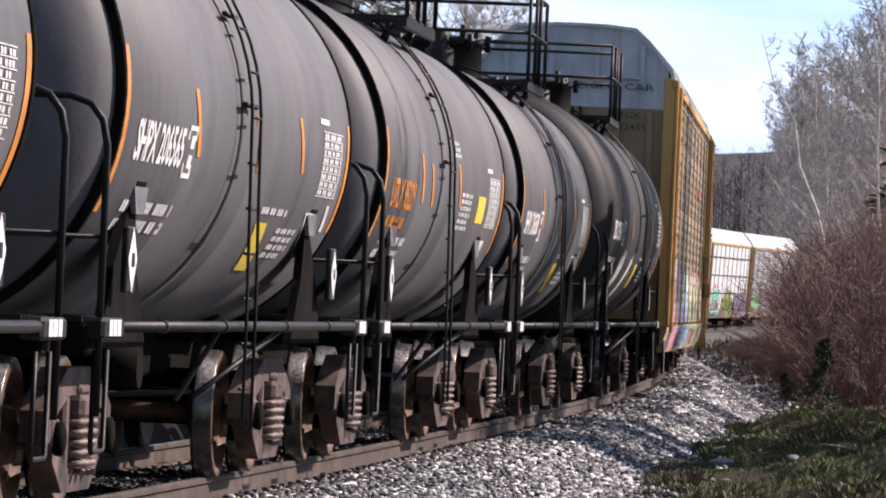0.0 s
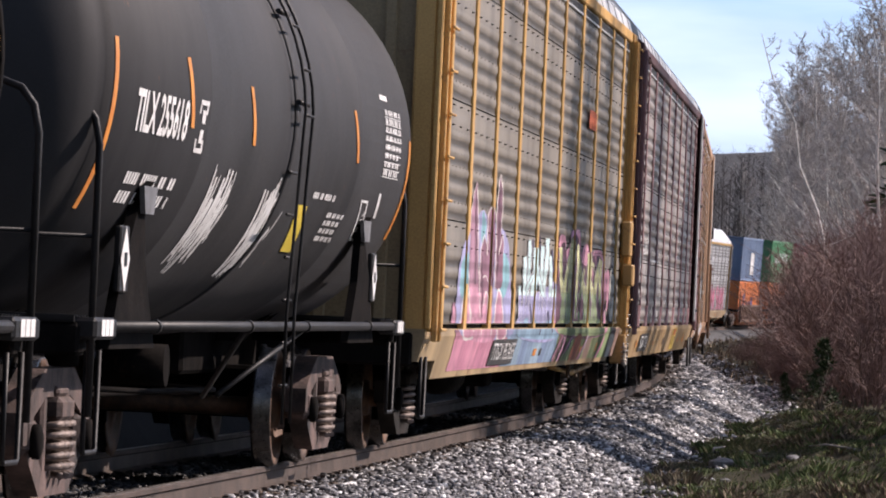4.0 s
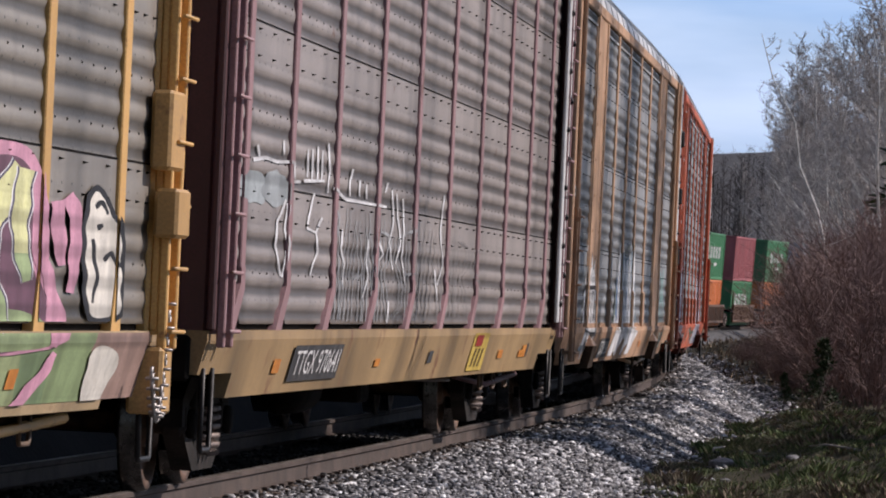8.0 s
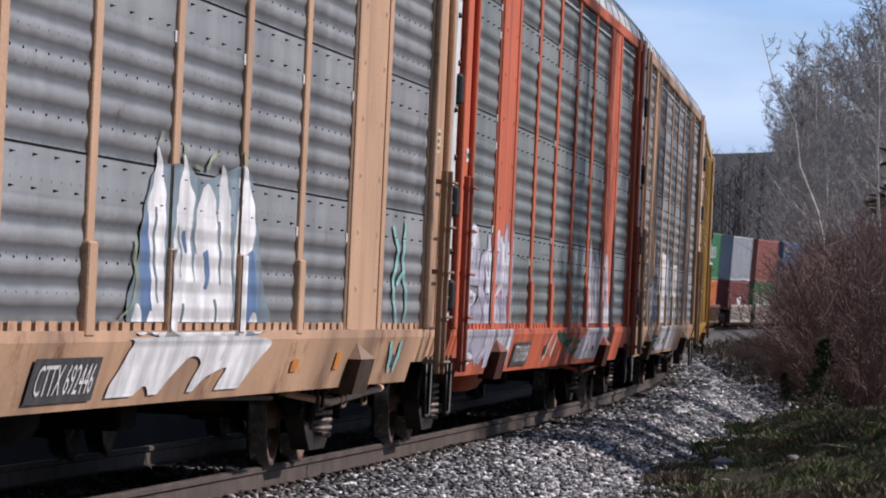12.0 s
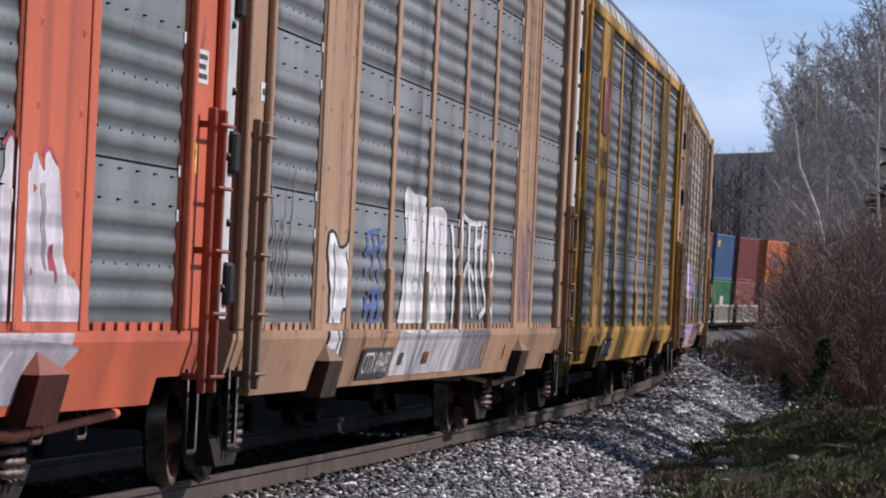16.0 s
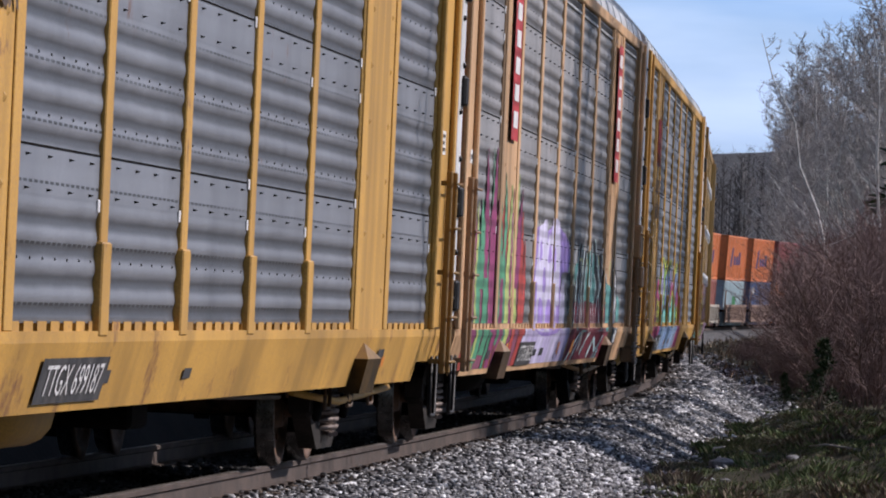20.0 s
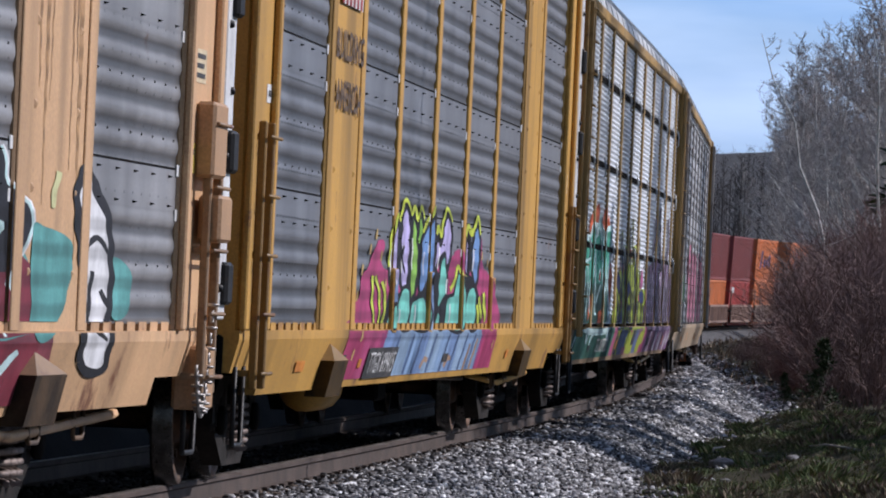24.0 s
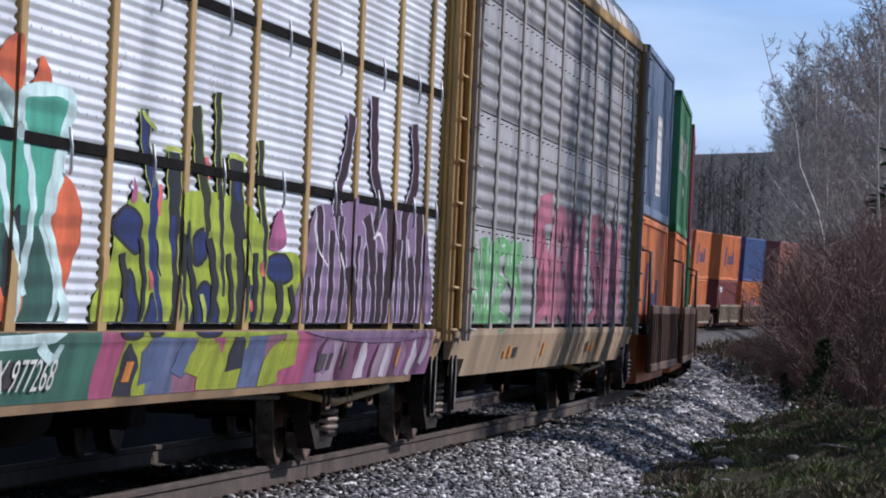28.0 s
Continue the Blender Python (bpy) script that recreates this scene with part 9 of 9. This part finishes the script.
M_BARK = surf("grey_bark", (.10, .08, .065), (.24, .20, .17), 6, .9, 0, .5, 30)
M_BIRCH = surf("pale_bark", (.50, .47, .43), (.80, .77, .72), 5, .85, 0, .3, 30, .4, (.08, .07, .06), (2, 2, 6))
M_TWIG = surf("twigs", (.29, .255, .235), (.58, .535, .495), 2, .9, 0, 0, 20)
M_TWIGRED = surf("reddish_twigs", (.115, .073, .066), (.275, .18, .158), 1.5, .9, 0, 0, 20)
M_NEEDLE = islands("evergreen_leaves", [(0, (.018, .035, .014)), (.6, (.035, .06, .022)), (1, (.06, .085, .03))], .7)


def grow_tree(rng, h, r, lean=(0, 0), first=.25, limbs=22, twigs=9, up=.75, reach=.28, dense=5):
    """A bare tree: a tapered trunk with limbs, and branches forking into twigs."""
    trunk, crown = Geo(), Geo()
    pts = []
    for k in range(9):
        f = k / 8
        pts.append(Vector((lean[0] * f * h + rng.uniform(-.02, .02) * h * f, lean[1] * f * h + rng.uniform(-.02, .02) * h * f, h * f - .15)))
    trunk.tube(pts, [r * (1 - .88 * k / 8) for k in range(9)], 8)
    for q in range(limbs):
        f = first + (1 - first) * (q + rng.random()) / limbs * .97
        i = min(int(f * 8), 7)
        p = pts[i].lerp(pts[i + 1], f * 8 - i)
        a = rng.uniform(0, 6.283)
        ln = h * reach * (1.15 - .75 * f) * rng.uniform(.7, 1.25)
        d = Vector((math.cos(a), math.sin(a), up * rng.uniform(.5, 1.5))).normalized()
        limb = [p]
        for k in range(4):
            d = (d + Vector((rng.uniform(-.3, .3), rng.uniform(-.3, .3), rng.uniform(-.05, .35)))).normalized()
            limb.append(limb[-1] + d * ln / 4)
        lr = r * .34 * (1.1 - f)
        (trunk if lr > r * .16 else crown).tube(limb, [lr * (1 - .2 * k) + .004 for k in range(5)], 5)
        for t in range(twigs):
            g = rng.uniform(.2, 1)
            i = min(int(g * 4), 3)
            b = limb[i].lerp(limb[i + 1], g * 4 - i)
            e = Vector((rng.uniform(-1, 1), rng.uniform(-1, 1), rng.uniform(-.1, 1.1))).normalized()
            tl = ln * rng.uniform(.22, .5)
            m = b + e * tl * .5 + Vector((rng.uniform(-.06, .06), rng.uniform(-.06, .06), .04)) * tl
            end = m + (e + Vector((rng.uniform(-.4, .4), rng.uniform(-.4, .4), .35))).normalized() * tl * .5
            crown.tube([b, m, end], [.012, .008, .004], 3)
            for u in range(dense):
                e2 = Vector((rng.uniform(-1, 1), rng.uniform(-1, 1), rng.uniform(-.1, 1.1))).normalized()
                c = m.lerp(end, rng.random())
                crown.tube([c, c + e2 * tl * rng.uniform(.2, .45)], [.0065, .0035], 3)
    return trunk, crown


TREES = {}


def plant(kind, x, y, turn=0, size=1.0, label="", z=None):
    """A tree or bush of one of the kinds grown below."""
    trunk, crown, bark, twig, name, cat = TREES[kind]
    th = tagged(new(name), label, cat)
    th.matrix_basis = pose(x, y, float(lie(np.array(x), np.array(y))) if z is None else z, 0, 0, turn) @ Matrix.Scale(size, 4)
    put("trunk", trunk, bark, th)
    put("crown", crown, twig, th)
    return th


for k in range(4):
    a, b = grow_tree(random.Random(40 + k), 11.0, .15, (random.uniform(-.04, .04), 0), .2, 44, 13, .8, .25, 10)
    TREES["birch", k] = (a.mesh("trunk"), b.mesh("crown"), M_BIRCH, M_TWIG, "bare_tree", "tree")
for k in range(2):
    a, b = grow_tree(random.Random(50 + k), 10.0, .075, (-.34, 0), .34, 12, 5, .35, .15)
    TREES["leaning", k] = (a.mesh("trunk"), b.mesh("crown"), M_BIRCH, M_TWIG, "bare_tree", "tree")


def grow_bush(rng, h, stems=26, twigs=9):
    trunk, crown = Geo(), Geo()
    for q in range(stems):
        a, ln = rng.uniform(0, 6.283), h * rng.uniform(.6, 1.1)
        p = Vector((math.cos(a) * h * .25 * rng.random(), math.sin(a) * h * .25 * rng.random(), -.1))
        d = Vector((math.cos(a) * rng.uniform(.1, .8), math.sin(a) * rng.uniform(.1, .8), 1)).normalized()
        pts = [p]
        for k in range(4):
            d = (d + Vector((rng.uniform(-.25, .25), rng.uniform(-.25, .25), rng.uniform(-.2, .15)))).normalized()
            pts.append(pts[-1] + d * ln / 4)
        trunk.tube(pts, [.011, .009, .007, .005, .003], 4)
        for t in range(twigs):
            g = rng.uniform(.15, 1)
            i = min(int(g * 4), 3)
            b = pts[i].lerp(pts[i + 1], g * 4 - i)
            e = (d + Vector((rng.uniform(-1, 1), rng.uniform(-1, 1), rng.uniform(-.4, .8)))).normalized()
            tl = ln * rng.uniform(.15, .4)
            m = b + e * tl * .6
            crown.tube([b, m, m + (e + Vector((rng.uniform(-.6, .6), rng.uniform(-.6, .6), .1))) * tl * .4], [.005, .004, .002], 3)
            for u in range(2):
                c = b.lerp(m, rng.random())
                crown.tube([c, c + Vector((rng.uniform(-1, 1), rng.uniform(-1, 1), rng.uniform(-.3, .9))).normalized() * tl * .45], [.004, .002], 3)
    return trunk, crown


for k in range(4):
    a, b = grow_bush(random.Random(60 + k), 2.4, 40, 16)
    TREES["bush", k] = (a.mesh("trunk"), b.mesh("crown"), M_TWIGRED, M_TWIGRED, "bare_bush", "bush")


for k in range(3):
    a, b = grow_tree(random.Random(80 + k), 4.6, .035, (random.uniform(-.1, .1), 0), .12, 24, 12, .8, .26)
    TREES["sapling", k] = (a.mesh("trunk"), b.mesh("crown"), M_TWIGRED, M_TWIGRED, "sapling", "tree")


def grow_fir(rng, h, leaves=2600):
    trunk, crown = Geo(), Geo()
    trunk.tube([(0, 0, -.1), (0, 0, h * .5), (0, 0, h)], [h * .02, h * .013, .01], 6)
    for q in range(leaves):
        f = rng.random() ** .8
        rad = h * .24 * (1 - f) * rng.uniform(.3, 1.1) * (1 + .25 * math.sin(f * 40))
        a = rng.uniform(0, 6.283)
        p = Vector((rad * math.cos(a), rad * math.sin(a), h * (.06 + .94 * f) - rad * .25))
        d = Vector((math.cos(a), math.sin(a), rng.uniform(-.5, .4))).normalized() * h * rng.uniform(.03, .06)
        s = d.cross(Vector((rng.uniform(-1, 1), rng.uniform(-1, 1), 1))).normalized() * h * .010
        crown.add([p - s, p + s, p + d + s * .4, p + d - s * .4], [(0, 1, 2, 3)])
    return trunk, crown


for k in range(2):
    a, b = grow_fir(random.Random(65 + k), 3.0)
    TREES["fir", k] = (a.mesh("trunk"), b.mesh("crown"), M_BARK, M_NEEDLE, "evergreen_tree", "tree")


def grow_juniper(rng, h, clumps=16, leaves=170):
    """A loose evergreen bush: leafy clumps on a few leaning stems."""
    trunk, crown = Geo(), Geo()
    for q in range(clumps):
        f = (q + .5) / clumps
        a, rad = rng.uniform(0, 6.283), h * rng.uniform(.04, .24) * (1.15 - f)
        c = Vector((rad * math.cos(a), rad * math.sin(a), h * (.12 + .86 * f)))
        trunk.tube([(0, 0, -.1), (c.x * .3, c.y * .3, c.z * .5), tuple(c)], [h * .015, h * .010, h * .004], 5)
        r = h * rng.uniform(.07, .14) * (1.2 - .5 * f)
        for k in range(leaves):
            d = Vector((rng.gauss(0, 1), rng.gauss(0, 1), rng.gauss(0, .9))).normalized()
            p = c + d * r * rng.uniform(.3, 1.1)
            e = (d + Vector((rng.uniform(-.5, .5), rng.uniform(-.5, .5), .4))).normalized() * h * rng.uniform(.025, .05)
            s = e.cross(Vector((rng.uniform(-1, 1), rng.uniform(-1, 1), 1))).normalized() * h * .009
            crown.add([p - s, p + s, p + e + s * .4, p + e - s * .4], [(0, 1, 2, 3)])
    return trunk, crown


a, b = grow_juniper(random.Random(67), 3.0)
TREES["juniper", 0] = (a.mesh("trunk"), b.mesh("crown"), M_BARK, M_NEEDLE, "evergreen_bush", "bush")


def seen(px, y):
    """x of a place at distance y behind the upright through px, for planning the wood's edge."""
    return (px - 784 + 20) / 10244 * y


def brush(px, y, rng, wild=.25):
    """Height of the thicket at a place: low beside the ballast, higher into the wood."""
    top = np.interp(px, (1360, 1410, 1455, 1490, 1520, 1620), (596, 578, 515, 440, 405, 385)) + rng.uniform(0, wild) * 200
    high = EYE.z + (530 + (px - 784) * .0448 - top) * y / 10244
    return max(float(high - lie(np.array(seen(px, y)), np.array(y))), .3)


rng = random.Random(31)
LABEL = "bare pale-barked tree with fine grey twigs at the wood's edge"
for px, y, k, size in ((1470, 250, 0, 1.05), (1500, 275, 1, 1.30), (1530, 235, 2, 1.10), (1548, 290, 3, 1.45), (1580, 250, 0, 1.25), (1610, 215, 1, 1.1), (1446, 262, 2, 1.05), (1482, 280, 1, 1.35), (1392, 400, 3, 1.55), (1418, 395, 1, 1.6), (1366, 410, 2, 1.35), (1404, 420, 0, 1.7), (1436, 400, 3, 1.75), (1380, 430, 1, 1.6), (1515, 265, 0, 1.5), (1545, 255, 1, 1.42), (1562, 205, 3, .95), (1645, 270, 2, 1.3)):
    plant(("birch", k), seen(px, y), y, rng.uniform(0, 360), size, LABEL)
for px, y, k, size in ((1290, 475, 1, .7), (1350, 455, 2, .85), (1385, 470, 0, 1.15), (1408, 450, 3, 1.35), (1434, 475, 1, 1.6)):
    plant(("birch", k), seen(px, y), y, rng.uniform(0, 360), size, LABEL)
for px, y, k, turn, size in ((1526, 165, 0, 0, 1.0), (1552, 160, 1, 75, 1.0), (1566, 160, 0, 100, .85), (1448, 205, 1, 80, .8)):
    plant(("leaning", k), seen(px, y), y, turn, size, "thin pale leaning tree with bare branches")
for k in range(120):
    y = rng.uniform(125, 280)
    px = rng.uniform(1365 + max(0, 170 - y) * 1.6, 1680)
    plant(("bush", k % 4), seen(px, y), y, rng.uniform(0, 360), brush(px, y, rng) / 2.5, "leafless reddish-brown thicket beside the railway")
for k in range(52):
    y = rng.uniform(150, 270)
    px = rng.uniform(1440 + max(0, 160 - y) * .7, 1660)
    plant(("sapling", k % 3), seen(px, y), y, rng.uniform(0, 360), brush(px, y, rng, .35) / 4.6 * rng.uniform(1.0, 1.25), "slender leafless sapling in the thicket")
# bushes added on the unseen bank, to block more sky behind the train
for k in range(26):
    y = 45 + k * 4.2
    s = np.interp(y, LY, LS)
    p = line(s, rng.uniform(-9.5, -5.5))
    plant(("bush", k % 4), p.x, p.y, rng.uniform(0, 360), rng.uniform(.7, 1.1), "leafless brown bush added on the unseen bank behind the railway")
for k in range(16):
    y = rng.uniform(190, 290)
    px = rng.uniform(1285, 1350) + (290 - y) * .12
    plant(("bush", k % 4), seen(px, y), y, rng.uniform(0, 360), rng.uniform(.16, .30), "low brown scrub beside the railway")
plant(("juniper", 0), seen(1443, 118), 118, 0, .50, "small dark evergreen bush among the thicket")
plant(("juniper", 0), seen(1378, 125), 125, 120, .24, "small dark evergreen bush among the thicket")
for px, y, size in ((1478, 345, 1.5), (1522, 335, 2.1), (1556, 330, 2.6), (1600, 340, 3.2)):
    plant(("fir", 1), seen(px, y), y, rng.uniform(0, 360), size, "dark evergreen tree among bare trees")
plant(("fir", 1), seen(1612, 190), 190, 0, 3.5, "tall dark evergreen tree at the wood's edge")
# a pale stone and broken sticks in the grass
def field_stone(x, y, r, seed):
    q, g, vs = random.Random(seed), Geo(), []
    for i in range(6):
        a = math.pi * (i / 5 - .5)
        vs += [(math.cos(a) * math.cos(b * .7854) * r * q.uniform(.8, 1.2) * 1.5, math.cos(a) * math.sin(b * .7854) * r * q.uniform(.8, 1.2), math.sin(a) * r * q.uniform(.6, .8)) for b in range(8)]
    g.add(vs, [(i * 8 + b, i * 8 + (b + 1) % 8, i * 8 + 8 + (b + 1) % 8, i * 8 + 8 + b) for i in range(5) for b in range(8)])
    ob = tagged(put("stone", g, M_STONE), "pale weathered stone lying in the grass", "stone")
    ob.matrix_basis = pose(x, y, float(lie(np.array(x), np.array(y))) + r * .35, 0, 0, 40 * seed)


for k, (x, y, r) in enumerate(((3.3, 66.2, .10), (3.9, 63.0, .055), (2.95, 71.5, .05), (4.6, 69.5, .06), (3.1, 61.5, .045))):
    field_stone(x, y, r, k)
for k, (x, y, turn, ln) in enumerate(((4.4, 67, 20, .9), (5.0, 72, 150, .7), (3.7, 75, 70, .6), (5.4, 66, 100, .8))):
    ob = tagged(put("stick", Geo().tube([(-ln / 2, 0, 0), (-.1, .05, .03), (.15, -.02, .05), (ln / 2, .06, .02)], [.014, .013, .010, .006], 6), M_TWIG), "dry pale broken stick in the grass", "stick")
    ob.matrix_basis = pose(x, y, float(lie(np.array(x), np.array(y))) + .05, 0, 0, turn)
# two bare trees beside the camera, whose shade falls on the passing cars
plant(("leaning", 1), 4.4, 27.0, 160, 1.0, LABEL)
plant(("leaning", 0), 6.2, 50.7, 200, 1.15, LABEL)
# more bare trees of the same wood, out of view, dapple the cars further on
for k, (x, y, size) in enumerate(((9.6, 80, .95), (11.0, 95, 1.0), (13.2, 119, 1.15), (8.6, 68, .9), (9.0, 73.5, 1.0), (10.4, 87.5, 1.05), (12.0, 104, 1.1), (12.6, 72, 1.35), (13.4, 81, 1.4), (14.6, 92, 1.45), (15.6, 103, 1.5))):
    plant(("birch", k % 4), x, y, 70 * k, size, LABEL)
# the wood goes on beside the camera, out of view, and shades the verge
for px, y, k, size in ((1760, 124, 1, 1.1), (1840, 116, 0, 1.2)):
    plant(("birch", k), seen(px, y), y, rng.uniform(0, 360), size, "bare pale-barked tree with fine grey twigs at the wood's edge")
for px, y, size in ((1900, 68, 2.2), (1960, 76, 2.5)):
    plant(("fir", 0), seen(px, y), y, rng.uniform(0, 360), size, "dark evergreen tree at the wood's edge")
# trees behind the train
for px, y, kind, size in ((690, 170, ("birch", 1), 1.25), (800, 210, ("birch", 2), 1.3), (560, 150, ("birch", 0), 1.1), (880, 260, ("birch", 3), 1.2), (420, 150, ("birch", 3), 1.2), (980, 300, ("birch", 0), 1.2)):
    plant(kind, seen(px, y), y, rng.uniform(0, 360), size, "bare grey tree behind the railway")
plant(("fir", 0), seen(590, 165), 165, 0, 3.6, "tall evergreen tree behind the railway")


def far_wood(n, seed):
    r = random.Random(seed)
    g = Geo()
    for k in range(n):
        y = r.uniform(330, 570)
        x = y * r.uniform(-.12, .16)
        s = np.interp(y, LY, LS)
        if abs(x - np.interp(s, LS, LX)) < 9:
            continue
        z = float(lie(np.array(x), np.array(y)))
        h = r.uniform(5, 8.5)
        lean = r.uniform(-.05, .05) * h
        g.tube([(x, y, z - .3), (x + lean, y, z + h)], [.045, .015], 3)
        for q in range(46):
            f = r.uniform(.2, 1)
            a, ln = r.uniform(0, 6.283), h * r.uniform(.06, .17) * (1.2 - f * .6)
            b = Vector((x + lean * f, y, z + h * f))
            g.tube([b, b + Vector((math.cos(a) * ln, math.sin(a) * ln, ln * r.uniform(.3, 1.6)))], [.018, .007], 3)
    return g


M_FARWOOD = islands("far_wood", [(0, (.03, .026, .024)), (.6, (.06, .052, .048)), (.9, (.11, .095, .088)), (1, (.24, .22, .20))], .9)
tagged(put("far_wood", far_wood(1500, 8), M_FARWOOD), "distant leafless woods on the hillside", "woods", kind="stuff")


# ---- motion ----
def motions():
    for ob, s0, half in RIDES:
        walk(ob, [(t, car_pose(s0 - gone(t), half)) for t in range(29)])
    for ob, y in ROLLS:
        near = ob.parent.name.startswith(("tank_car", "auto_rack"))
        x, z = 0, WR
        if near:
            walk(ob, [(t / 15, pose(x, y, z, math.degrees(gone(t / 15) / WR))) for t in range(421)])


motions()
